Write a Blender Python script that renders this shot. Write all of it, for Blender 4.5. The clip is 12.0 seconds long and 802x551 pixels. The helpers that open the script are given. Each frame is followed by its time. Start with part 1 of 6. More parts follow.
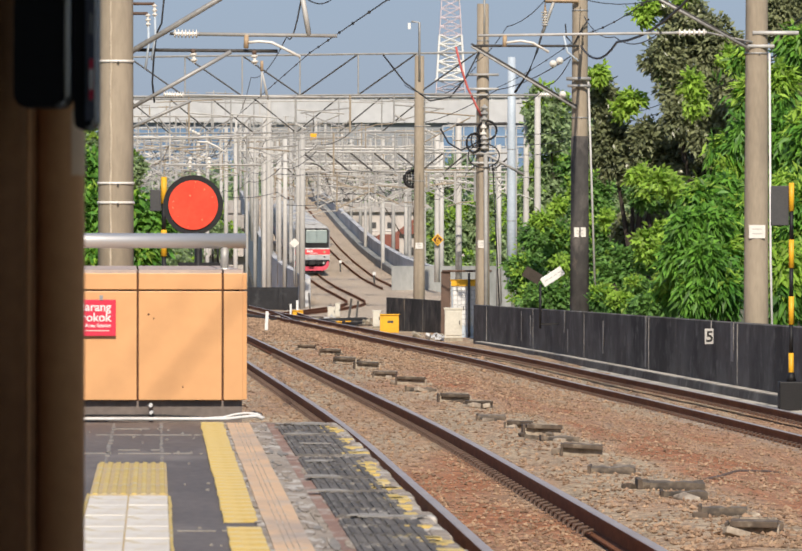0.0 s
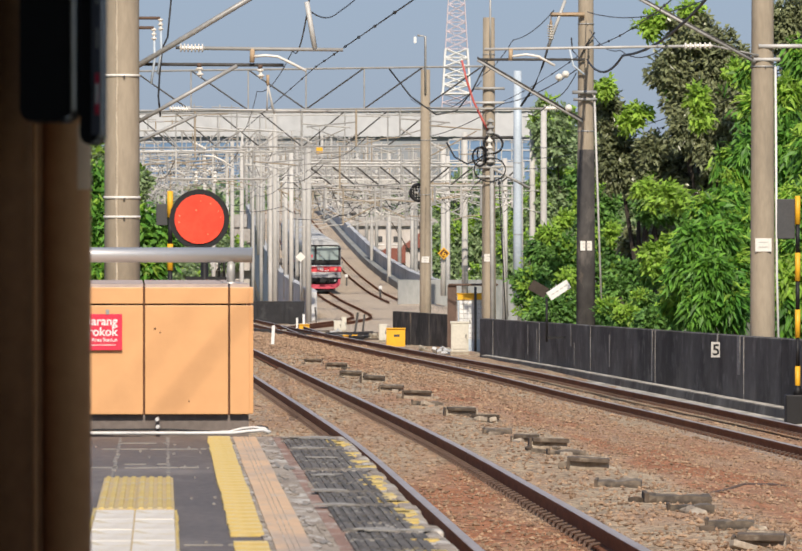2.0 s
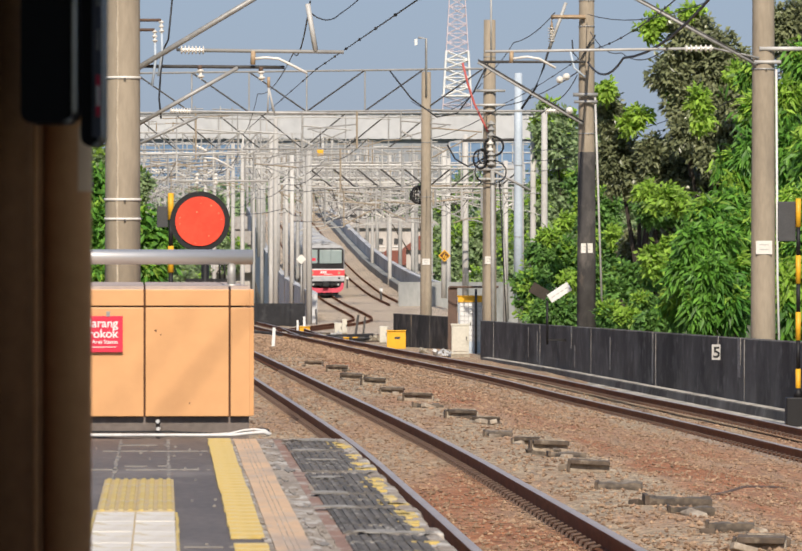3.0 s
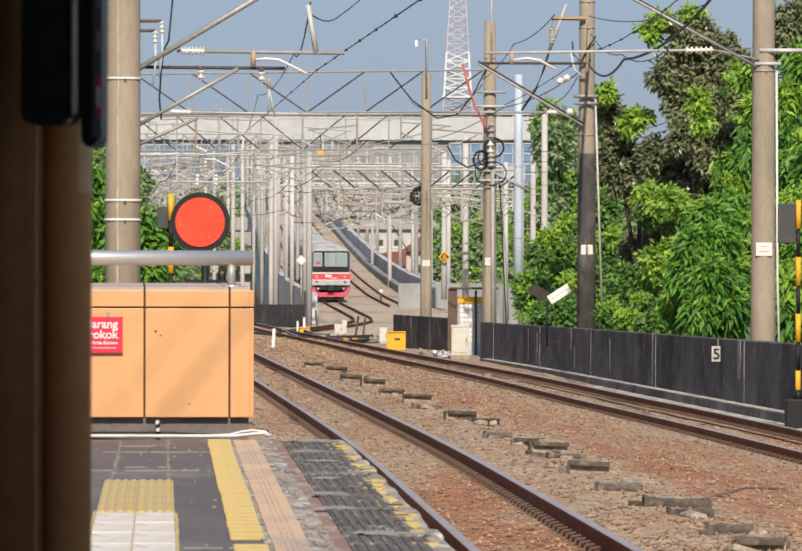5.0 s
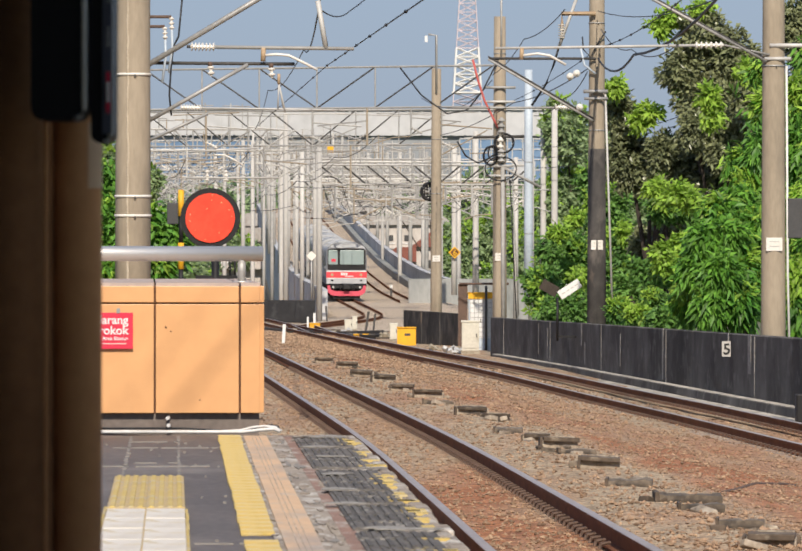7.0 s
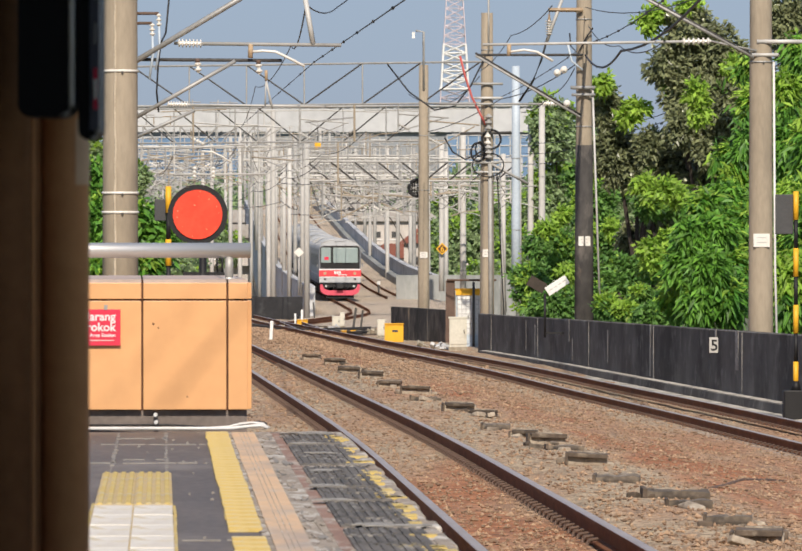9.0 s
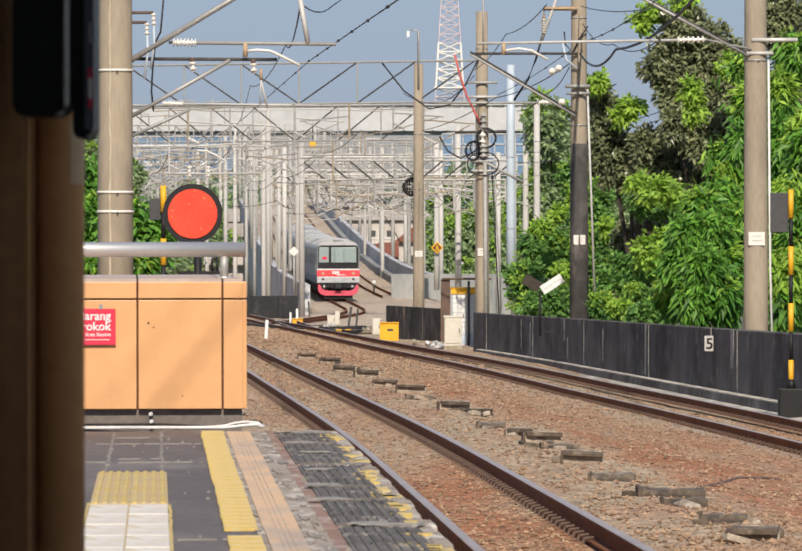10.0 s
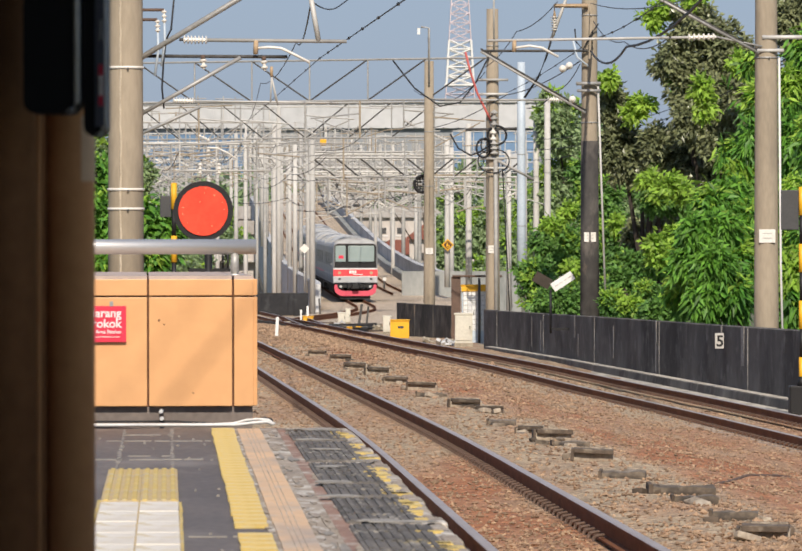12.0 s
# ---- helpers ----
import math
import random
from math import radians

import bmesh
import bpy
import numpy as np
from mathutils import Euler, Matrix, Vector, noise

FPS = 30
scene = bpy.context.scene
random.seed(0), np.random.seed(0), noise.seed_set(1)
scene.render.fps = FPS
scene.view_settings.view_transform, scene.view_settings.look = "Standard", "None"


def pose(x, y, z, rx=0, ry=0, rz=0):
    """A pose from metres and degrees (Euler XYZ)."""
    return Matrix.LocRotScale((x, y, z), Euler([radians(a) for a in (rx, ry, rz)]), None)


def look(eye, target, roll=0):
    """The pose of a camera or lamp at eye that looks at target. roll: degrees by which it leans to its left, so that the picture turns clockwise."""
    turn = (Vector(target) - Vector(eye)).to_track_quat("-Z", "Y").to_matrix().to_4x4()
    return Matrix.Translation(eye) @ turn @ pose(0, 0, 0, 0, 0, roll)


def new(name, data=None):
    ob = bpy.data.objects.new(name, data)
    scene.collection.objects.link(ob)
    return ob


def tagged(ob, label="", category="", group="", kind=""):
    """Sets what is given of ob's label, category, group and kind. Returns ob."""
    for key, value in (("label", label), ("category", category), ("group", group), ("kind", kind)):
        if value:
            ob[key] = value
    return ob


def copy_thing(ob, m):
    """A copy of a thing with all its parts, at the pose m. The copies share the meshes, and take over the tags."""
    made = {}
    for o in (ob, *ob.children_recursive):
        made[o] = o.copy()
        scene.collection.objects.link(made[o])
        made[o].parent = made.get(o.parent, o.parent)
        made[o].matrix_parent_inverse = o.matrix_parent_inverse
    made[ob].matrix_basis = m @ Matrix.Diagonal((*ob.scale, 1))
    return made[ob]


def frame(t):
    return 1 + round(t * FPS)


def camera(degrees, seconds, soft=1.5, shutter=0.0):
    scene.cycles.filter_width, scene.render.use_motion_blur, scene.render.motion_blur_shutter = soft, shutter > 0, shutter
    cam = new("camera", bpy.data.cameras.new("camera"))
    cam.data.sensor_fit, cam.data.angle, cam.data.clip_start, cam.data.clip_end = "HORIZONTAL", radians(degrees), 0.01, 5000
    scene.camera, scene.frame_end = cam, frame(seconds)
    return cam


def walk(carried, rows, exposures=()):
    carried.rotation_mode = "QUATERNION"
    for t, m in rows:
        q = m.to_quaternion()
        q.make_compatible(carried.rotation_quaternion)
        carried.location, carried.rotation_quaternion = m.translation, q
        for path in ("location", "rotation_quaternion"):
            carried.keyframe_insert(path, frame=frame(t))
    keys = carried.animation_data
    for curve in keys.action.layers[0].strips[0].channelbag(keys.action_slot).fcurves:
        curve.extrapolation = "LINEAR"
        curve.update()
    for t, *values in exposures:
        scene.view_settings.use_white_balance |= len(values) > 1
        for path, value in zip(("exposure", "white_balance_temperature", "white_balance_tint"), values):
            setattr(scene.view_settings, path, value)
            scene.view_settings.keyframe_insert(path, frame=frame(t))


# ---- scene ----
# A railway station platform end, looking along two tracks towards an approaching train.
# Plan: x to the side, y along the line of sight, z up, 0 at the near track's rail top.
EYE = (0.0, 0.0, 2.05)
cam = camera(8.963, 12.0, soft=1.7)
cam.data.dof.use_dof, cam.data.dof.focus_distance, cam.data.dof.aperture_fstop = True, 75.0, 24.0


def aim(dx, dy, roll):
    """The camera's pose for a small turn: thousandths of a radian to its left and up, degrees of roll."""
    return pose(*EYE, 90 - 0.2206 + math.degrees(dy * 1e-3), 0, math.degrees(dx * 1e-3)) @ pose(0, 0, 0, 0, 0, roll)


walk(cam, [
    (0.0, aim(-1.35, -2.86, 0.09)), (0.5, aim(-1.86, -2.06, 0.09)), (1.0, aim(-1.72, -0.90, 0.10)),
    (1.5, aim(-0.77, 0.0, 0.02)), (2.0, aim(-0.12, -0.16, 0.0)), (2.5, aim(0, 0, 0)), (3.0, aim(0, 0.28, 0.045)),
    (4.0, aim(0.0, 0.46, 0.09)), (5.0, aim(0, 0.52, 0.126)), (5.5, aim(0.42, 0.16, 0.15)), (6.0, aim(1.07, -0.38, 0.09)),
    (6.5, aim(1.82, -0.57, 0.07)), (7.0, aim(1.99, -0.36, 0.053)), (8.0, aim(0.95, -0.70, 0.03)), (9.0, aim(-0.46, -1.06, 0.0)),
    (9.5, aim(-0.91, -0.94, -0.039)), (10.0, aim(-1.42, -1.28, -0.083)), (10.5, aim(-2.22, -1.58, -0.084)),
    (11.0, aim(-2.07, -2.02, -0.052)), (11.5, aim(-0.52, -2.50, -0.085)), (12.0, aim(0.64, -1.81, -0.073)),
], exposures=((0.0, 0.28), (12.0, 0.28)))

# ---- light: a low warm sun behind the camera, blue-grey sky ----
SUN_EL, SUN_AZ = radians(38), radians(177)   # azimuth clockwise from +y
world = bpy.data.worlds.new("world")
scene.world = world
world.use_nodes = True
wn = world.node_tree.nodes
sky = wn.new("ShaderNodeTexSky")
sky.sky_type, sky.sun_disc = "NISHITA", False
sky.sun_elevation, sky.sun_rotation = SUN_EL, SUN_AZ
sky.dust_density, sky.air_density, sky.ozone_density = 1.0, 1.0, 3.0
# an even rain-cloud layer over most of the blue, slightly mottled
cloud, cloud_mix, mottle = wn.new("ShaderNodeMix"), wn.new("ShaderNodeMix"), wn.new("ShaderNodeTexNoise")
mottle.inputs["Scale"].default_value, mottle.inputs["Detail"].default_value = 3.0, 4
for m_node in (cloud, cloud_mix):
    m_node.data_type = "RGBA"
cloud.inputs[6].default_value, cloud.inputs[7].default_value = (1.96, 2.58, 4.02, 1), (2.26, 2.86, 4.30, 1)
cloud_mix.inputs[0].default_value = 0.75
wl = world.node_tree.links
wl.new(mottle.outputs[0], cloud.inputs[0])
wl.new(sky.outputs[0], cloud_mix.inputs[6])
wl.new(cloud.outputs[2], cloud_mix.inputs[7])
wl.new(cloud_mix.outputs[2], wn["Background"].inputs[0])
wn["Background"].inputs[1].default_value = 0.10
sun = new("sun", bpy.data.lights.new("sun", "SUN"))
sun.data.energy, sun.data.angle, sun.data.color = 4.1, radians(0.7), (1.0, 0.90, 0.77)
sun.matrix_world = look((math.sin(SUN_AZ) * 60, math.cos(SUN_AZ) * 60, 60 * math.tan(SUN_EL)), (0, 0, 0))


# ---- materials ----
def mat(name, a, b=None, rough=0.7, metal=0.0, scale=4.0, fine=40.0, bump=0.2, dist=0.01, island=0.0, obj_var=0.0,
        stain=None, stain_at=0.62, stain_scale=1.2, stain_soft=0.06, stain2=None, stain2_at=0.6, stain2_scale=3.0, stretch=(1, 1, 1), spec=0.4, coat=0.0, lo=0.75, hi=1.25):
    """A painted, cast or grown surface: two colours mixed by coarse and fine grain, stains with their own shape, relief."""
    m = bpy.data.materials.new(name)
    m.use_nodes = True
    nt = m.node_tree
    n, l = nt.nodes, nt.links
    p = n["Principled BSDF"]
    p.inputs["Roughness"].default_value, p.inputs["Metallic"].default_value = rough, metal
    p.inputs["Specular IOR Level"].default_value = spec
    p.inputs["Coat Weight"].default_value = coat
    b = b or tuple(0.75 * c for c in a)
    tc = n.new("ShaderNodeTexCoord")
    mp = n.new("ShaderNodeMapping")
    mp.inputs["Scale"].default_value = stretch
    l.new(tc.outputs["Object"], mp.inputs[0])
    n1, n2 = n.new("ShaderNodeTexNoise"), n.new("ShaderNodeTexNoise")
    for t, s in ((n1, scale), (n2, fine)):
        t.inputs["Scale"].default_value, t.inputs["Detail"].default_value = s, 5
        l.new(mp.outputs[0], t.inputs["Vector"])
    add = n.new("ShaderNodeMath")
    add.operation = "ADD"
    l.new(n1.outputs[0], add.inputs[0])
    l.new(n2.outputs[0], add.inputs[1])
    rp = n.new("ShaderNodeMapRange")
    rp.inputs[1].default_value, rp.inputs[2].default_value = lo, hi
    l.new(add.outputs[0], rp.inputs[0])
    mix = n.new("ShaderNodeMix")
    mix.data_type = "RGBA"
    mix.inputs[6].default_value, mix.inputs[7].default_value = (*a, 1), (*b, 1)
    l.new(rp.outputs[0], mix.inputs[0])
    col = mix.outputs[2]
    for tone, level, size, off in ((stain, stain_at, stain_scale, 0.0), (stain2, stain2_at, stain2_scale, 37.0)):
        if not tone:
            continue
        n3 = n.new("ShaderNodeTexNoise")
        n3.noise_dimensions = "4D"
        n3.inputs["W"].default_value = off
        n3.inputs["Scale"].default_value, n3.inputs["Detail"].default_value = size, 8
        n3.inputs["Roughness"].default_value = 0.65
        l.new(mp.outputs[0], n3.inputs["Vector"])
        r3 = n.new("ShaderNodeMapRange")
        r3.inputs[1].default_value, r3.inputs[2].default_value = level - stain_soft, level + stain_soft
        l.new(n3.outputs[0], r3.inputs[0])
        mx = n.new("ShaderNodeMix")
        mx.data_type = "RGBA"
        mx.inputs[7].default_value = (*tone, 1)
        l.new(r3.outputs[0], mx.inputs[0])
        l.new(col, mx.inputs[6])
        col = mx.outputs[2]
    if island or obj_var:
        if island:
            g = n.new("ShaderNodeNewGeometry")
            src, amt = g.outputs["Random Per Island"], island
        else:
            g = n.new("ShaderNodeObjectInfo")
            src, amt = g.outputs["Random"], obj_var
        mr = n.new("ShaderNodeMapRange")
        mr.inputs[3].default_value, mr.inputs[4].default_value = 1 - amt, 1 + amt
        l.new(src, mr.inputs[0])
        hs = n.new("ShaderNodeHueSaturation")
        l.new(mr.outputs[0], hs.inputs["Value"])
        l.new(col, hs.inputs["Color"])
        col = hs.outputs[0]
    l.new(col, p.inputs["Base Color"])
    if bump:
        bp = n.new("ShaderNodeBump")
        bp.inputs["Strength"].default_value, bp.inputs["Distance"].default_value = bump, dist
        l.new(add.outputs[0], bp.inputs["Height"])
        l.new(bp.outputs[0], p.inputs["Normal"])
    return m


def leaf_mat(name, a, b, glow=0.3, rough=0.5):
    """Leaves: two greens, each leaf its own shade, some light let through."""
    m = mat(name, a, b, rough=rough, scale=0.8, fine=6, bump=0, island=0.45, spec=0.35)
    n, l = m.node_tree.nodes, m.node_tree.links
    p, out = n["Principled BSDF"], n["Material Output"]
    tr, mx = n.new("ShaderNodeBsdfTranslucent"), n.new("ShaderNodeMixShader")
    l.new(p.inputs["Base Color"].links[0].from_socket, tr.inputs[0])
    mx.inputs[0].default_value = glow
    l.new(p.outputs[0], mx.inputs[1])
    l.new(tr.outputs[0], mx.inputs[2])
    l.new(mx.outputs[0], out.inputs[0])
    return m


def ballast_mat(name="ballast", a=(0.405, 0.305, 0.20), b=(0.355, 0.150, 0.068)):
    """Crushed stone, tan with rust-dusted stretches (the mesh's own 'rust' value), each stone its own shade."""
    m = mat(name, a, b, rough=0.9, scale=0.42, fine=1.7, bump=0, lo=0.84, hi=1.16, stretch=(1, 0.13, 1))
    n, l = m.node_tree.nodes, m.node_tree.links
    p = n["Principled BSDF"]
    base = p.inputs["Base Color"].links[0].from_socket
    mix_node = base.node
    grain = mix_node.inputs[0].links[0].from_socket
    at, half, add = n.new("ShaderNodeAttribute"), n.new("ShaderNodeMath"), n.new("ShaderNodeMath")
    at.attribute_name = "rust"
    half.operation, half.inputs[1].default_value = "MULTIPLY_ADD", 0.55
    half.inputs[2].default_value = -0.20
    add.operation, add.use_clamp = "ADD", True
    l.new(grain, half.inputs[0])
    l.new(half.outputs[0], add.inputs[0])
    l.new(at.outputs["Fac"], add.inputs[1])
    l.new(add.outputs[0], mix_node.inputs[0])
    tc = n.new("ShaderNodeTexCoord")
    val = []
    for scale in (15, 5.5):
        vo = n.new("ShaderNodeTexVoronoi")
        vo.inputs["Scale"].default_value = scale
        l.new(tc.outputs["Object"], vo.inputs["Vector"])
        sep = n.new("ShaderNodeSeparateColor")
        l.new(vo.outputs["Color"], sep.inputs[0])
        mr = n.new("ShaderNodeMapRange")
        mr.inputs[3].default_value, mr.inputs[4].default_value = (0.5, 1.42) if scale == 15 else (0.86, 1.12)
        l.new(sep.outputs[0], mr.inputs[0])
        val.append(mr.outputs[0])
        if scale == 15:
            stones = vo
    both = n.new("ShaderNodeMath")
    both.operation = "MULTIPLY"
    l.new(val[0], both.inputs[0])
    l.new(val[1], both.inputs[1])
    hs = n.new("ShaderNodeHueSaturation")
    l.new(both.outputs[0], hs.inputs["Value"])
    l.new(base, hs.inputs["Color"])
    l.new(hs.outputs[0], p.inputs["Base Color"])
    bp = n.new("ShaderNodeBump")
    bp.inputs["Strength"].default_value, bp.inputs["Distance"].default_value = 0.9, 0.03
    bp.invert = True
    l.new(stones.outputs["Distance"], bp.inputs["Height"])
    l.new(bp.outputs[0], p.inputs["Normal"])
    return m


BALLAST = ballast_mat()
SAND = ballast_mat("sandy_ballast", (0.50, 0.40, 0.295), (0.42, 0.325, 0.235))
EARTH = mat("dry_earth", (0.16, 0.15, 0.09), (0.09, 0.11, 0.05), rough=1, scale=0.05, fine=1)
STONE = mat("loose_stone", (0.37, 0.255, 0.160), (0.23, 0.14, 0.088), rough=0.9, scale=3, fine=30, island=0.38)
RUST = mat("rusty_rail", (0.235, 0.098, 0.046), (0.135, 0.058, 0.030), rough=0.85, scale=2, fine=25, bump=0.2, dist=0.004, spec=0.15)
HEAD = mat("polished_rail_head", (0.47, 0.405, 0.37), (0.37, 0.31, 0.275), rough=0.45, metal=0.3, scale=1, fine=12, bump=0.05, dist=0.002)
OLDTIMBER = mat("oiled_timber", (0.10, 0.078, 0.06), (0.06, 0.047, 0.037), rough=0.9, scale=2, fine=20)
CLIP = mat("rail_clip_iron", (0.15, 0.095, 0.07), (0.10, 0.066, 0.05), rough=0.8)
CONC = mat("pole_concrete", (0.37, 0.305, 0.225), (0.285, 0.235, 0.172), rough=0.85, scale=1.2, fine=18, bump=0.25, dist=0.006,
           stain=(0.24, 0.20, 0.15), stain_at=0.60, stretch=(1, 1, 0.25))
# paler and greyer than CONC: the far posts' haze put into the colour
CONC_PALE = mat("post_concrete_pale", (0.52, 0.50, 0.465), (0.42, 0.40, 0.37), rough=0.85, scale=0.6, fine=9, stretch=(1, 1, 0.3), obj_var=0.14)
SEAM = mat("pale_casting_mortar", (0.54, 0.455, 0.345), (0.38, 0.315, 0.235), rough=0.9, scale=6, fine=40, bump=0.4)
CASESIDE = mat("blue_grey_casing", (0.075, 0.08, 0.105), (0.06, 0.064, 0.085), rough=0.4, bump=0)
BLACKENED = mat("blackened_concrete", (0.125, 0.115, 0.106), (0.066, 0.061, 0.057), rough=0.95, spec=0.05, scale=0.5, fine=1.6, bump=0.12,
                stain=(0.215, 0.205, 0.19), stain_at=0.60, stain_scale=1.7, stain_soft=0.16, stain2=(0.30, 0.285, 0.26), stain2_at=0.69, stain2_scale=7, stretch=(0.6, 0.22, 0.30))
BLACKWALL = mat("tarred_concrete", (0.085, 0.078, 0.072), (0.045, 0.042, 0.040), rough=0.9, spec=0.1, scale=0.8, fine=5, bump=0.1, stain=(0.17, 0.15, 0.13), stain_at=0.60, stain_scale=1.4,
                stain_soft=0.1, stain2=(0.26, 0.20, 0.145), stain2_at=0.68, stain2_scale=2.2, stretch=(1, 0.6, 0.5))
TARBLACK = mat("tarred_panel", (0.030, 0.030, 0.033), (0.018, 0.018, 0.02), rough=0.85, scale=0.5, fine=3, bump=0.1, stain=(0.06, 0.06, 0.062), stain_at=0.62, stain_scale=1.0)
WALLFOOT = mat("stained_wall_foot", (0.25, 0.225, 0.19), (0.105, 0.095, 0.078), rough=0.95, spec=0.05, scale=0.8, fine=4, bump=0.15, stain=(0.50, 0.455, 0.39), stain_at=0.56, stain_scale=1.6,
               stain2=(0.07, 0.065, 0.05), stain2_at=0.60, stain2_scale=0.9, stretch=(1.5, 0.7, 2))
# pale crust, brightened further for sun on the ledge's flat faces
FOOTPALE = mat("crusted_lit_concrete", (0.60, 0.55, 0.475), (0.38, 0.345, 0.29), rough=0.95, spec=0.05, scale=1.0, fine=5, bump=0.2, stain=(0.12, 0.11, 0.095), stain_at=0.60, stain_scale=1.1, stain_soft=0.1, stretch=(1, 0.5, 1))
LEDGE = mat("ledge_concrete", (0.46, 0.40, 0.31), (0.17, 0.145, 0.10), rough=0.9, scale=3, fine=25, bump=0.3)
LIME = mat("lime_run", (0.40, 0.375, 0.335), (0.17, 0.157, 0.14), rough=0.9, scale=2, fine=14, bump=0.2, stretch=(1, 0.3, 1))
GREYWALL = mat("ramp_concrete", (0.58, 0.575, 0.565), (0.47, 0.47, 0.465), rough=0.9, scale=0.35, fine=3, stain=(0.28, 0.282, 0.285),
               stain_at=0.57, stain_scale=0.6, stain_soft=0.1, stretch=(1, 0.35, 0.4))
STAINWALL = mat("damp_stained_concrete", (0.36, 0.36, 0.34), (0.27, 0.275, 0.265), rough=0.9, scale=0.4, fine=3, stain=(0.18, 0.19, 0.18), stain_at=0.56, stain_scale=0.7, stain_soft=0.12, stretch=(1, 1, 0.35))
DECK = mat("platform_paving", (0.150, 0.125, 0.108), (0.095, 0.080, 0.072), rough=0.65, scale=1.4, fine=22, bump=0.15, dist=0.004,
           stain=(0.23, 0.20, 0.175), stain_at=0.62, stain_scale=1.6, stain_soft=0.1, stain2=(0.36, 0.33, 0.29), stain2_at=0.735, stain2_scale=7, stretch=(1, 0.4, 1))
GROUT = mat("paving_grout", (0.30, 0.27, 0.23), (0.2, 0.18, 0.16), rough=0.9, scale=4, fine=30)
YELLOW = mat("worn_yellow_tactile", (0.63, 0.465, 0.145), (0.50, 0.36, 0.11), rough=0.7, scale=3, fine=28, bump=0.2,
             stain=(0.53, 0.44, 0.25), stain_at=0.56, stain_scale=5, stain2=(0.30, 0.24, 0.16), stain2_at=0.66, stain2_scale=12)
CREAM = mat("worn_white_tactile", (0.74, 0.69, 0.61), (0.62, 0.56, 0.48), rough=0.7, scale=3, fine=24, stain=(0.56, 0.44, 0.22), stain_at=0.62, stain_scale=6,
            stain2=(0.38, 0.33, 0.28), stain2_at=0.68, stain2_scale=9, stretch=(1, 0.6, 1))
PEACH = mat("faded_orange_strip", (0.70, 0.47, 0.275), (0.60, 0.40, 0.245), rough=0.75, scale=2, fine=20, stain=(0.36, 0.295, 0.25), stain_at=0.57, stain_scale=1.5,
            stain_soft=0.1, stain2=(0.50, 0.44, 0.36), stain2_at=0.62, stain2_scale=9, stretch=(1, 0.4, 1))
PALEYELLOW = mat("rubbed_yellow_tactile", (0.56, 0.42, 0.19), (0.47, 0.35, 0.17), rough=0.75, scale=3, fine=28, stain=(0.44, 0.36, 0.26), stain_at=0.56, stain_scale=5)
WORN = mat("worn_cement", (0.40, 0.335, 0.265), (0.24, 0.195, 0.155), rough=0.9, scale=3, fine=22, stain=(0.56, 0.52, 0.46), stain_at=0.57, stain_scale=7,
           stain2=(0.15, 0.125, 0.105), stain2_at=0.60, stain2_scale=5, stretch=(1, 0.6, 1))
OLDBLOCK = mat("weathered_block", (0.21, 0.165, 0.12), (0.105, 0.082, 0.062), rough=0.9, scale=3, fine=22, bump=0.4, obj_var=0.3, stain=(0.34, 0.29, 0.23), stain_at=0.62, stain_scale=4, stain2=(0.045, 0.038, 0.033), stain2_at=0.58, stain2_scale=3)
DARKBLOCK = mat("stained_block", (0.125, 0.092, 0.066), (0.062, 0.046, 0.034), rough=0.9, scale=3, fine=18, bump=0.4, obj_var=0.3, stain=(0.26, 0.215, 0.16), stain_at=0.63, stain_scale=4)
OLDFOOT = mat("pale_broken_concrete", (0.47, 0.40, 0.31), (0.28, 0.22, 0.165), rough=0.9, scale=3, fine=22, bump=0.4, stain=(0.13, 0.10, 0.075), stain_at=0.58, stain_scale=4)
REDBRICK = mat("red_edge_paving", (0.31, 0.185, 0.135), (0.22, 0.135, 0.105), rough=0.9, scale=3, fine=25, stain=(0.46, 0.41, 0.35), stain_at=0.58, stain_scale=6,
               stain2=(0.13, 0.105, 0.09), stain2_at=0.62, stain2_scale=5, stretch=(1, 0.5, 1))
RUBBER = mat("black_ribbed_rubber", (0.150, 0.135, 0.120), (0.075, 0.069, 0.064), rough=0.9, scale=4, fine=30, obj_var=0.25, stain=(0.40, 0.365, 0.31), stain_at=0.62, stain_scale=8,
             stain2=(0.46, 0.36, 0.14), stain2_at=0.70, stain2_scale=5, stretch=(1, 0.6, 1))
CLAD = mat("orange_cladding", (0.69, 0.37, 0.165), (0.635, 0.335, 0.148), rough=0.42, scale=0.8, fine=9, bump=0.03, dist=0.003, obj_var=0.03)
CLADTOP = mat("dusty_cladding_top", (0.52, 0.40, 0.33), (0.42, 0.33, 0.28), rough=0.6, scale=2, fine=20)
JOINT = mat("dark_joint", (0.12, 0.05, 0.025), rough=0.8)
BASEDARK = mat("dark_base_stone", (0.20, 0.162, 0.14), (0.14, 0.115, 0.10), rough=0.5, scale=2, fine=25)
STEEL = mat("brushed_steel", (0.74, 0.71, 0.67), (0.66, 0.63, 0.59), rough=0.46, metal=0.85, scale=1, fine=30, bump=0.04, dist=0.002, stretch=(0.1, 1, 1))
GALV = mat("galvanised_steel", (0.42, 0.41, 0.39), (0.30, 0.29, 0.27), rough=0.55, metal=0.35, scale=2, fine=20)
GALV_PALE = mat("galvanised_steel_pale", (0.50, 0.485, 0.455), (0.37, 0.355, 0.33), rough=0.6, metal=0.15, scale=0.7, fine=5, obj_var=0.22)
DARKSTEEL = mat("weathered_dark_steel", (0.10, 0.095, 0.09), (0.06, 0.055, 0.05), rough=0.7, metal=0.3, scale=3, fine=20)
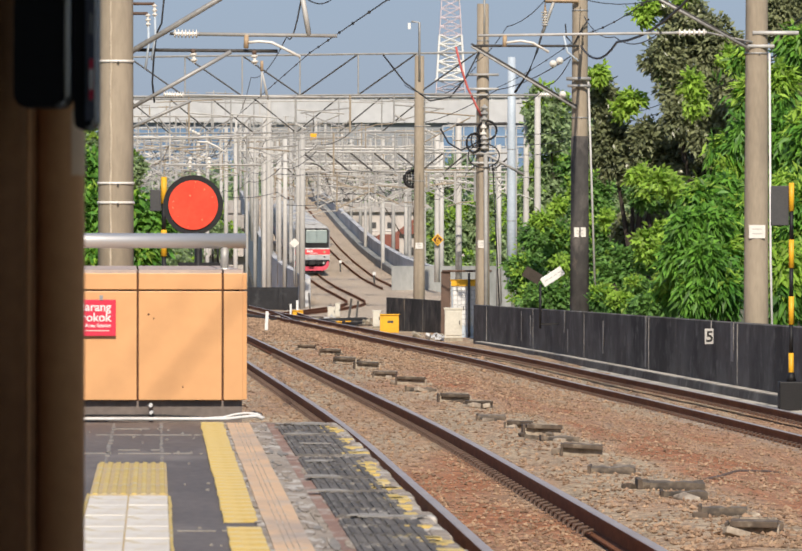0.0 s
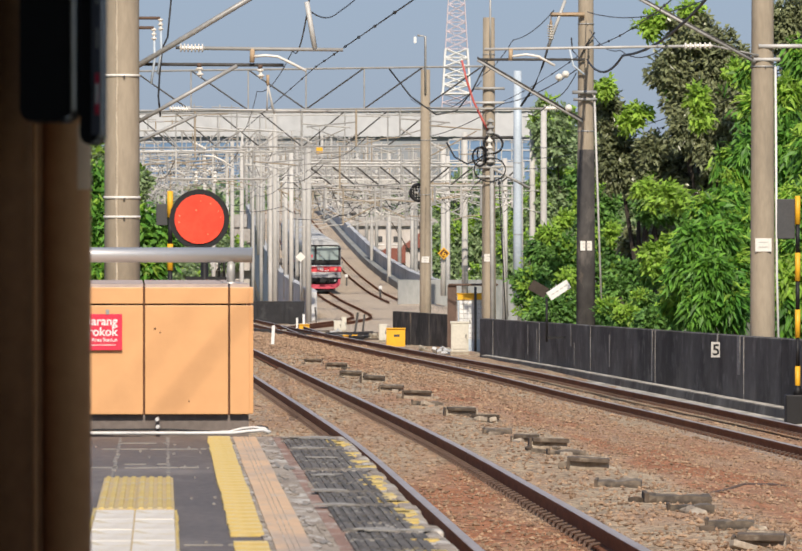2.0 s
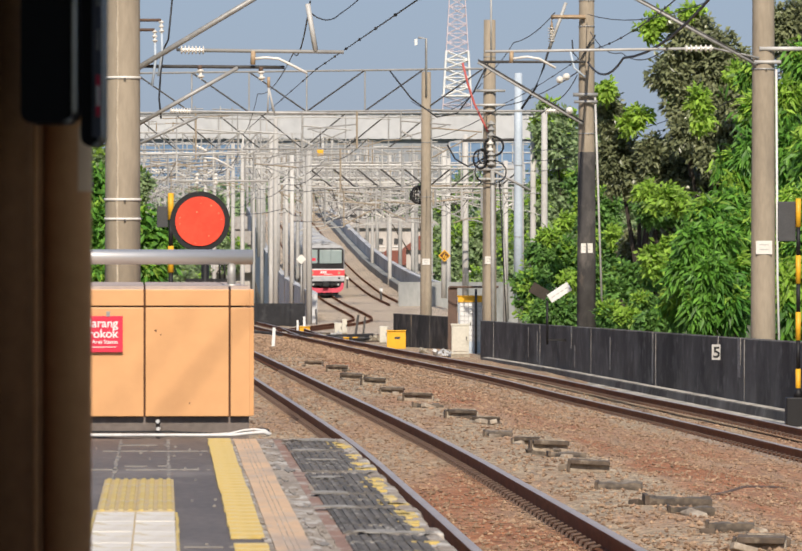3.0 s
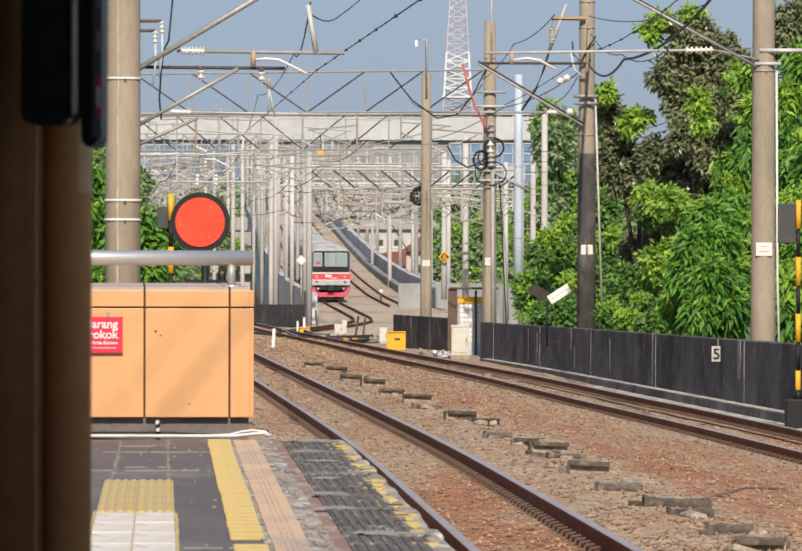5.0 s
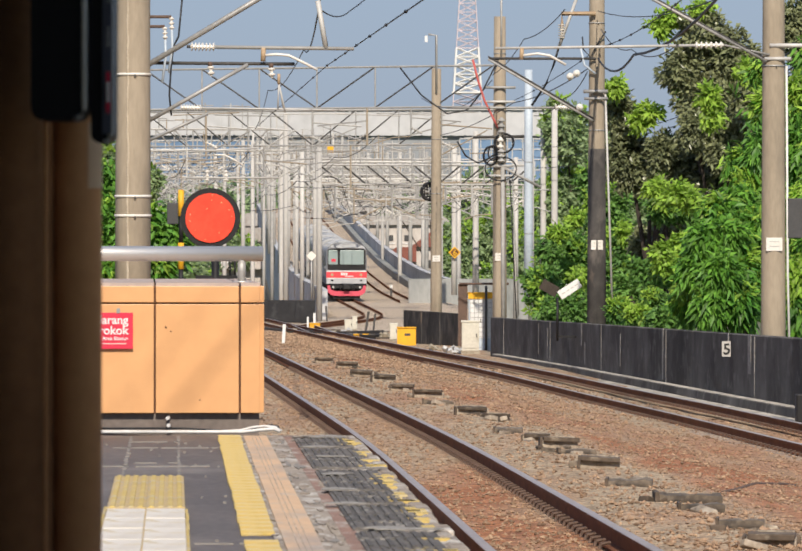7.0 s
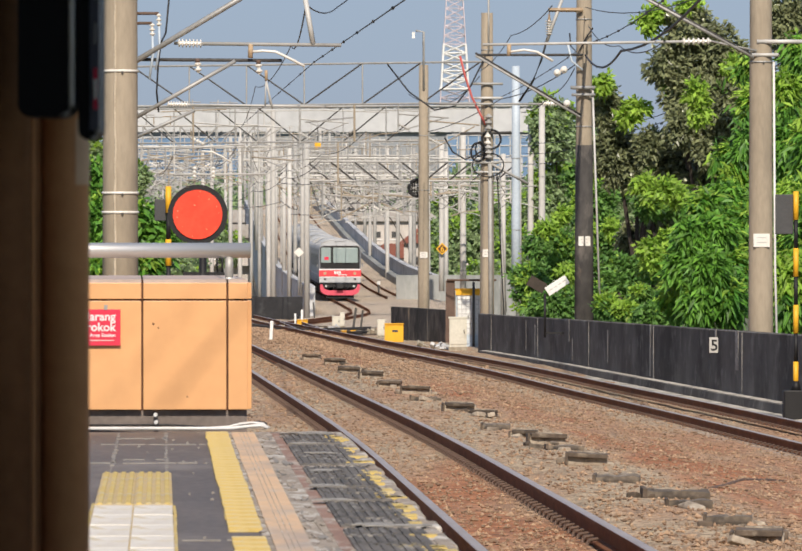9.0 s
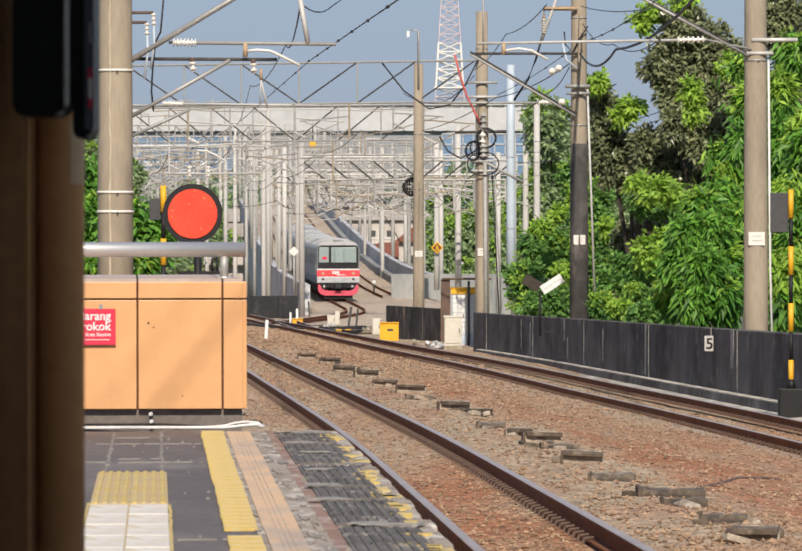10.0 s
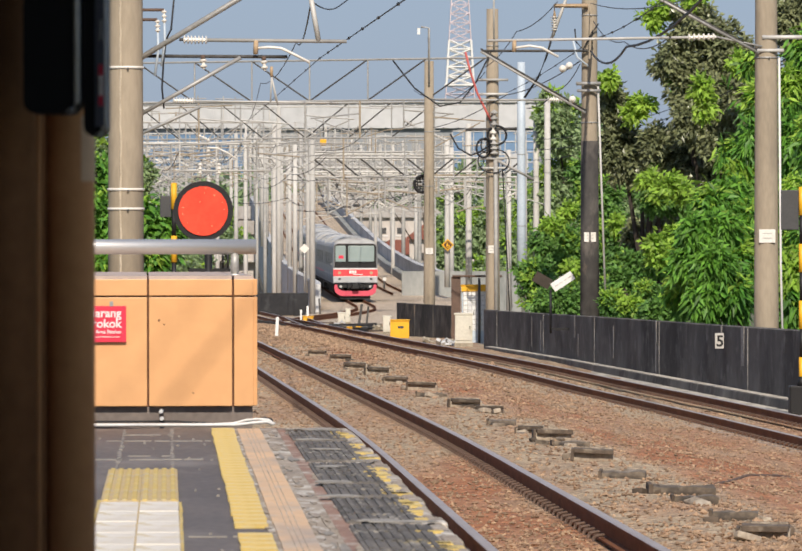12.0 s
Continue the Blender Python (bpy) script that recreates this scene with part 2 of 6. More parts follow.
RUSTARM = mat("rusted_bracket", (0.50, 0.37, 0.24), (0.36, 0.24, 0.14), rough=0.8, scale=4, fine=25)
WIRE = mat("dark_wire", (0.05, 0.05, 0.055), (0.035, 0.035, 0.04), rough=0.6, bump=0)
PORC = mat("white_porcelain", (0.80, 0.76, 0.70), (0.66, 0.62, 0.55), rough=0.3, scale=4, fine=25, bump=0)
WHITE = mat("white_paint", (0.78, 0.77, 0.74), (0.66, 0.65, 0.62), rough=0.5, scale=3, fine=20, bump=0.05)
BEIGE = mat("beige_cabinet_paint", (0.62, 0.585, 0.49), (0.53, 0.50, 0.42), rough=0.5, scale=2, fine=15, stain=(0.40, 0.36, 0.29), stain_at=0.66)
BLUEGREY = mat("blue_grey_paint", (0.52, 0.58, 0.63), (0.42, 0.48, 0.54), rough=0.5, scale=1.5, fine=12)
SAFETY = mat("safety_yellow", (0.80, 0.43, 0.02), (0.68, 0.35, 0.02), rough=0.5, scale=3, fine=20)
BLACK = mat("matt_black", (0.012, 0.011, 0.012), (0.008, 0.007, 0.007), rough=0.6)
GREYPANEL = mat("grey_panel", (0.065, 0.064, 0.064), (0.05, 0.05, 0.05), rough=0.6)
SIGNRED = mat("sign_red", (0.70, 0.035, 0.075), (0.62, 0.03, 0.065), rough=0.45, scale=4, fine=30, bump=0.03)
DISCRED = mat("signal_red", (0.84, 0.072, 0.030), (0.76, 0.052, 0.020), rough=0.5, scale=5, fine=30, bump=0.03,
              stain=(0.72, 0.045, 0.018), stain_at=0.60, stain_scale=4, stain_soft=0.1)
CABLE = mat("black_cable", (0.02, 0.02, 0.022), rough=0.5, bump=0)
PINK = mat("faded_red_cable", (0.55, 0.12, 0.10), (0.45, 0.10, 0.09), rough=0.6, bump=0)
PIPE = mat("white_conduit", (0.74, 0.72, 0.70), (0.60, 0.58, 0.55), rough=0.45, bump=0)
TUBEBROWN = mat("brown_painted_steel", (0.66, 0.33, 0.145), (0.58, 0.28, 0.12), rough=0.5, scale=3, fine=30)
# the column's brown again, darkened in colour for the tube away from the light
TUBESHADED = mat("brown_paint_shaded", (0.33, 0.148, 0.062), (0.24, 0.108, 0.045), rough=0.5, scale=3, fine=30)
SCREEN = mat("black_casing", (0.006, 0.006, 0.007), (0.004, 0.004, 0.005), rough=0.5, spec=0.2, bump=0)
TRIM = mat("grey_metal_trim", (0.40, 0.39, 0.37), (0.32, 0.31, 0.30), rough=0.4, metal=0.5)
TRAINGREY = mat("train_stainless", (0.31, 0.31, 0.315), (0.26, 0.26, 0.265), rough=0.45, metal=0.45, scale=0.5, fine=6)
TRAINROOF = mat("train_roof", (0.47, 0.475, 0.48), (0.38, 0.38, 0.385), rough=0.7, scale=0.5, fine=5)
TRAINRED = mat("train_red", (0.74, 0.075, 0.085), (0.68, 0.065, 0.075), rough=0.4, scale=0.6, fine=5)
TRAINSKIRT = mat("train_skirt_red", (0.62, 0.085, 0.125), (0.54, 0.07, 0.11), rough=0.5, scale=0.6, fine=5)
GLASS = mat("windscreen", (0.30, 0.36, 0.35), (0.26, 0.32, 0.31), rough=0.12, scale=0.3, fine=2, bump=0, spec=0.7)
DARKGLASS = mat("dark_window", (0.05, 0.056, 0.052), (0.035, 0.04, 0.038), rough=0.35, bump=0, spec=0.35)
UNDER = mat("underframe", (0.03, 0.03, 0.03), (0.02, 0.02, 0.02), rough=0.8)
LAMP = mat("lamp_lens", (0.48, 0.48, 0.46), (0.4, 0.4, 0.38), rough=0.2, bump=0)
BARK = mat("bark", (0.065, 0.052, 0.04), (0.04, 0.032, 0.025), rough=0.95, scale=5, fine=30, bump=0.5, dist=0.02)
LEAF_BRIGHT = leaf_mat("leaf_bright", (0.165, 0.35, 0.042), (0.052, 0.165, 0.023), 0.30)
LEAF_MID = leaf_mat("leaf_mid", (0.165, 0.315, 0.06), (0.070, 0.170, 0.037), 0.32)
LEAF_DARK = leaf_mat("leaf_dark", (0.26, 0.28, 0.14), (0.13, 0.15, 0.075), 0.25, 0.28)
# bright green for light shoots and for sunlit crown tops painted by colour
LEAF_TIP = leaf_mat("leaf_young_lit", (0.36, 0.53, 0.075), (0.22, 0.38, 0.045), 0.42)
# distant leaves: haze put into the colour as a paler, greyer green
LEAF_HAZED = leaf_mat("leaf_far_hazed", (0.36, 0.46, 0.235), (0.25, 0.35, 0.165), 0.5)
HALLWHITE = mat("white_sheeting", (0.53, 0.53, 0.53), (0.44, 0.44, 0.445), rough=0.6, scale=0.05, fine=0.6, bump=0)
HALLDIM = mat("grey_blue_cladding", (0.30, 0.315, 0.33), (0.25, 0.262, 0.275), rough=0.8, scale=0.04, fine=0.5, bump=0, stain=(0.20, 0.215, 0.225), stain_at=0.56, stain_scale=0.12)
HALLBLUE = mat("blue_glazing", (0.17, 0.265, 0.40), (0.12, 0.20, 0.32), rough=0.3, scale=0.05, fine=0.4, bump=0)
HALLGREY = mat("grey_facade", (0.50, 0.49, 0.47), (0.42, 0.415, 0.405), rough=0.8, scale=0.04, fine=0.5, bump=0)
ROOFTILE = mat("red_roof", (0.28, 0.10, 0.07), (0.21, 0.08, 0.06), rough=0.9, scale=0.2, fine=2)
HOUSEWALL = mat("weathered_render", (0.58, 0.53, 0.48), (0.47, 0.42, 0.38), rough=0.9, scale=0.3, fine=2.5, stain=(0.36, 0.32, 0.29), stain_at=0.57, stain_scale=0.5, stretch=(1, 1, 0.4))
SHEETROOF = mat("old_sheet_roof", (0.42, 0.40, 0.38), (0.33, 0.29, 0.26), rough=0.8, scale=0.3, fine=3)
# tower red washed towards pink-grey, distance haze included in the colour
TOWERHAZED = mat("tower_red_hazed", (0.70, 0.60, 0.61), (0.60, 0.50, 0.52), rough=0.6, bump=0)
# ---- mesh helpers ----
def box(bm, c, s, m=None, bevel=0.0):
    """A block of size s round c, in the space m."""
    g = bmesh.ops.create_cube(bm, size=1.0)
    vs = g["verts"]
    bmesh.ops.scale(bm, vec=s, verts=vs)
    if bevel:
        es = list({e for v in vs for e in v.link_edges})
        r = bmesh.ops.bevel(bm, geom=es, offset=bevel, segments=2, affect="EDGES", profile=0.5)
        vs = list({v for f in r["faces"] for v in f.verts} | {v for v in vs if v.is_valid})
    bmesh.ops.translate(bm, vec=c, verts=vs)
    if m is not None:
        bmesh.ops.transform(bm, matrix=m, verts=vs)
    return vs


def tube(bm, pts, r, n=8, r1=None, caps=True):
    """A round bar along points, of radius r, tapering to r1."""
    pts = [Vector(p) for p in pts]
    r1 = r if r1 is None else r1
    rings = []
    for i, p in enumerate(pts):
        d = (pts[min(i + 1, len(pts) - 1)] - pts[max(i - 1, 0)]).normalized()
        up = Vector((0, 0, 1)) if abs(d.z) < 0.9 else Vector((1, 0, 0))
        a = d.cross(up).normalized()
        b = a.cross(d)
        k = r + (r1 - r) * i / max(len(pts) - 1, 1)
        rings.append([bm.verts.new(p + (a * math.cos(6.28318 * j / n) + b * math.sin(6.28318 * j / n)) * k) for j in range(n)])
    for q, w in zip(rings, rings[1:]):
        for j in range(n):
            f = bm.faces.new((q[j], q[(j + 1) % n], w[(j + 1) % n], w[j]))
            f.smooth = n >= 7
    if caps:
        bm.faces.new(rings[0][::-1])
        bm.faces.new(rings[-1])


def slab(bm, outline, y0, y1):
    """A plate: an outline in x and z, from y0 to y1."""
    a = [bm.verts.new((x, y0, z)) for x, z in outline]
    b = [bm.verts.new((x, y1, z)) for x, z in outline]
    bm.faces.new(a), bm.faces.new(b[::-1])
    for i in range(len(a)):
        j = (i + 1) % len(a)
        bm.faces.new((a[j], a[i], b[i], b[j]))


def part(name, bm, material, parent=None, label=""):
    me = bpy.data.meshes.new(name)
    bmesh.ops.recalc_face_normals(bm, faces=bm.faces[:])
    bm.to_mesh(me)
    bm.free()
    for m in (material if isinstance(material, (list, tuple)) else (material,)):
        me.materials.append(m)
    ob = new(name, me)
    ob.parent = parent
    return tagged(ob, label)


def block(name, c, s, material, parent=None, label="", bevel=0.0, m=None):
    bm = bmesh.new()
    box(bm, c, s, m, bevel)
    return part(name, bm, material, parent, label)


def bar(name, pts, r, material, parent=None, label="", n=8, r1=None):
    bm = bmesh.new()
    tube(bm, pts, r, n, r1)
    return part(name, bm, material, parent, label)


def thing(name, loc, label, category, group="", kind="", turn=0.0):
    ob = new(name)
    ob.location, ob.rotation_euler = loc, (0, 0, turn)
    return tagged(ob, label, category, group, kind)


def mesh_of(name, verts, faces, material, parent=None, smooth=False):
    me = bpy.data.meshes.new(name)
    me.from_pydata(verts, [], faces)
    for m in (material if isinstance(material, (list, tuple)) else (material,)):
        me.materials.append(m)
    if smooth:
        me.shade_smooth()
    ob = new(name, me)
    ob.parent = parent
    return ob


def spot(bearing, rise, dist):
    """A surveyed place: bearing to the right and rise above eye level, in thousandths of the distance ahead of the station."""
    return Vector((bearing * dist / 1000, dist, EYE[2] + rise * dist / 1000))


def eased(table):
    """A smooth function through a table of (y, value)."""
    ys, vs = zip(*table)
    fine = np.arange(ys[0], ys[-1] + 1.0, 1.0)
    raw = np.interp(fine, ys, vs)
    k = 17
    pad = np.concatenate([raw[0] - (raw[1] - raw[0]) * np.arange(k // 2, 0, -1), raw, raw[-1] + (raw[-1] - raw[-2]) * np.arange(1, k // 2 + 1)])
    soft = np.convolve(pad, np.ones(k) / k, "valid")
    return lambda y: float(np.interp(y, fine, soft))


# ---- the lines' plan and profile (y along, centre x, rail-top z) ----
HEAD_SLOPE = -0.0565
GAUGE = 1.067


near_x = eased([(0, 2.237), (14, 1.767), (32.8, 1.047), (57, 0.053), (72.6, -0.82), (99, -2.37), (137, -4.57), (200, -8.2), (420, -21.0), (760, -41.0)])
near_z = eased([(0, 0.42), (32.8, 0.157), (57, -0.035), (72.6, -0.12), (99, -0.24), (137, -0.42), (200, -1.0), (240, -1.45), (320, -1.85), (760, -2.4)])
main_x = eased([(0, 10.83), (75, 5.91), (118, 3.09), (133, 2.10), (165, 0.0), (218, -3.47), (262, -6.35), (320, -10.2), (760, -39.0)])
main_z = eased([(0, -0.40), (75, -0.61), (90, -0.66), (105, -0.745), (118, -0.775), (133, -0.85), (165, -1.06), (218, -1.36), (262, -1.62), (320, -1.85), (760, -2.4)])
ramp_x = eased([(250, -6.0), (264, -6.0), (283, -3.3), (300, -2.0), (325, -3.13), (356, -4.5), (400, -6.45), (480, -9.7), (600, -14.5), (760, -21)])
ramp_z = eased([(250, -1.75), (265, -1.70), (300, -1.55), (325, -1.32), (356, -1.13), (387, -0.77), (400, -0.52), (440, 0.32), (480, 1.4),
                (540, 3.4), (600, 5.6), (680, 8.0), (760, 9.0)])


# ---- ground, track beds, rails ----
def ground():
    bm = bmesh.new()
    for x0, x1 in ((-2500, 2500),):
        vs = [bm.verts.new(p) for p in ((x0, -300, -7), (x1, -300, -7), (x1, 4500, -7), (x0, 4500, -7))]
        bm.faces.new(vs)
    tagged(part("ground", bm, EARTH), "dry green-brown ground below the raised railway", "ground", kind="structure")


def rust_dust(x, y):
    """How far brake and rail dust has reddened the stone at a place."""
    def bump(c, r):
        return math.exp(-((x - c[0]) / r[0]) ** 2 - ((y - c[1]) / r[1]) ** 2)
    k = noise.noise((x * 1.3, y * 0.22, 9)) * 0.3
    far = min(max((y - 46) / 14, 0), 1)
    k += 0.85 * (1 - far) * max(0, 1 - (abs(x - near_x(y)) / 0.62) ** 4) if abs(x - near_x(y)) < 0.62 else 0.0
    line = 5.3 + HEAD_SLOPE * y + 0.006 * (y - 40)
    k += 0.80 * min(max((x - line) / 0.4, 0), 1) * math.exp(-((y - 50) / 26) ** 2)
    k += 0.9 * bump((0.9, 98), (0.9, 16)) + 0.7 * bump((-1.5, 130), (0.8, 22)) + 0.5 * bump((2.2, 80), (0.9, 8))
    return min(max(k, 0), 1)


def bed(name, ys, left, right, height, cols, label, material=BALLAST, depth=7.0):
    """A ballast bed: a sheet between two edges with its height as a function of place, and side skirts down."""
    verts, faces = [], []
    for y in ys:
        a, b = left(y), right(y)
        row = [(a + (b - a) * i / cols, y, 0) for i in range(cols + 1)]
        verts += [(a, y, height(a, y) - depth)] + [(x, yy, height(x, yy)) for x, yy, _ in row] + [(b, y, height(b, y) - depth)]
    w = cols + 3
    for r in range(len(ys) - 1):
        for c in range(w - 1):
            i = r * w + c
            faces.append((i, i + 1, i + w + 1, i + w))
    ob = mesh_of(name, verts, faces, material, smooth=True)
    if material is BALLAST:
        dust = ob.data.attributes.new("rust", "FLOAT", "POINT")
        dust.data.foreach_set("value", [rust_dust(x, y) for x, y, _ in verts])
    return tagged(ob, label, "track bed", kind="structure")


def yard_height(x, y):
    xa, xb = near_x(y), main_x(y)
    za, zb = near_z(y) - 0.17, main_z(y) - 0.17
    t = min(max((x - xa - 1.0) / max(xb - xa - 2.2, 0.5), 0), 1)
    z = za + (zb - za) * t * t * (3 - 2 * t)
    if x > xb + 1.0:
        z -= 0.10 * min((x - xb - 1.0) / 0.5, 1)
    if 0 < t < 1:
        z += 0.10 * math.sin(3.1416 * t)                      # heaped stone between the lines
    n = noise.noise((x * 0.9, y * 0.25, 0)) * 0.045 + noise.noise((x * 5, y * 1.6, 3)) * 0.018
    for c in (xa, xb):
        if abs(x - c) < 0.95:
            n *= 0.35
            z -= 0.015 if c == xa or x > c else 0.03
    return z + n


def ramp_height(x, y):
    return ramp_z(y) - 0.17 + noise.noise((x * 0.8, y * 0.2, 5)) * 0.03


wall_x = eased([(50, 8.6), (90, 6.75), (138, 4.62), (160, 3.55), (175, 2.45)])
wall_top = eased([(50, 0.93), (90, 0.58), (138, 0.19), (160, 0.0), (175, -0.09)])


def yard_right(y):
    return wall_x(y) + 0.1 if y < 172 else max(main_x(y) + 4.2, 2.1 - 0.2 * (y - 172)) if y < 215 else main_x(y) + 5.5


def sweep(path, profile, mats, index):
    """Extrude a profile (offset, height) along a path of Vectors."""
    verts, faces = [], []
    n = len(profile)
    for i, p in enumerate(path):
        d = path[min(i + 1, len(path) - 1)] - path[max(i - 1, 0)]
        side = Vector((d.y, -d.x, 0)).normalized()
        verts += [tuple(p + side * a + Vector((0, 0, b))) for a, b in profile]
    for i in range(len(path) - 1):
        for j in range(n):
            k = (j + 1) % n
            faces.append((i * n + j, i * n + k, (i + 1) * n + k, (i + 1) * n + j))
    return verts, faces, [index[j] for _ in range(len(path) - 1) for j in range(n)]


RAIL = [(-0.036, -0.006), (-0.030, 0), (0.030, 0), (0.036, -0.006), (0.036, -0.038), (0.010, -0.048), (0.010, -0.125), (0.066, -0.145),
        (0.066, -0.160), (-0.066, -0.160), (-0.066, -0.145), (-0.010, -0.125), (-0.010, -0.048), (-0.036, -0.038)]
RAIL_TOP = [1, 1, 1] + [0] * 11
RAIL_DULL = [0] * 14


def track(label, xf, zf, y0, y1, step, clips=None, cant=None, top=RAIL_TOP):
    root = thing("railway_track", (0, 0, 0), label, "railway track", kind="structure")
    ys = np.arange(y0, y1 + step, step)
    rails = []
    for s in (-1, 1):
        path = []
        for y in ys:
            g = (xf(y + 1) - xf(y - 1)) / 2
            h = math.hypot(1, g)
            path.append(Vector((xf(y) + s * GAUGE / 2 / h, y - s * g * GAUGE / 2 / h, zf(y) + s * (cant(y) if cant else 0) / 2)))
        v, f, mi = sweep(path, RAIL, None, top)
        ob = mesh_of("rail", v, f, (RUST, HEAD), root)
        ob.data.polygons.foreach_set("material_index", mi)
        tagged(ob, "rust-brown steel rail with a polished running head")
        rails.append(path)
    if clips:
        a, b = clips
        for s, path in zip((-1, 1), rails):
            bm = bmesh.new()
            y = a
            while y < b:
                x = np.interp(y, [p.y for p in path], [p.x for p in path])
                z = np.interp(y, [p.y for p in path], [p.z for p in path])
                for e in (-1, 1):
                    x1 = x + e * 0.078
                    tube(bm, [(x1 + e * 0.045, y - 0.05, z - 0.155), (x1 + e * 0.03, y - 0.045, z - 0.122), (x1 - e * 0.03, y, z - 0.112),
                              (x1 + e * 0.03, y + 0.05, z - 0.122), (x1 + e * 0.045, y + 0.06, z - 0.155)], 0.012, 5)
                y += 0.45
            part("rail_clips", bm, CLIP, root, "row of sprung rail clips")["kind"] = "stuff"
        # sleepers, sunk almost to their tops
        base = None
        y = a
        while y < b:
            c = (xf(y), y, zf(y) - 0.258)
            if base is None:
                bm = bmesh.new()
                box(bm, (0, 0, 0), (2.0, 0.22, 0.12), None, 0.015)
                base = part("sleeper", bm, WORN, root)
                ob = base
            else:
                ob = new("sleeper", base.data)
                ob.parent = root
            ob.location = c
            ob.rotation_euler = (0, 0, math.atan2(-(xf(y + 1) - xf(y - 1)) / 2, 1) * -1 * -1)
            y += 0.6
    return root


ground()
bed("track_bed", [12 + 1.0 * i for i in range(100)] + [112 + 4.0 * i for i in range(80)], lambda y: near_x(y) - 4.5 if y < 200 else near_x(y) - 6,
    yard_right, yard_height, 60, "rust-brown and tan crushed stone ballast")
bed("ramp_bed", [256 + 4.0 * i for i in range(125)], lambda y: ramp_x(y) - 2.6, lambda y: ramp_x(y) + 7.0, ramp_height, 14,
    "sandy ballast of the climbing line", SAND)
track("near line with rust-brown rails on ballast", near_x, near_z, 14, 420, 2.0, (36, 112))
track("second line with rust-brown rails on ballast", main_x, main_z, 55, 420, 2.0, (62, 150), eased([(40, 0.06), (80, 0.07), (100, 0.08), (131, 0.06), (200, 0.03), (430, 0.0)]))
track("climbing line on which the train comes", ramp_x, ramp_z, 262, 700, 2.0, top=RAIL_DULL)
track("outer climbing line on sandy ballast", lambda y: ramp_x(y) + 4.1, ramp_z, 352.5, 700, 2.0, top=RAIL_DULL)


def loose_stones():
    verts, faces = [], []
    rnd = random.Random(4)
    for _ in range(48000):
        y = 34 + 205 * rnd.random() ** 2.05
        x = near_x(y) - 1.5 + rnd.random() * (main_x(y) + 2.0 - near_x(y))
        if min(abs(x - near_x(y) - s * GAUGE / 2) for s in (-1, 1)) < 0.12 or min(abs(x - main_x(y) - s * GAUGE / 2) for s in (-1, 1)) < 0.12:
            continue
        if y < 34 and x < 1:
            continue
        r = rnd.uniform(0.009, 0.023) * (1.5 if rnd.random() < 0.06 else 1) * (1 + max(y - 70, 0) / 90)
        z = yard_height(x, y) + r * 0.3
        i = len(verts)
        for a, b, c in ((1, 0, 0), (-1, 0, 0), (0, 1, 0), (0, -1, 0), (0, 0, 1), (0, 0, -1)):
            k = r * rnd.uniform(0.65, 1.3)
            verts.append((x + a * k + rnd.uniform(-1, 1) * r * 0.35, y + b * k, z + c * k * 0.8 + rnd.uniform(-1, 1) * r * 0.2))
        faces += [(i, i + 2, i + 4), (i + 2, i + 1, i + 4), (i + 1, i + 3, i + 4), (i + 3, i, i + 4),
                  (i + 2, i, i + 5), (i + 1, i + 2, i + 5), (i + 3, i + 1, i + 5), (i, i + 3, i + 5)]
    ob = mesh_of("loose_stones", verts, faces, STONE)
    tagged(ob, "loose brown ballast stones between the rails", "stones", kind="stuff")


loose_stones()


# ---- the blackened parapet wall beside the second line ----
def parapet():
    root = thing("wall_east", (0, 0, 0), "black-stained concrete parapet with pale streaks beside the track", "wall", kind="structure")
    y = 55.0
    while y < 171:
        y1 = min(y + 5.9, 172)
        bm = bmesh.new()
        for a, b in ((y + 0.02, y1 - 0.02),):
            p0, p1 = Vector((wall_x(a), a, wall_top(a))), Vector((wall_x(b), b, wall_top(b)))
            out = []
            for p in (p0, p1):
                for dx, dz in ((0, -1.9), (0, -0.02), (0.02, 0), (0.16, 0), (0.18, -0.02), (0.18, -1.9)):
                    out.append(bm.verts.new(p + Vector((dx, 0, dz))))
            for i in range(6):
                j = (i + 1) % 6
                bm.faces.new((out[i], out[j], out[6 + j], out[6 + i]))
            bm.faces.new(out[:6]), bm.faces.new(out[6:][::-1])
        part("wall_panel", bm, BLACKENED, root)
        if int(y1 / 5.9) % 3 == 1:
            bar("joint_mortar", [(wall_x(y1) + 0.004, y1, wall_top(y1) - 1.3), (wall_x(y1) + 0.004, y1, wall_top(y1) - 0.03)], 0.022, LIME, root, "pale mortar line", n=6)
        y = y1
    v, f, _ = sweep([Vector((wall_x(y), y, wall_top(y) - 1.2)) for y in np.arange(55, 172, 3)],
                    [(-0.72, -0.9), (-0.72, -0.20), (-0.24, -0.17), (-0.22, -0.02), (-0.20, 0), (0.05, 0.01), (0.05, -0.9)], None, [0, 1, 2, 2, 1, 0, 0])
    # flat faces pale, riser dark: sunlit tops painted in by face
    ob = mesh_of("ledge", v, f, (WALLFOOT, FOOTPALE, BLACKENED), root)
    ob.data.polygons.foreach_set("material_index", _)
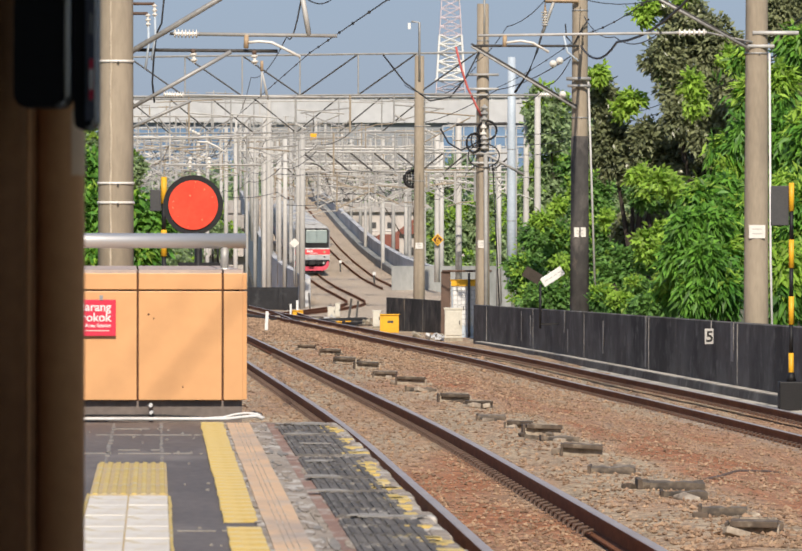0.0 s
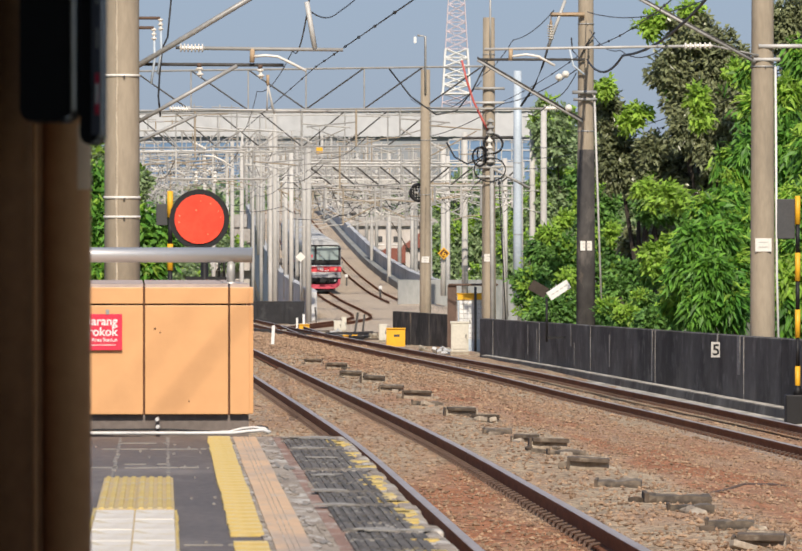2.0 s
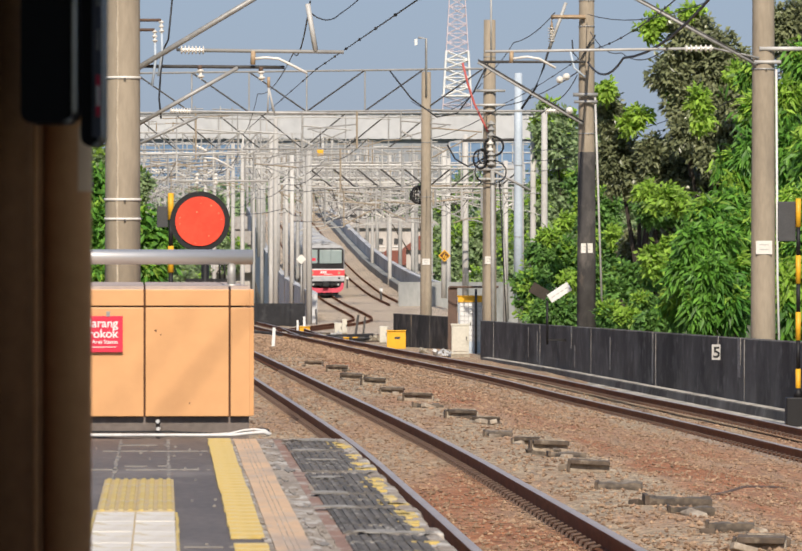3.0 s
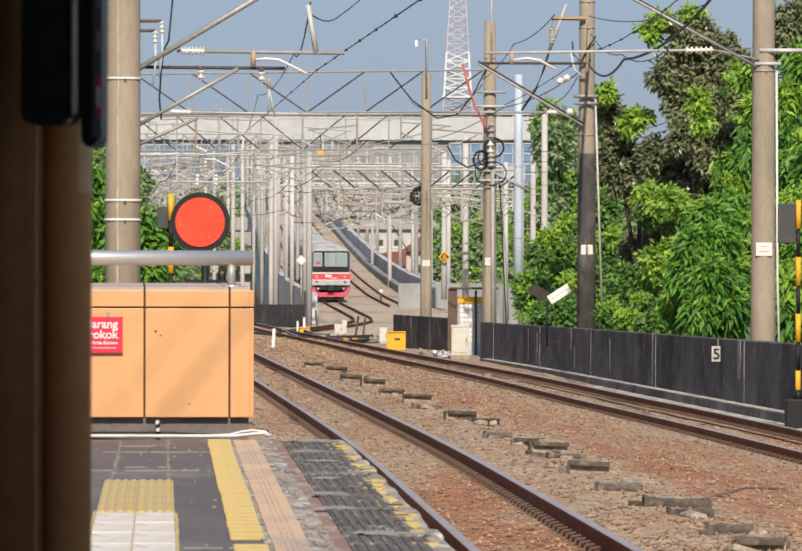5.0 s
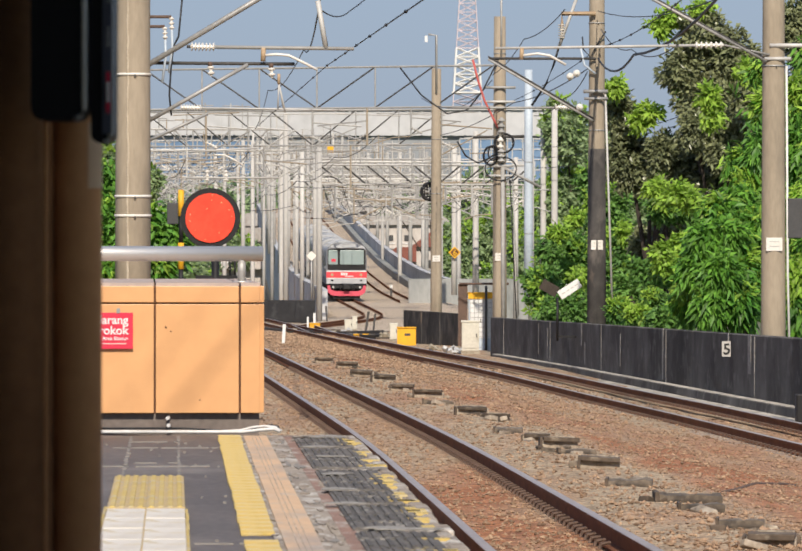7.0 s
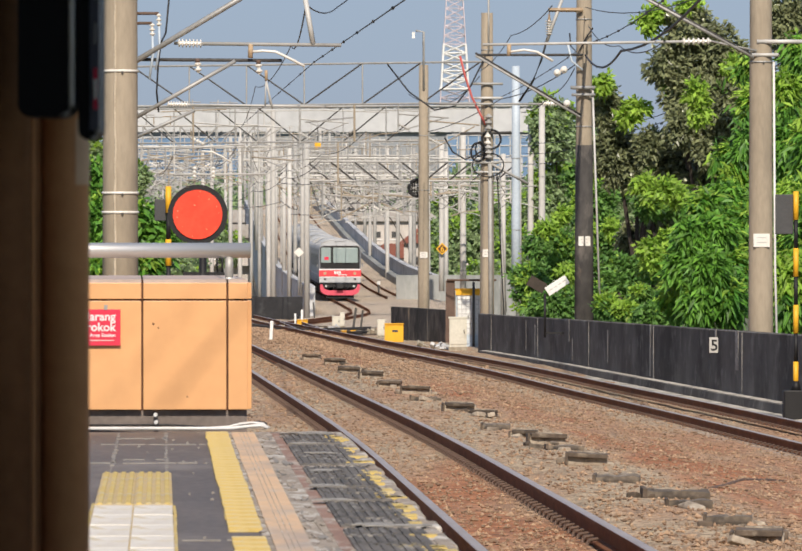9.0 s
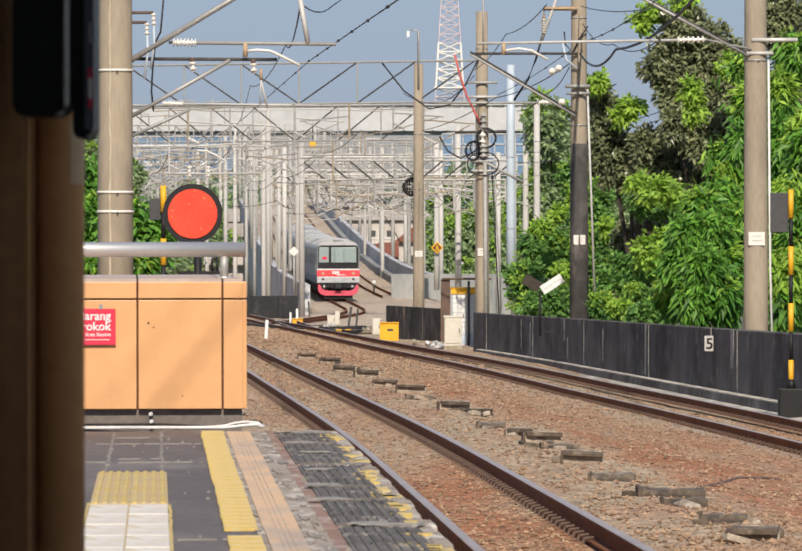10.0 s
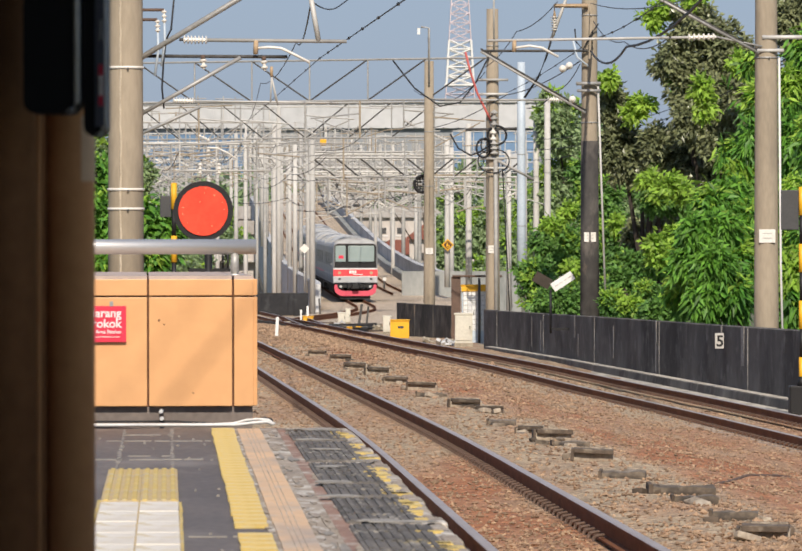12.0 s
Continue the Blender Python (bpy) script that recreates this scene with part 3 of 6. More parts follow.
    # mortar seams and lime runs where panels meet
    for y, w, z0, z1 in ((97.2, 0.5, -0.75, 0.0), (101.0, 0.2, -0.35, 0.0), (114.8, 0.3, -1.15, 0.0), (138.2, 0.35, -0.6, 0.0), (137.0, 0.2, -1.1, -0.5),
                         (150.5, 0.25, -1.1, -0.2), (126.0, 0.2, -1.0, -0.2), (154.0, 0.25, -1.0, -0.1)):
        block("lime_run", (wall_x(y) - 0.003, y, wall_top(y) + (z0 + z1) / 2), (0.014, w, z1 - z0), LIME, root, "pale lime run",
              m=Matrix.Translation((wall_x(y), y, 0)) @ Matrix.Rotation(0.044, 4, "Z") @ Matrix.Translation((-wall_x(y), -y, 0)))
    return root


parapet()


def far_parapet():
    root = thing("wall_end", (0, 0, 0), "short black-stained concrete wall at the track side", "wall", kind="structure")
    for k in range(3):
        a, b = spot(9.6 - 3.6 * k, 0, 197 + 4 * k), spot(9.6 - 3.6 * (k + 1) + 0.1, 0, 197 + 4 * (k + 1))
        bm = bmesh.new()
        m = Matrix.Translation(((a.x + b.x) / 2, (a.y + b.y) / 2, -0.95)) @ Matrix.Rotation(math.atan2(b.y - a.y, b.x - a.x), 4, "Z")
        box(bm, (0, 0, 0), ((b - a).length - 0.03, 0.18, 1.42), m, 0.02)
        part("wall_panel", bm, BLACKWALL, root)


far_parapet()


def ramp_walls():
    """Grey concrete walls on both sides of the climbing line."""
    for name, off, y0, y1, h in (("wall_ramp_outer", 7.0, 352, 700, 1.5), ("wall_ramp_inner", -2.9, 301, 640, 1.4)):
        root = thing(name, (0, 0, 0), "weathered grey concrete side wall of the climbing line", "wall", kind="structure")
        ys = np.arange(y0, y1, 12.0)
        for i, y in enumerate(ys):
            v, f, _ = sweep([Vector((ramp_x(t) + off, t, ramp_z(t) + h)) for t in (y + 0.05, y + 6, y + 11.95)],
                            [(-0.15, -6), (-0.15, -0.15), (-0.22, -0.15), (-0.22, 0), (0.22, 0), (0.22, -6)], None, [0] * 6)
            n = len(v) // 3
            f += [tuple(range(n))[::-1], tuple(range(2 * n, 3 * n))]
            mesh_of("wall_panel", v, f, GREYWALL, root)
        if off > 0:
            v, f, _ = sweep([Vector((ramp_x(t) + off - 0.3, t, ramp_z(t) + 0.42)) for t in np.arange(y0, y1, 6)],
                            [(-0.45, -1), (-0.45, -0.06), (-0.40, 0), (0.1, 0), (0.1, -1)], None, [0] * 5)
            mesh_of("cable_trough", v, f, STAINWALL, root)
            for k in range(4):
                t = y0 + 4 + 11 * k
                block("trough_cover", (ramp_x(t) + off - 0.62, t, ramp_z(t) + 0.36), (0.66, 4.2, 0.36), STAINWALL, root, bevel=0.03)


ramp_walls()
block_wall = thing("wall_abutment", (0, 0, 0), "grey concrete abutment wall at the foot of the climbing line", "wall", kind="structure")
block("wall_panel", (6.66, 352, -1.6), (13.68, 0.4, 3.9), STAINWALL, block_wall)
block("wall_panel", (-7.35, 304, -1.45), (3.3, 0.4, 1.5), TARBLACK, block_wall, "black-stained wall panel")


# ---- platform ----
PLAT = 0.95
TURN = math.atan(0.0465)


def platform():
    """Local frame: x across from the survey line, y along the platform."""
    root = thing("platform", (0, 0, 0), "worn grey station platform with tactile strips", "platform", kind="structure", turn=TURN)
    block("slab", (-3.52, 3.05, PLAT - 0.65), (9.2, 55.9, 1.3), DECK, root, "dark grey worn paving")
    rnd = random.Random(7)
    # worn mortar left standing in broken lengths between the paving slabs
    for q, y0, y1 in ((-1.2, 20, 30.6), (-0.87, 20, 30.6), (-0.55, 20, 30.6), (-0.25, 25.2, 30.7), (0.03, 25.2, 30.7)):
        y = y0
        while y < y1:
            n = rnd.uniform(0.25, 0.9)
            block("mortar", (q + rnd.uniform(-0.003, 0.003), y + n / 2, PLAT + 0.001), (rnd.uniform(0.010, 0.022), n, 0.006), GROUT, root)
            y += n + rnd.uniform(0.0, 0.22)
    for y, x0, x1 in ((29.9, -0.25, 0.03), (28.95, -2.5, 0.25), (26.45, -2.5, 0.24), (26.9, -0.2, 0.02), (19.4, 0.08, 0.55)):
        x = x0
        while x < x1:
            n = min(rnd.uniform(0.08, 0.3), x1 - x)
            block("mortar", (x + n / 2, y + rnd.uniform(-0.04, 0.04), PLAT + 0.001), (n, rnd.uniform(0.05, 0.12), 0.006), GROUT, root)
            x += n + rnd.uniform(0.0, 0.06)
    # guiding strip: ribbed yellow at its end, white before it
    for k in range(2):
        for c in range(2):
            ob = block("tactile_tile", (0, 0, 0.006), (0.1675, 1.548, 0.012), PALEYELLOW, root, "rubbed yellow ribbed tile", 0.002)
            ob.location = (-0.20 + 0.168 * c, 24.28 - 1.55 * k, PLAT + rnd.uniform(0, 0.002))
            for j in range(4):
                block("rib", (-0.061 + 0.0405 * j, 0, 0.013), (0.022, 1.545, 0.010), YELLOW, ob, bevel=0.003)
    block("tile_bed", (-0.116, 17.5, PLAT + 0.003), (0.338, 8.7, 0.012), PALEYELLOW, root, "yellow bedding between the white tiles")
    for k in range(11):
        for c in range(2):
            ob = block("tactile_tile", (0, 0, 0.006), (0.1625, 0.745, 0.014), CREAM, root, bevel=0.003)
            ob.location = (-0.20 + 0.168 * c, 21.44 - 0.785 * k + rnd.uniform(-0.012, 0.012), PLAT + rnd.uniform(0, 0.002))
    for _ in range(70):
        s = rnd.uniform(0.006, 0.016)
        block("mortar_crumb", (rnd.uniform(-1.1, 0.27), rnd.uniform(16.5, 30), PLAT + 0.003), (s, s * rnd.uniform(2, 6), 0.008), GROUT, root)
    for x0 in (-0.29, 0.058):
        y = 13.0
        while y < 21.9:
            n = rnd.uniform(0.2, 0.6)
            block("tactile_border", (x0, y + n / 2, PLAT + 0.004), (rnd.uniform(0.008, 0.016), n, 0.01), YELLOW, root)
            y += n
    # narrow yellow warning strip, ribbed across
    for a, b in ((30.75, 19.95), (19.45, 13.0)):
        y = a
        while y > b:
            bm = bmesh.new()
            box(bm, (rnd.uniform(-0.004, 0.004), 0, 0.005), (0.133 + rnd.uniform(-0.010, 0.006), 0.299, 0.010), None, 0.002)
            for j in range(4):
                box(bm, (0, -0.11 + 0.074 * j, 0.0105), (0.130, 0.034, 0.004))
            ob = part("tactile_tile", bm, YELLOW, root)
            ob.location = (0.332 + rnd.uniform(-0.003, 0.003), y - 0.15, PLAT + rnd.uniform(0, 0.003))
            y -= 0.3
    # faded orange strip, worn margins
    for y in np.arange(13.3, 30.6, 1.74):
        block("edge_strip", (0.49, y + 0.87, PLAT + 0.004), (0.140 + rnd.uniform(-0.004, 0.004), 1.735, 0.012), PEACH, root)
        for j in (-0.022, 0.0, 0.022):
            block("groove", (0.49 + j, y + 0.87, PLAT + 0.0103), (0.0025, 1.735, 0.0012), WORN, root)
    block("cement_margin", (0.612, 22.0, PLAT + 0.001), (0.10, 17.6, 0.006), WORN, root, "worn cement margin")
    block("cement_margin", (0.406, 22.0, PLAT + 0.0005), (0.03, 17.6, 0.006), WORN, root, "worn cement margin")
    block("red_margin", (0.690, 22.0, PLAT + 0.002), (0.062, 17.6, 0.006), REDBRICK, root, "worn red paving course")
    block("cement_margin", (0.89, 22.0, PLAT + 0.001), (0.37, 17.7, 0.008), WORN, root, "worn cement margin")
    # ribbed rubber edge pads with broken cement between
    for y0, y1 in ((28.8, 30.1), (26.0, 28.5), (23.55, 25.65), (22.25, 23.35), (20.2, 22.05), (17.6, 19.95), (15.0, 17.3)):
        y = y0
        while y < y1:
            n = min(rnd.uniform(0.5, 0.9), y1 - y)
            w = rnd.uniform(0.285, 0.325)
            bm = bmesh.new()
            box(bm, (0.71 + w / 2, y + n / 2, PLAT + 0.006), (w, n - 0.015, 0.016), None, 0.004)
            pad = part("rubber_pad", bm, RUBBER, root, "black ribbed rubber pad")
            for j in range(7):
                block("pad_rib", (0.735 + 0.04 * j, y + n / 2, PLAT + 0.016), (0.018, n - 0.06, 0.007), RUBBER, pad)
            y += n
            for j in range(6):
                block("pad_stud", (0.735 + 0.05 * j + rnd.uniform(-0.006, 0.006), y - 0.05, PLAT + 0.016), (0.022, 0.05, 0.008), RUBBER, pad)
        for k in range(8):
            yy = rnd.uniform(y0 + 0.1, y1 - 0.1)
            block("yellow_patch", (1.015 + rnd.uniform(-0.04, 0.03), yy, PLAT + 0.011), (rnd.uniform(0.04, 0.12), rnd.uniform(0.04, 0.18), 0.010), YELLOW, root)
    for k in range(14):
        block("worn_pad", (0.74 + 0.30 * rnd.random(), 30.05 + 0.5 * rnd.random(), PLAT + 0.008), (rnd.uniform(0.05, 0.12), rnd.uniform(0.08, 0.2), 0.012), rnd.choice((OLDBLOCK, OLDFOOT, RUBBER)), root, bevel=0.003)
    for y in np.arange(13.0, 30.6, 0.42):
        block("edge_nosing", (1.062 + rnd.uniform(-0.010, 0.012), y + 0.2, PLAT - 0.03), (rnd.uniform(0.04, 0.075), 0.415, 0.085), WORN, root, bevel=0.012)
    # thin cement films left by floods of the track, ragged at their edges
    def film(q, y, w, n, material, z):
        bm = bmesh.new()
        k = 9
        ring = []
        for i in range(k):
            r = rnd.uniform(0.55, 1.0)
            ring.append(bm.verts.new((w / 2 * r * math.cos(6.2832 * i / k), n / 2 * r * math.sin(6.2832 * i / k), 0)))
        bm.faces.new(ring)
        g = bmesh.ops.extrude_face_region(bm, geom=bm.faces[:])
        bmesh.ops.translate(bm, vec=(0, 0, -0.004), verts=[v for v in g["geom"] if isinstance(v, bmesh.types.BMVert)])
        ob = part("cement_film", bm, material, root)
        ob.location = (q, y, z)
    for _ in range(130):
        film(rnd.choice((0.405, 0.565, 0.585, 0.61, 0.64, 0.72)) + rnd.uniform(-0.02, 0.02), rnd.uniform(16.5, 30.4), rnd.uniform(0.015, 0.06), rnd.uniform(0.15, 0.9),
             rnd.choice((GROUT, WORN, WORN, OLDFOOT)), PLAT + 0.0068 + rnd.uniform(0, 0.0025))
    for y, q, w, n in ((27.3, 0.86, 0.27, 0.14), (25.75, 1.0, 0.14, 0.16), (25.1, 0.78, 0.2, 0.2), (23.42, 0.80, 0.22, 0.22), (22.15, 0.80, 0.24, 0.2), (20.1, 0.88, 0.36, 0.2), (28.6, 0.86, 0.25, 0.2), (30.2, 0.86, 0.3, 0.35)):
        for j in range(3):
            film(q + rnd.uniform(-0.06, 0.06), y + rnd.uniform(-0.08, 0.08), w * rnd.uniform(0.5, 1), n, LIME if j else GROUT, PLAT + 0.0225 + 0.001 * j)
    return root


platform()


def end_block():
    """The orange-clad block that closes the platform."""
    x0, x1 = -3.6, -0.92
    yf, d = 31.35, 5.0
    root = thing("platform_end_block", (x1, yf, 0), "orange panel-clad block with a dark base at the platform end", "parapet block", turn=TURN * 1.1)
    kx, ky = x1, yf
    x0, x1, yf = x0 - kx, 0.0, 0.0
    block("base", ((x0 + x1) / 2 + 0.0, yf + d / 2 + 0.03, 0.36), (x1 - x0 - 0.02, d, 1.42), BASEDARK, root, "dark stone base")
    block("core", ((x0 + x1) / 2, yf + d / 2 + 0.03, 1.46), (x1 - x0 - 0.05, d, 0.78), JOINT, root)
    edges = [x0, -1.63, -0.65, -0.13, x1]
    for a, b in zip(edges, edges[1:]):
        for z0, z1 in ((1.075, 1.742), (1.752, 1.852)):
            block("panel", ((a + b) / 2, yf, (z0 + z1) / 2), (b - a - 0.012, 0.05, z1 - z0), CLAD, root, bevel=0.004)
        block("cap_panel", ((a + b) / 2, yf + d / 2 + 0.02, 1.862), (b - a - 0.012, d + 0.08, 0.02), CLADTOP, root, "dusty cap panel")
    for k in range(6):
        for z0, z1 in ((1.075, 1.742), (1.752, 1.852)):
            block("panel", (x1 - 0.005, yf + 0.42 + 0.76 * k, (z0 + z1) / 2), (0.05, 0.75, z1 - z0), CLAD, root, bevel=0.004)
    for dx, z in ((0.067, 1.60), (0.098, 1.575), (0.275, 1.155)):
        bar("screw_hole", [(-0.65 + dx, -0.022, z), (-0.65 + dx, -0.027, z)], 0.007 if dx < 0.09 else 0.005, JOINT, root, n=10)
    rail = thing("handrail", (0, 0, 0), "thick brushed steel handrail on short posts", "handrail")
    bar("rail", [(-3.8, 32.0, 2.052), (-0.925, 32.0, 2.050)], 0.047, STEEL, rail, n=20)
    for x in (-1.06, -2.4, -3.6):
        bar("post", [(x, 32.0, 1.87), (x, 32.0, 2.02)], 0.026, GALV, rail, n=12)
        bar("flange", [(x, 32.0, 1.87), (x, 32.0, 1.88)], 0.06, STEEL, rail, n=14)


end_block()


def letters(text, size, loc, material, parent, name="lettering", rot=(90, 0, 0), bold=0.0):
    cu = bpy.data.curves.new(name, "FONT")
    cu.body, cu.size, cu.extrude, cu.align_x, cu.offset = text, size, 0.0008, "RIGHT", bold
    tmp = new(name, cu)
    dg = bpy.context.evaluated_depsgraph_get()
    me = bpy.data.meshes.new_from_object(tmp.evaluated_get(dg))
    bpy.data.objects.remove(tmp)
    me.materials.clear()
    me.materials.append(material)
    ob = new(name, me)
    ob.location, ob.rotation_euler, ob.parent = loc, [radians(a) for a in rot], parent
    return ob


def no_smoking():
    root = thing("wall_sign", (-1.70, 31.273, 1.69), "red no-smoking sign with white lettering on the orange panels", "sign", turn=TURN * 1.1)
    block("board", (-0.165, -0.012, -0.111), (0.33, 0.006, 0.222), SIGNRED, root, bevel=0.002)
    letters("Dilarang", 0.073, (-0.03, -0.017, -0.068), WHITE, root, bold=0.0015)
    letters("Merokok", 0.073, (-0.03, -0.017, -0.132), WHITE, root, bold=0.0015)
    letters("di Area Stasiun", 0.031, (-0.03, -0.017, -0.168), WHITE, root, bold=0.0006)
    block("small_print", (-0.115, -0.016, -0.19), (0.15, 0.002, 0.005), CREAM, root)
    block("clip", (-0.09, -0.015, 0.012), (0.022, 0.012, 0.03), TRIM, root)


no_smoking()


def conduit():
    root = thing("conduit", (0, 0, 0), "white conduit with a dark cable along the block's base", "conduit")
    bar("pipe", [(-3.5, 31.2, 0.962), (-1.02, 31.2, 0.964), (-0.93, 31.2, 0.975), (-0.84, 31.22, 0.982), (-0.80, 31.22, 0.965)], 0.0105, PIPE, root)
    bar("pipe", [(-1.16, 31.23, 0.966), (-1.04, 31.23, 0.972), (-0.97, 31.24, 0.990), (-0.90, 31.24, 0.998), (-0.83, 31.24, 0.992), (-0.79, 31.24, 0.966)], 0.008, PIPE, root, "second white pipe, bent upwards")
    bar("cable", [(-3.5, 31.28, 0.975), (-1.4, 31.28, 0.983), (-1.03, 31.26, 0.963), (-0.93, 31.25, 0.99), (-0.85, 31.25, 1.005), (-0.81, 31.24, 0.995), (-0.80, 31.24, 0.965)],
        0.006, CABLE, root)
    for x, z in ((-1.487, 1.045), (-1.483, 1.0)):
        bar("spacer", [(x, 31.42, z), (x, 31.25, z)], 0.012, PIPE, root)


conduit()


def foreground_column():
    """A brown steel column under the station canopy with two display casings hung beside it."""
    y = 9.0
    root = thing("column", (-0.705, y, PLAT), "brown painted steel column in the shade of the canopy", "column")
    bar("tube", [(0, 0, 0), (0, 0, 4.2)], 0.076, TUBESHADED, root, "brown tube with shade put into its colour", n=28)
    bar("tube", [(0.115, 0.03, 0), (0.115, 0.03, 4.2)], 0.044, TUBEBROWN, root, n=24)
    # thin bright bar imitates the highlight between the two tubes
    bar("seam", [(0.066, -0.062, 0), (0.066, -0.062, 4.2)], 0.0035, TUBEBROWN, root, "thin bright bar standing in for a highlight", n=8)
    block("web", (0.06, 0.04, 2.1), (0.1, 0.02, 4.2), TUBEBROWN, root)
    bm = bmesh.new()
    arcs = [(0.115 + 0.0452 * math.cos(a), 0.03 + 0.0452 * math.sin(a)) for a in (-1.05, -0.9, -0.75, -0.6, -0.4, -0.2, 0.0)]
    lo = [bm.verts.new((x, yy, 1.215)) for x, yy in arcs]
    hi = [bm.verts.new((x, yy, 1.330)) for x, yy in arcs]
    for i in range(6):
        bm.faces.new((lo[i], lo[i + 1], hi[i + 1], hi[i])).smooth = True
    part("sticker", bm, PEACH, root, "faded tan sticker")
    for x0, x1, zb, yy in ((-0.640, -0.547, 2.275, 8.6), (-0.545, -0.508, 2.239, 8.7)):
        cas = thing("display_casing", (0, 0, 0), "black rounded display casing hung under the canopy, seen edge-on", "display", group="display casings")
        w = x1 - x0
        r = min(0.02, w * 0.4)
        out = [(x0, zb + 1.4), (x0, zb + r)] + [(x0 + r - r * math.cos(a), zb + r - r * math.sin(a)) for a in (0.4, 0.8, 1.2, 1.57)]
        out += [(x1 - r + r * math.sin(a), zb + r - r * math.cos(a)) for a in (0, 0.4, 0.8, 1.2, 1.57)] + [(x1, zb + 1.4)]
        bm = bmesh.new()
        slab(bm, out, yy, yy + 0.14)
        part("casing", bm, SCREEN, cas)
        bar("edge_trim", [(x1 - 0.003, yy - 0.002, zb + 1.39), (x1 - 0.003, yy - 0.002, zb + r), (x1 - r * 0.4, yy - 0.002, zb + r * 0.3), (x1 - r, yy - 0.002, zb)], 0.0045, TRIM, cas)
        if w < 0.05:
            block("side_panel", (x1 - 0.009, yy - 0.004, zb + 0.70), (0.016, 0.006, 1.37), CASESIDE, cas, "blue-grey side panel")
            block("side_label", (x1 - 0.007, yy - 0.009, zb + 0.085), (0.006, 0.003, 0.070), SIGNRED, cas, "red and white label strip")
            block("label_field", (x1 - 0.007, yy - 0.011, zb + 0.085), (0.005, 0.003, 0.034), WHITE, cas)
            for k in range(3):
                block("label_bar", (x1 - 0.007, yy - 0.008, zb + 0.18 + 0.075 * k), (0.003, 0.003, 0.035), TRIM, cas)
        bar("hanger", [((x0 + x1) / 2, yy + 0.07, zb + 1.39), ((x0 + x1) / 2, yy + 0.07, 5.2)], 0.015, SCREEN, cas)


foreground_column()
# out-of-view roof and walls, added and sized to keep sun off the column
canopy = thing("canopy", (0, 0, 0), "unseen grey sheet canopy added to shade the column", "canopy", kind="structure")
block("roof", (-2.2, -8.0, 5.26), (9.8, 38.0, 0.12), GALV, canopy)
block("back_wall", (-7.0, -8.0, 3.0), (0.15, 38.0, 4.4), GREYWALL, canopy)
block("end_wall", (-2.2, -27.0, 3.0), (9.8, 0.15, 4.4), GREYWALL, canopy)


# ---- poles, arms, portals ----
def insulator(bm, a, b, r, n=6):
    """A turned stack of sheds in one piece."""
    a, b = Vector(a), Vector(b)
    d = (b - a).normalized()
    up = Vector((0, 0, 1)) if abs(d.z) < 0.9 else Vector((1, 0, 0))
    e = d.cross(up).normalized()
    g = e.cross(d)
    rings = []
    prof = [(0, 0.3)]
    for i in range(n):
        prof += [((i + 0.15) / n, 0.42), ((i + 0.35) / n, 1.0), ((i + 0.55) / n, 0.95), ((i + 0.8) / n, 0.42)]
    prof.append((1, 0.3))
    for t, k in prof:
        rings.append([bm.verts.new(a + (b - a) * t + (e * math.cos(0.6283 * j) + g * math.sin(0.6283 * j)) * r * k) for j in range(10)])
    for q, w in zip(rings, rings[1:]):
        for j in range(10):
            bm.faces.new((q[j], q[(j + 1) % 10], w[(j + 1) % 10], w[j]))
    bm.faces.new(rings[0][::-1]), bm.faces.new(rings[-1])


def pole(loc, height, r0, r1, material, label, bands=(), plate=None, lower=None, band=GALV):
    root = thing("catenary_pole", loc, label, "pole", group="catenary poles")
    bm = bmesh.new()
    tube(bm, [(0, 0, 0), (0, 0, height * 0.33), (0, 0, height * 0.66), (0, 0, height)], r0, 24, r1)
    part("shaft", bm, material, root)
    for z in bands:
        k = r0 + (r1 - r0) * z / height
        bar("clamp_band", [(0, 0, z - 0.016), (0, 0, z + 0.016)], k + 0.013, band, root, n=24)
        bar("clamp_bolt", [(0.04, -k - 0.03, z - 0.02), (0.04, -k, z - 0.02)], 0.014, DARKSTEEL, root, n=8)
    if plate:
        k = r0 + (r1 - r0) * plate / height
        block("plate", (0, -k - 0.004, plate), (k * 1.35, 0.012, k * 1.1), PORC, root, "small white plate")
        for j in range(2):
            block("plate_mark", (0, -k - 0.013, plate + 0.05 - 0.09 * j), (k * 0.8, 0.004, 0.014), GALV_PALE, root)
    if lower:
        z0, z1 = lower
        bar("painted_lower_part", [(0, 0, z0), (0, 0, z1)], r0 + 0.01, BLACKWALL, root, "black-painted lower part", n=24, r1=r0 + (r1 - r0) * z1 / height + 0.01)
    return root


pole((-3.59, 66, -0.6), 11.5, 0.238, 0.205, CONC, "tan concrete mast with clamp bands behind the platform end", (3.14, 3.39, 4.96), band=PORC)
_r = random.Random(5)
bar("casting_seam", [(-0.055 + _r.uniform(-0.007, 0.007), -0.238 + 0.00287 * z + 0.0155 + _r.uniform(-0.0015, 0.0015), z) for z in np.arange(0.2, 11.2, 0.13)],
    0.0185, SEAM, bpy.data.objects["catenary_pole"], "rough pale casting seam", n=7)
p2 = pole((6.83, 96.5, -3.5), 15, 0.250, 0.190, CONC, "tan concrete mast behind the black parapet", (9.1,), 5.74)
p3 = pole((5.02, 138.5, -4.0), 17, 0.262, 0.190, CONC, "concrete mast with a black-painted lower part", (4.6, 9.4, 12.3, 13.0), 6.3, (2.0, 8.9))
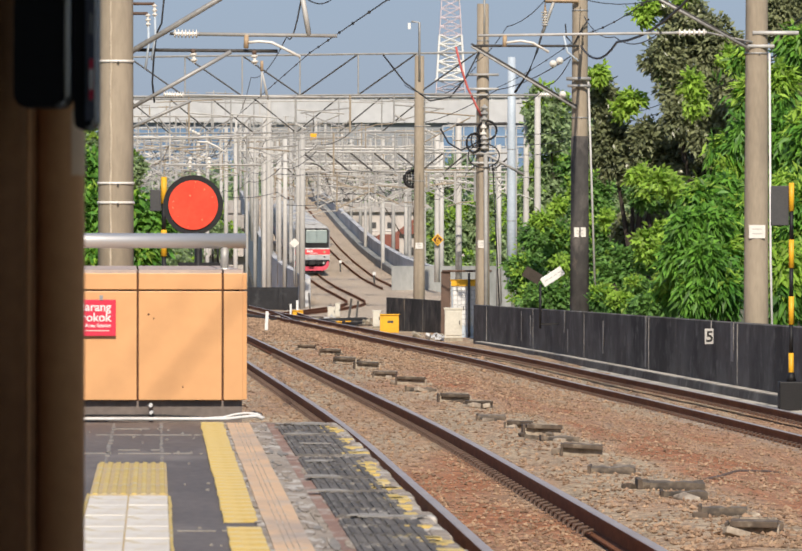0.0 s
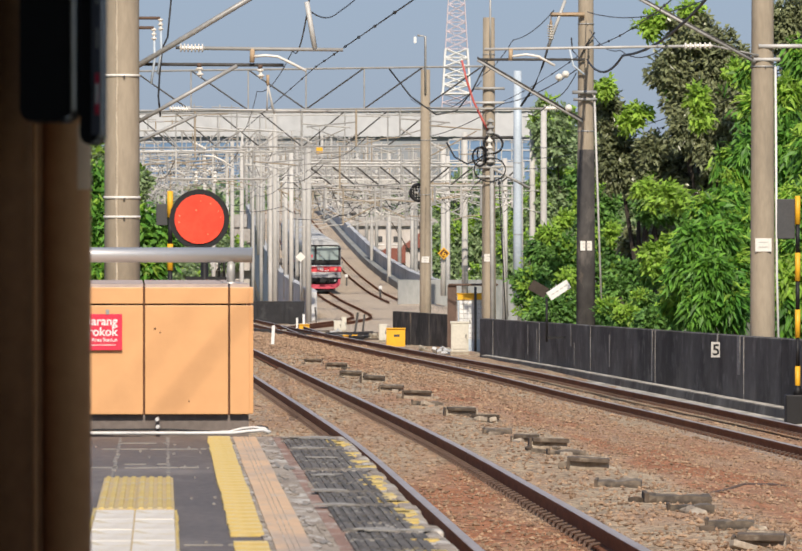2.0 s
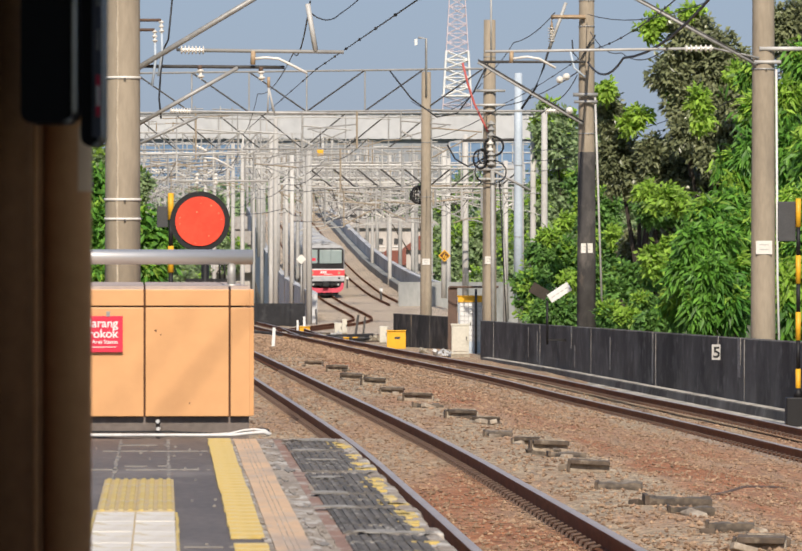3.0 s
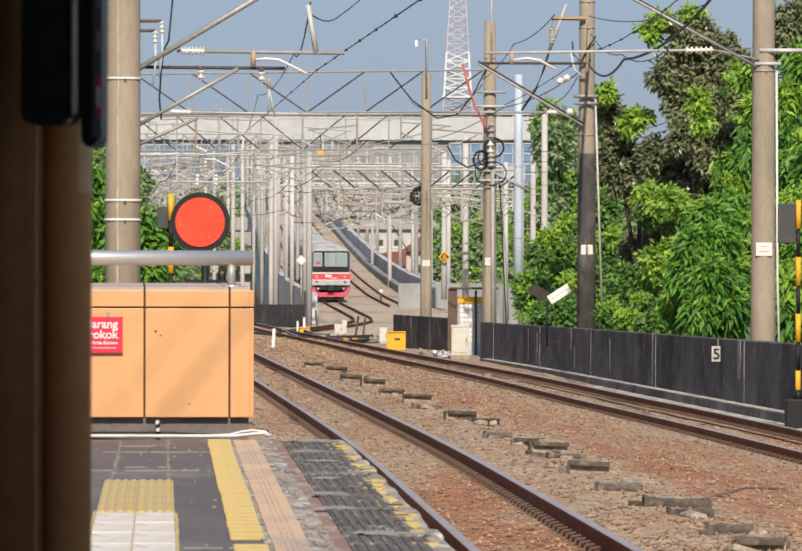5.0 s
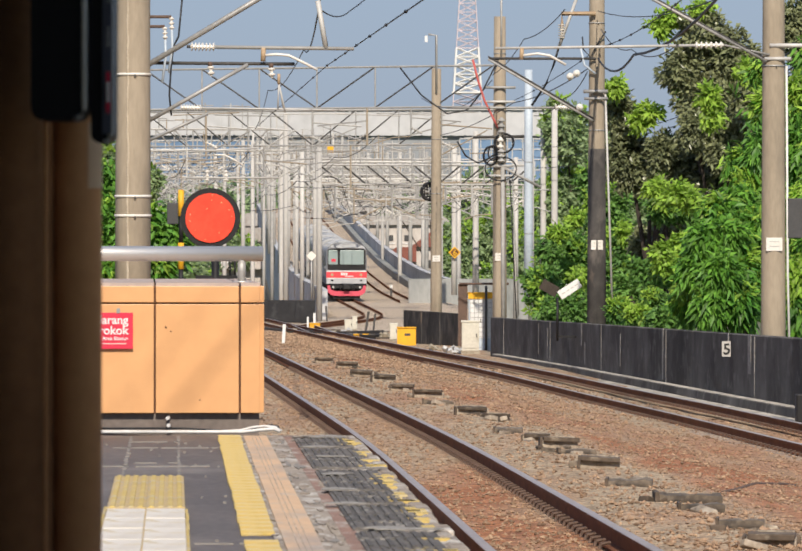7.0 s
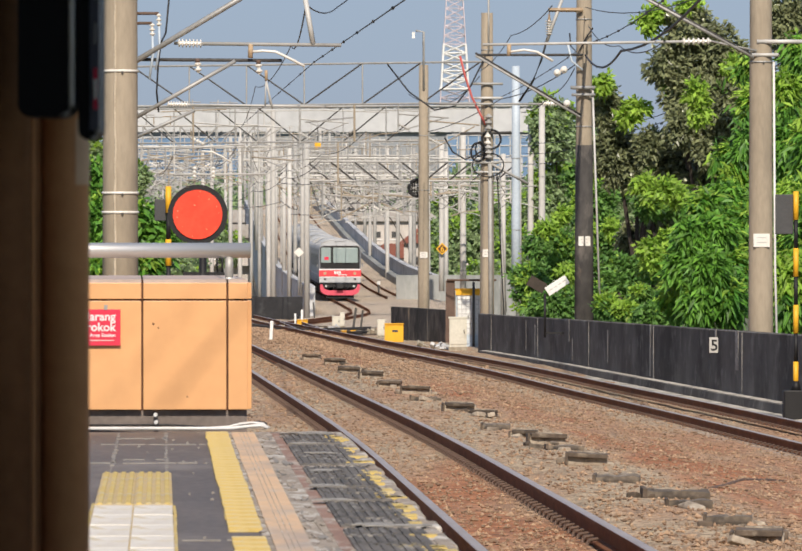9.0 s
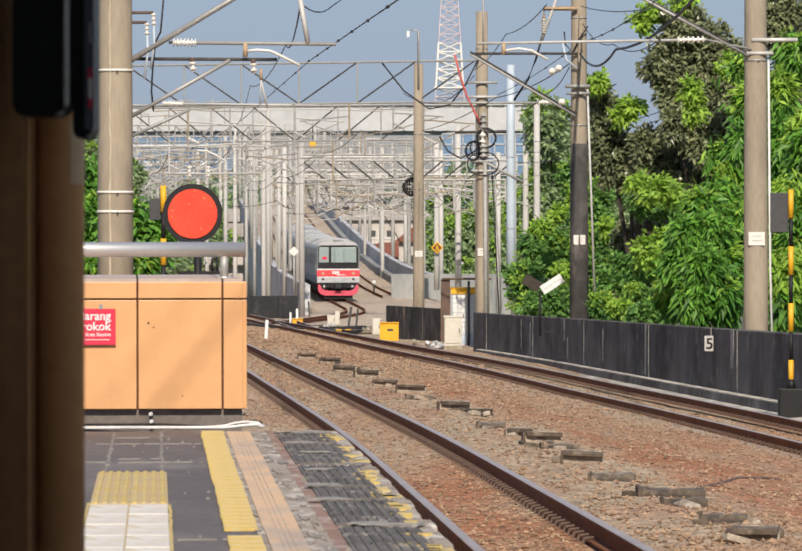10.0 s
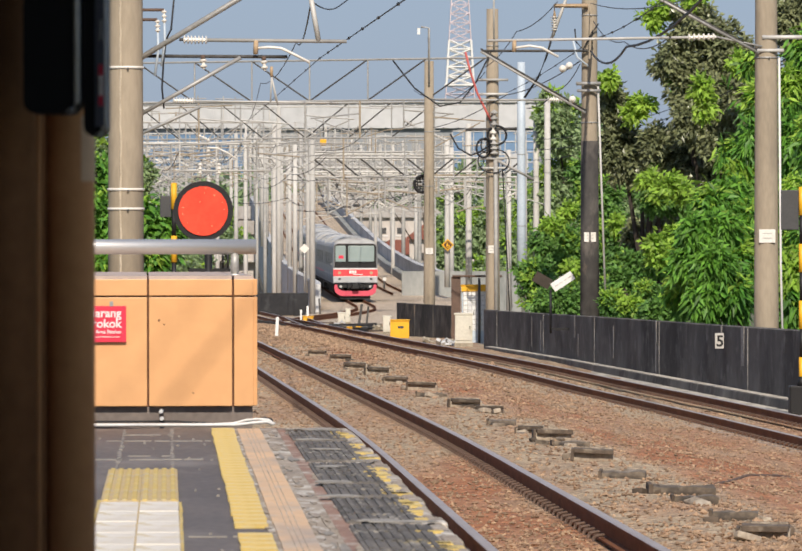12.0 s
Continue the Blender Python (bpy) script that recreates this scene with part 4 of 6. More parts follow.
p4 = pole((3.11, 180, -3.5), 13.9, 0.27, 0.205, CONC, "concrete mast with cable coils and a steel pipe", (5.5, 9.0, 12.6), 5.45)
p5 = pole((1.10, 225, -3.5), 13.7, 0.27, 0.205, CONC, "concrete mast with a thin lamp bracket", (8.2, 10.6), 5.35)
bar("lamp_mast", [(0, -0.24, 12.6), (0, -0.24, 15.15), (-0.35, -0.24, 15.2)], 0.05, GALV, p5)
block("lamp_head", (-0.45, -0.24, 15.0), (0.12, 0.12, 0.28), WHITE, p5)
bar("lightning_rod", [(0.05, -0.22, 12.4), (0.05, -0.22, 15.4)], 0.035, GALV_PALE, p4)
bar("steel_pipe", [(0.13, -0.30, 2.0), (0.10, -0.30, 8.6)], 0.075, GALV_PALE, p4)
for i, (u, v, rx, rz, th) in enumerate(((0.10, 9.45, 0.33, 0.33, 0.045), (-0.38, 9.0, 0.24, 0.32, 0.045), (-0.02, 8.55, 0.55, 0.42, 0.026), (-0.30, 9.1, 0.16, 0.26, 0.03))):
    bm = bmesh.new()
    ring = [(u + 0.05 + rx * math.cos(a * 0.314), -0.33 - 0.03 * i, v + rz * math.sin(a * 0.314)) for a in range(21)]
    tube(bm, ring, th, 6)
    part("cable_coil", bm, CABLE, p4, "black cable coil")
for z0, z1 in ((9.75, 10.35), (8.75, 9.25)):
    bm = bmesh.new()
    insulator(bm, (0.05, -0.42, z0), (0.05, -0.42, z1), 0.14, 3)
    part("insulator", bm, GALV_PALE, p4)
for z in (8.3, 10.9, 11.4):
    bar("crossarm", [(-0.5, -0.28, z), (0.55, -0.28, z)], 0.045, GALV_PALE, p4)
bm = bmesh.new()
insulator(bm, (0.02, -0.33, 9.0), (0.02, -0.33, 9.9), 0.12, 4)
part("insulator", bm, PORC, p4)
for x, z0, mt in ((0.34, 1.2, CABLE), (0.42, 1.4, GALV)):
    bar("guy_wire", [(x, -0.2, 8.5), (x + 0.25, -0.4, z0 + 2)], 0.022, mt, p4)
bar("guy_wire", [(0.22, -0.26, 10.4), (0.42, -0.3, 4.4)], 0.03, GALV_PALE, p3)
bar("cable_pipe", [(0.235, -0.12, 9.1), (0.262, -0.12, 5.2), (0.30, -0.2, 3.4)], 0.022, PIPE, p2, "thin white cable pipe")

# steel and concrete masts farther off
for b, t, bt, d, r, mt, lab in (
        (22.9, 36.0, -8, 250, 0.225, BLUEGREY, "blue-grey steel mast among the trees"),
        (25.8, 25.0, -8, 300, 0.19, CONC_PALE, "pale concrete mast among the trees"),
        (28.0, 28.5, -8, 290, 0.20, CONC_PALE, "pale concrete mast among the trees"),
        (8.4, 21.0, -8, 340, 0.19, CONC_PALE, "pale concrete mast beyond the wall"),
        (12.6, 24.0, -8, 330, 0.21, CONC_PALE, "pale concrete mast beyond the wall")):
    foot = spot(b, bt, d)
    pole((foot.x, foot.y, foot.z), (t - bt) * d / 1000, r, r * 0.85, mt, lab, (3.0, 6.5))


p1 = bpy.data.objects["catenary_pole"]


def arm_left():
    """Brackets, struts and insulated tube carried by the mast behind the platform end."""
    d = 66
    root = p1
    o = root.location.copy()

    def at(b, v, dd=0.0):
        return spot(b, v, d + dd) - o
    bar("strut", [at(-52.0, 36.6), at(-18, 57)], 0.036, GALV, root)
    bar("strut", [at(-52.0, 25.6), at(-31.9, 37.0)], 0.026, GALV, root)
    bar("strut", [at(-52.0, 21.8, 12), at(-39.8, 27.4, 12)], 0.026, GALV, root)
    bar("beam", [at(-52, 37.3, 0.1), at(-22.8, 37.1, 0.1)], 0.022, DARKSTEEL, root)
    bar("tube", [at(-38.5, 40.4), at(-11.2, 40.1)], 0.024, GALV_PALE, root)
    bm = bmesh.new()
    insulator(bm, at(-43.2, 40.5), at(-38.3, 40.4), 0.058, 7)
    part("insulator", bm, PORC, root, "white ribbed insulator")
    bar("insulator_end", [at(-43.9, 40.5), at(-43.1, 40.5)], 0.02, DARKSTEEL, root)
    bar("steady_arm", [at(-28.5, 38.8), at(-26.5, 39.0), at(-24, 38.8), at(-21.5, 37.6), at(-18.4, 36.0)], 0.018, PORC, root)
    bar("bracket", [at(-28.9, 40.3), at(-29.0, 37.6)], 0.032, RUSTARM, root)
    bar("dropper_post", [at(-18.3, 49.5), at(-16.7, 40.2)], 0.034, GALV_PALE, root)
    for b0, b1, v in ((-52, -46.9, 46.3), (-52, -48.2, 44.4)):
        bar("side_bracket", [at(b0, v), at(b1, v)], 0.020, CLIP, root)
        bm = bmesh.new()
        insulator(bm, at(b1 + 0.0, v), at(b1 + 0.1, v - 2.6), 0.036, 3)
        part("insulator", bm, PORC, root, "white hanging insulator")
        bar("tail_wire", [at(b1 + 0.1, v - 2.6), at(b1 + 0.2, v - 6), at(b1 - 0.5, v - 11)], 0.016, BLUEGREY, root)
    for b, v in ((-39.3, 36.5), (-27.4, 36.2)):
        bar("insulator_cap", [at(b, v + 1.0), at(b, v + 0.2)], 0.030, CLIP, root)
        bm = bmesh.new()
        insulator(bm, at(b, v + 0.4), at(b + 0.2, v - 1.8), 0.048, 2)
        part("insulator", bm, PORC, root, "white hanging insulator")
    # a lower bracket tube with its own insulator, and the legs of a wire hanger
    bm = bmesh.new()
    insulator(bm, at(-45.2, 28.6, 12), at(-41.0, 28.5, 12), 0.052, 8)
    part("insulator", bm, PORC, root, "white ribbed insulator")
    bar("tube", [at(-41.0, 28.5, 12), at(-13, 28.1, 12)], 0.015, GALV_PALE, root)
    bar("hanger_head", [at(-25.9, 35.2, 6), at(-25.9, 33.2, 6)], 0.022, RUSTARM, root)
    for b, v in ((-25.0, 28.4), (-26.1, 28.2), (-24.6, 27.6)):
        bar("hanger_leg", [at(-25.9, 33.4, 6), at(b, v, 6)], 0.011, GALV_PALE, root)
    bar("tube", [at(-43.5, 19.9, 12), at(-30.0, 20.7, 12)], 0.013, GALV_PALE, root)
    bar("steady_arm", [at(-38.5, 19.4, 12), at(-36.5, 19.3, 12), at(-34.6, 18.4, 12), at(-32.8, 17.2, 12)], 0.013, PORC, root)
    bar("tube", [at(-44.0, 14.8, 12), at(-26.0, 14.9, 12)], 0.015, CONC_PALE, root)
    for b in (-39.9, -36.2):
        bm = bmesh.new()
        insulator(bm, at(b, 16.4, 12), at(b, 14.0, 12), 0.035, 3)
        part("insulator", bm, PORC, root, "white ribbed insulator")
    bar("feeder_cable", [at(-44.6, 52), at(-45.5, 42.5), at(-46.5, 40.5), at(-47.0, 36), at(-47.3, 31), at(-46.9, 27)], 0.012, CABLE, root, "black feeder cable")
    return root


arm_left()


def arm_right(d, root, items):
    """Tubes, struts and insulators carried by a mast."""
    o = root.location.copy()
    for nm, pts, r, mt in items:
        pp = [spot(b, v, d) - o for b, v in pts]
        if nm == "insulator":
            bm = bmesh.new()
            insulator(bm, pp[0], pp[-1], r, 6)
            part("insulator", bm, mt, root, "white ribbed insulator")
        else:
            bar(nm, pp, r, mt, root)


arm_right(96.3, p2, [
    ("strut", [(69.4, 37.7), (40, 53.7)], 0.030, GALV),
    ("strut_flange", [(69.4, 38.1), (40, 54.1)], 0.020, DARKSTEEL),
    ("mount", [(69.0, 38.2), (74.2, 38.2)], 0.035, GALV_PALE),
    ("tube", [(16.4, 40.2), (55.5, 40.8)], 0.026, GALV_PALE),
    ("insulator", [(55.3, 40.8), (61.0, 40.9)], 0.07, PORC),
    ("tie", [(61.0, 40.9), (70.0, 39.0)], 0.02, GALV),
    ("side_bracket", [(70, 40.8), (79, 40.8)], 0.04, GALV_PALE),
    ("steady_arm", [(21.8, 38.8), (24.6, 39.2), (27.0, 38.8), (30.2, 37.0)], 0.024, PORC),
    ("bracket", [(21.6, 40.3), (21.5, 38.0)], 0.04, RUSTARM),
])
arm_right(138.2, p3, [
    ("strut", [(35.6, 26.0), (15.0, 38.1)], 0.034, GALV_PALE),
    ("strut_flange", [(35.6, 26.5), (15.0, 38.6)], 0.026, DARKSTEEL),
    ("beam", [(15.2, 38.2), (36.0, 38.2)], 0.035, DARKSTEEL),
    ("top_bracket", [(36.0, 47.0), (29.4, 47.0), (29.4, 44.5)], 0.06, RUSTARM),
    ("insulator", [(29.3, 45.0), (29.4, 42.0)], 0.10, PORC),
    ("leaning_post", [(32.2, 49.8), (28.8, 40.4)], 0.045, GALV_PALE),
    ("feeder_cable", [(29.3, 42.2), (27.8, 37), (26.2, 33), (23.5, 29)], 0.03, CABLE),
    ("tail_wire", [(33.0, 40.5), (33.8, 37.0), (36.0, 35.2)], 0.03, BLUEGREY),
    ("hanging_cable", [(38.0, 43.5), (36.6, 41.5), (35.0, 38.5), (33.6, 40.0), (33.4, 42.5)], 0.02, CABLE),
    ("crossbar", [(33.6, 31.8), (38.4, 31.8)], 0.05, GALV),
    ("crossbar", [(33.8, 30.4), (38.4, 30.4)], 0.04, GALV),
])
arm_right(179.7, p4, [
    ("tube", [(8.0, 28.6), (28.0, 28.6)], 0.04, GALV_PALE),
    ("insulator", [(28.0, 28.7), (31.0, 28.7)], 0.13, PORC),
    ("crossbar", [(12.0, 22.8), (22.0, 23.0)], 0.05, DARKSTEEL),
    ("crossbar", [(15.2, 17.2), (19.6, 17.2)], 0.06, GALV_PALE),
    ("strut", [(17.0, 17.5), (25.4, 13.0)], 0.05, GALV_PALE),
    ("hanging_cable", [(12.0, 38.0), (13.0, 34), (14.3, 30), (16.0, 26.5), (17.0, 24.6)], 0.04, PINK),
    ("hanging_cable", [(9.0, 22), (10.6, 19.2), (13.0, 17.8), (15.0, 18.6), (17.0, 20.0)], 0.03, CABLE),
    ("hanging_cable", [(17.0, 38), (14.0, 32), (11.0, 28.2), (7.0, 27.4), (2.0, 31), (-2.2, 36.4)], 0.028, CABLE),
])


def bead(mast, b, v, d, r):
    """A round white strain insulator on a wire."""
    bm = bmesh.new()
    bmesh.ops.create_uvsphere(bm, u_segments=14, v_segments=9, radius=r)
    for f in bm.faces:
        f.smooth = True
    bmesh.ops.create_cone(bm, segments=10, radius1=r * 0.35, radius2=r * 0.35, depth=0.03, cap_ends=True, matrix=Matrix.Translation((0, -r, 0)) @ Matrix.Rotation(1.5708, 4, "X"))
    ob = part("strain_insulator", bm, PORC, mast, "round white strain insulator")
    ob.location = spot(b, v, d) - mast.location


for b, v in ((31.0, 34.7), (32.3, 35.3), (32.9, 28.7)):
    bead(p3, b, v, 136.5, 0.10)


def signal_back(mast, b, v, d, r):
    """A round black signal head seen from behind: a thick hoop over an open grille, bracketed to a mast."""
    p = spot(b, v, d) - mast.location
    bm = bmesh.new()
    tube(bm, [p + Vector((r * math.cos(a * 0.2244), 0, r * math.sin(a * 0.2244))) for a in range(29)], 0.075, 8)
    head = part("signal_head", bm, BLACK, mast, "round black signal hoop")
    for k in (-0.6, -0.3, 0.0, 0.3, 0.6):
        c = math.sqrt(1 - k * k)
        bar("grille_bar", [p + Vector((k * r, 0.01, -c * r)), p + Vector((k * r, 0.01, c * r))], 0.035, BLACK, head, n=6)
        bar("grille_bar", [p + Vector((-c * r, 0.03, k * r)), p + Vector((c * r, 0.03, k * r))], 0.030, BLACK, head, n=6)
    bar("stay", [p + Vector((-0.2, -0.05, 0)), p + Vector((0.2, -0.05, 0))], 0.03, GALV_PALE, head)
    bar("stay", [p + Vector((0, -0.05, -0.18)), p + Vector((0, -0.05, 0.18))], 0.03, GALV_PALE, head)
    bar("signal_bracket", [p + Vector((0, 0.1, 0)), Vector((0, 0.1, p.z))], 0.045, DARKSTEEL, mast)


signal_back(p5, 3.6, 12.2, 226.5, 0.36)


def portal(xl, xr, yl, yr, zb, zt, r, panels, material, posts=True, zf=(-2, -2), label="pale lattice portal over the tracks"):
    """A lattice portal: two posts, two chords, uprights and diagonals, drop brackets below."""
    root = thing("catenary_portal", (xl, yl, zf[0]), label, "portal", group="catenary portals")
    o = Vector((xl, yl, zf[0]))

    def on(t, z):
        return Vector((xl + (xr - xl) * t, yl + (yr - yl) * t, z)) - o
    if posts:
        tall = random.Random(int(yl) + 3)
        for t, z0 in ((0, zf[0]), (1, zf[1])):
            bar("post", [on(t, z0), on(t, zt + tall.choice((0.3, 0.5, 0.7, 1.0)))], 0.175, CONC_PALE, root, n=12, r1=0.145)
    bar("chord", [on(0, zt), on(1, zt)], r, material, root, n=6)
    bar("chord", [on(0, zb), on(1, zb)], r, material, root, n=6)
    for i in range(panels):
        a, b = i / panels, (i + 1) / panels
        z0, z1 = (zt, zb) if a < 0.5 else (zb, zt)
        bar("diagonal", [on(a, z0), on(b, z1)], r * 0.75, DARKSTEEL if material is not GALV_PALE else GALV, root, n=5)
        if i:
            bar("upright", [on(a, zb), on(a, zt)], r * 0.7, GALV, root, n=5)
    rnd = random.Random(int(yl))
    gear = (GALV_PALE, GALV, CONC_PALE, GALV, CONC)
    w = abs(xr - xl)
    for t in ((0.16, 0.3, 0.45, 0.6, 0.74, 0.88) if not posts else (0.07, 0.18, 0.29, 0.38, 0.5, 0.6, 0.71, 0.82, 0.93)):
        t += rnd.uniform(-0.045, 0.045)
        e = rnd.choice((-1, 1))
        drop = rnd.uniform(1.1, 2.3)
        bar("drop_post", [on(t, zb), on(t, zb - drop)], r * rnd.uniform(0.7, 1.1), rnd.choice(gear), root, n=6)
        bar("cantilever", [on(t, zb - drop * 0.35), on(t + e * 2.2 / w, zb - drop * 0.35 - 0.2)], r * 0.7, rnd.choice(gear), root, n=5)
        bar("cantilever_tie", [on(t, zb - drop * 0.95), on(t + e * 2.0 / w, zb - drop * 0.4 - 0.15)], r * 0.6, rnd.choice(gear), root, n=5)
        bm = bmesh.new()
        insulator(bm, on(t, zb - drop * 0.7), on(t + e * 0.5 / w, zb - drop * 0.7 - 0.25), 0.07, 4)
        part("insulator", bm, rnd.choice((PORC, GALV_PALE, CONC_PALE)), root)
        # feeder bracket standing on the beam, and a contact wire arm low on the drop post
        k = rnd.uniform(0.5, 1.7)
        if posts:
            bar("feeder_post", [on(t + 0.03, zt), on(t + 0.03, zt + k)], r * 0.6, rnd.choice(gear), root, n=5)
            bar("feeder_arm", [on(t + 0.03 - 0.5 / w, zt + k * 0.9), on(t + 0.03 + 0.5 / w, zt + k * 0.9)], r * 0.5, rnd.choice(gear), root, n=5)
            bar("hanger_stay", [on(t - 0.7 / w, zb), on(t, zb - drop), on(t + 0.7 / w, zb)], r * 0.4, rnd.choice((GALV, DARKSTEEL)), root, n=5)
            bar("jumper_cable", [on(t + e * (0.2 + 0.35 * q) / w, zb - drop * 0.4 - 0.9 * math.sin(q * 0.62)) for q in range(6)], 0.018, CABLE, root, n=5)
        bar("steady_arm", [on(t, zb - drop), on(t - e * 0.8 / w, zb - drop - 0.05), on(t - e * 1.6 / w, zb - drop - 0.3)], r * 0.5, rnd.choice(gear), root, n=5)
        bar("registration_tube", [on(t - 1.5 / w, zb - 0.25), on(t + 1.5 / w, zb - 0.25 + rnd.uniform(-0.12, 0.12))], r * 0.5, rnd.choice(gear), root, n=5)
    return root


# a mast beside the platform, nearer than the view reaches, whose struts shade the end block
p0 = pole((-3.80, 22.1, 0.77), 9.5, 0.22, 0.20, CONC, "concrete mast on the platform with two steep struts", (4.0, 8.0))
bar("strut", [(0.1, 0, 4.09), (3.7, 0, 8.60)], 0.012, GALV, p0)
bar("strut", [(0.1, 0, 4.50), (3.4, 0, 8.65)], 0.006, GALV, p0)


# the nearest portal, hung between the left mast line and the two right-hand masts
a, b = spot(-52, 35.9, 230), spot(16.0, 37.0, 224)
portal(a.x, b.x, a.y, b.y, a.z - 1.80, a.z, 0.05, 6, GALV, False, (-2, -2), "galvanised lattice beam between concrete masts")
a, b = spot(-52, 27.6, 262), spot(6.0, 28.0, 256)
portal(a.x, b.x, a.y, b.y, a.z - 1.75, a.z, 0.05, 7, GALV, False, (-2, -2), "galvanised lattice beam between two concrete masts")
for i, d in enumerate((290, 322, 352, 380, 405, 430, 456, 484, 512, 542, 574, 608, 645, 690)):
    z = ramp_z(d)
    wob = ((i * 37 % 11) / 11 - 0.5) * 1.8
    portal(ramp_x(d) - (2.62 if d < 300 else 3.1) - 0.2 * wob, ramp_x(d) + (7.6 if d > 340 else 9.6), d, d + 1, z + 8.3 + wob * 0.8, z + 9.4 + wob * 0.8, 0.068 if d < 420 else 0.055,
           9 if d < 420 else 6, GALV_PALE if i % 3 else GALV, True, (z - 0.4, z - 1.5), "pale lattice portal with concrete posts over the climbing line")
for i, d in enumerate((312, 392, 470, 560, 660)):
    x = main_x(d) - 2.2
    wob = (i * 53 % 13) / 13 - 0.5
    portal(x - 6.0, x + 4.2, d, d + 1, 7.6 + wob + d * 0.004, 8.9 + wob + d * 0.004, 0.068, 9, GALV_PALE, True, (-2.8, -2.8),
           "pale lattice portal with concrete posts over the level lines")


# single masts with bracket arms among the portals
rnd_mast = random.Random(31)
for b, d, v in ((-36.5, 400, 19.0), (-33.8, 455, 17.5), (-31.0, 372, 22.0), (-28.8, 500, 18.0), (-27.2, 430, 20.5), (-25.4, 345, 24.0), (-24.2, 560, 17.0), (-22.8, 470, 19.5),
                (-21.4, 610, 16.5), (-20.2, 390, 22.5), (-10.2, 560, 19.5), (-5.6, 470, 21.0), (-2.2, 420, 20.5), (3.0, 395, 20.0), (5.8, 375, 22.0)):
    foot_z = -3.0 if b < -15 else ramp_z(d) - 2.5
    x = b * d / 1000
    top = EYE[2] + v * d / 1000 - foot_z
    one = pole((x, d, foot_z), top, 0.17, 0.14, rnd_mast.choice((CONC_PALE, CONC_PALE, GALV_PALE)), "slender pale concrete mast with bracket arms", (top - 1.2, top - 2.6))
    for z in (top - 0.4, top - 1.3, top - 2.7):
        e = rnd_mast.choice((-1, 1))
        n = rnd_mast.uniform(0.7, 2.4)
        bar("bracket_arm", [(0, -0.1, z), (e * n, -0.1, z + rnd_mast.uniform(-0.1, 0.35))], 0.04, rnd_mast.choice((GALV, GALV_PALE)), one, n=6)
        bar("arm_strut", [(0, -0.1, z - 0.8), (e * n * 0.8, -0.1, z)], 0.03, GALV, one, n=5)
        bm = bmesh.new()
        insulator(bm, (e * n, -0.1, z + 0.1), (e * n, -0.1, z - 0.4), 0.07, 3)
        part("insulator", bm, GALV_PALE, one)


# ---- overhead wires ----
def wire(pts, r, label, beads=0, sag=0.0):
    pts = [Vector(p) for p in pts]
    root = thing("overhead_wire", pts[0], label, "wire", group="overhead wires")
    fine = []
    for a, b in zip(pts, pts[1:]):
        for i in range(8):
            t = i / 8
            fine.append(a + (b - a) * t - Vector((0, 0, sag * 4 * t * (1 - t))) - pts[0])
    fine.append(pts[-1] - pts[0])
    bar("strand", fine, r, WIRE, root, n=5)
    for k in range(beads):
        p = fine[int((k + 0.5) / beads * (len(fine) - 1))]
        q = fine[min(int((k + 0.5) / beads * (len(fine) - 1)) + 1, len(fine) - 1)]
        u = (q - p).normalized() * r * 3
        bar("clip", [p - u, p + u], r * 2.6, WIRE, root, n=6)


wire([spot(10, 55, 60), spot(-16.5, 36.8, 130), spot(-30, 25, 225)], 0.012, "dark contact wire with clips over the near line", 26)
wire([spot(-17.8, 50, 66), spot(-21, 40, 110), spot(-28, 32, 180), spot(-31, 24, 225)], 0.012, "dark messenger wire over the near line", 0, 0.3)
wire([spot(60, 56, 80), spot(37, 40.5, 138), spot(16, 28.5, 225)], 0.012, "dark contact wire with clips over the second line", 22, 0.2)
wire([spot(66, 58, 80), spot(43.5, 39, 110), spot(36.5, 38.2, 138)], 0.028, "thick dark feeder wire between masts", 0, 0.35)
wire([spot(-18, 48.0, 66), spot(-12, 47.5, 80), spot(0, 60, 90)], 0.010, "thin dark dropper wire", 0, 0.1)
wire([spot(36.5, 47.5, 138), spot(60, 50, 100)], 0.012, "thin dark wire between masts", 0, 0.25)
wire([spot(37, 44, 138), spot(43, 40, 120), spot(52, 41, 96)], 0.012, "thin dark wire between masts", 0, 0.2)
for a, b, c, r in (((34.4, 36.2, 138), (20, 29.6, 170), (5.7, 23.2, 222), 0.016), ((34.4, 35.6, 138), (29.9, 30.5, 150), (24, 27.0, 165), 0.014),
                   ((30, 47.8, 136), (22, 42, 160), (15.8, 35, 178), 0.014), ((15.8, 34, 178), (9, 28.5, 200), (2, 30.5, 222), 0.016)):
    wire([spot(*p) for p in (a, b, c)], r, "thin dark wire between masts", 0, 0.15)
for k in range(3):
    wire([spot(80, 44 - 4 * k, 120), spot(48 - 3 * k, 25.5 - 2.2 * k, 190), spot(24, 21 - 2 * k, 300)], 0.016, "thin grey power line against the trees", 0, 0.3)
for k, (x, h) in enumerate(((-3.4, 6.0), (0.4, 5.6), (3.6, 6.2), (-0.2, 7.2), (4.2, 7.4))):
    pts = [(ramp_x(d) + x * (1 if d > 280 else 0.8), d, ramp_z(d) + h + (0.4 if j % 2 else 0)) for j, d in enumerate((262, 286, 322, 352, 405, 456, 512, 574, 645))]
    wire(pts, 0.017, "thin overhead wire along the climbing line", 0, 0.15)
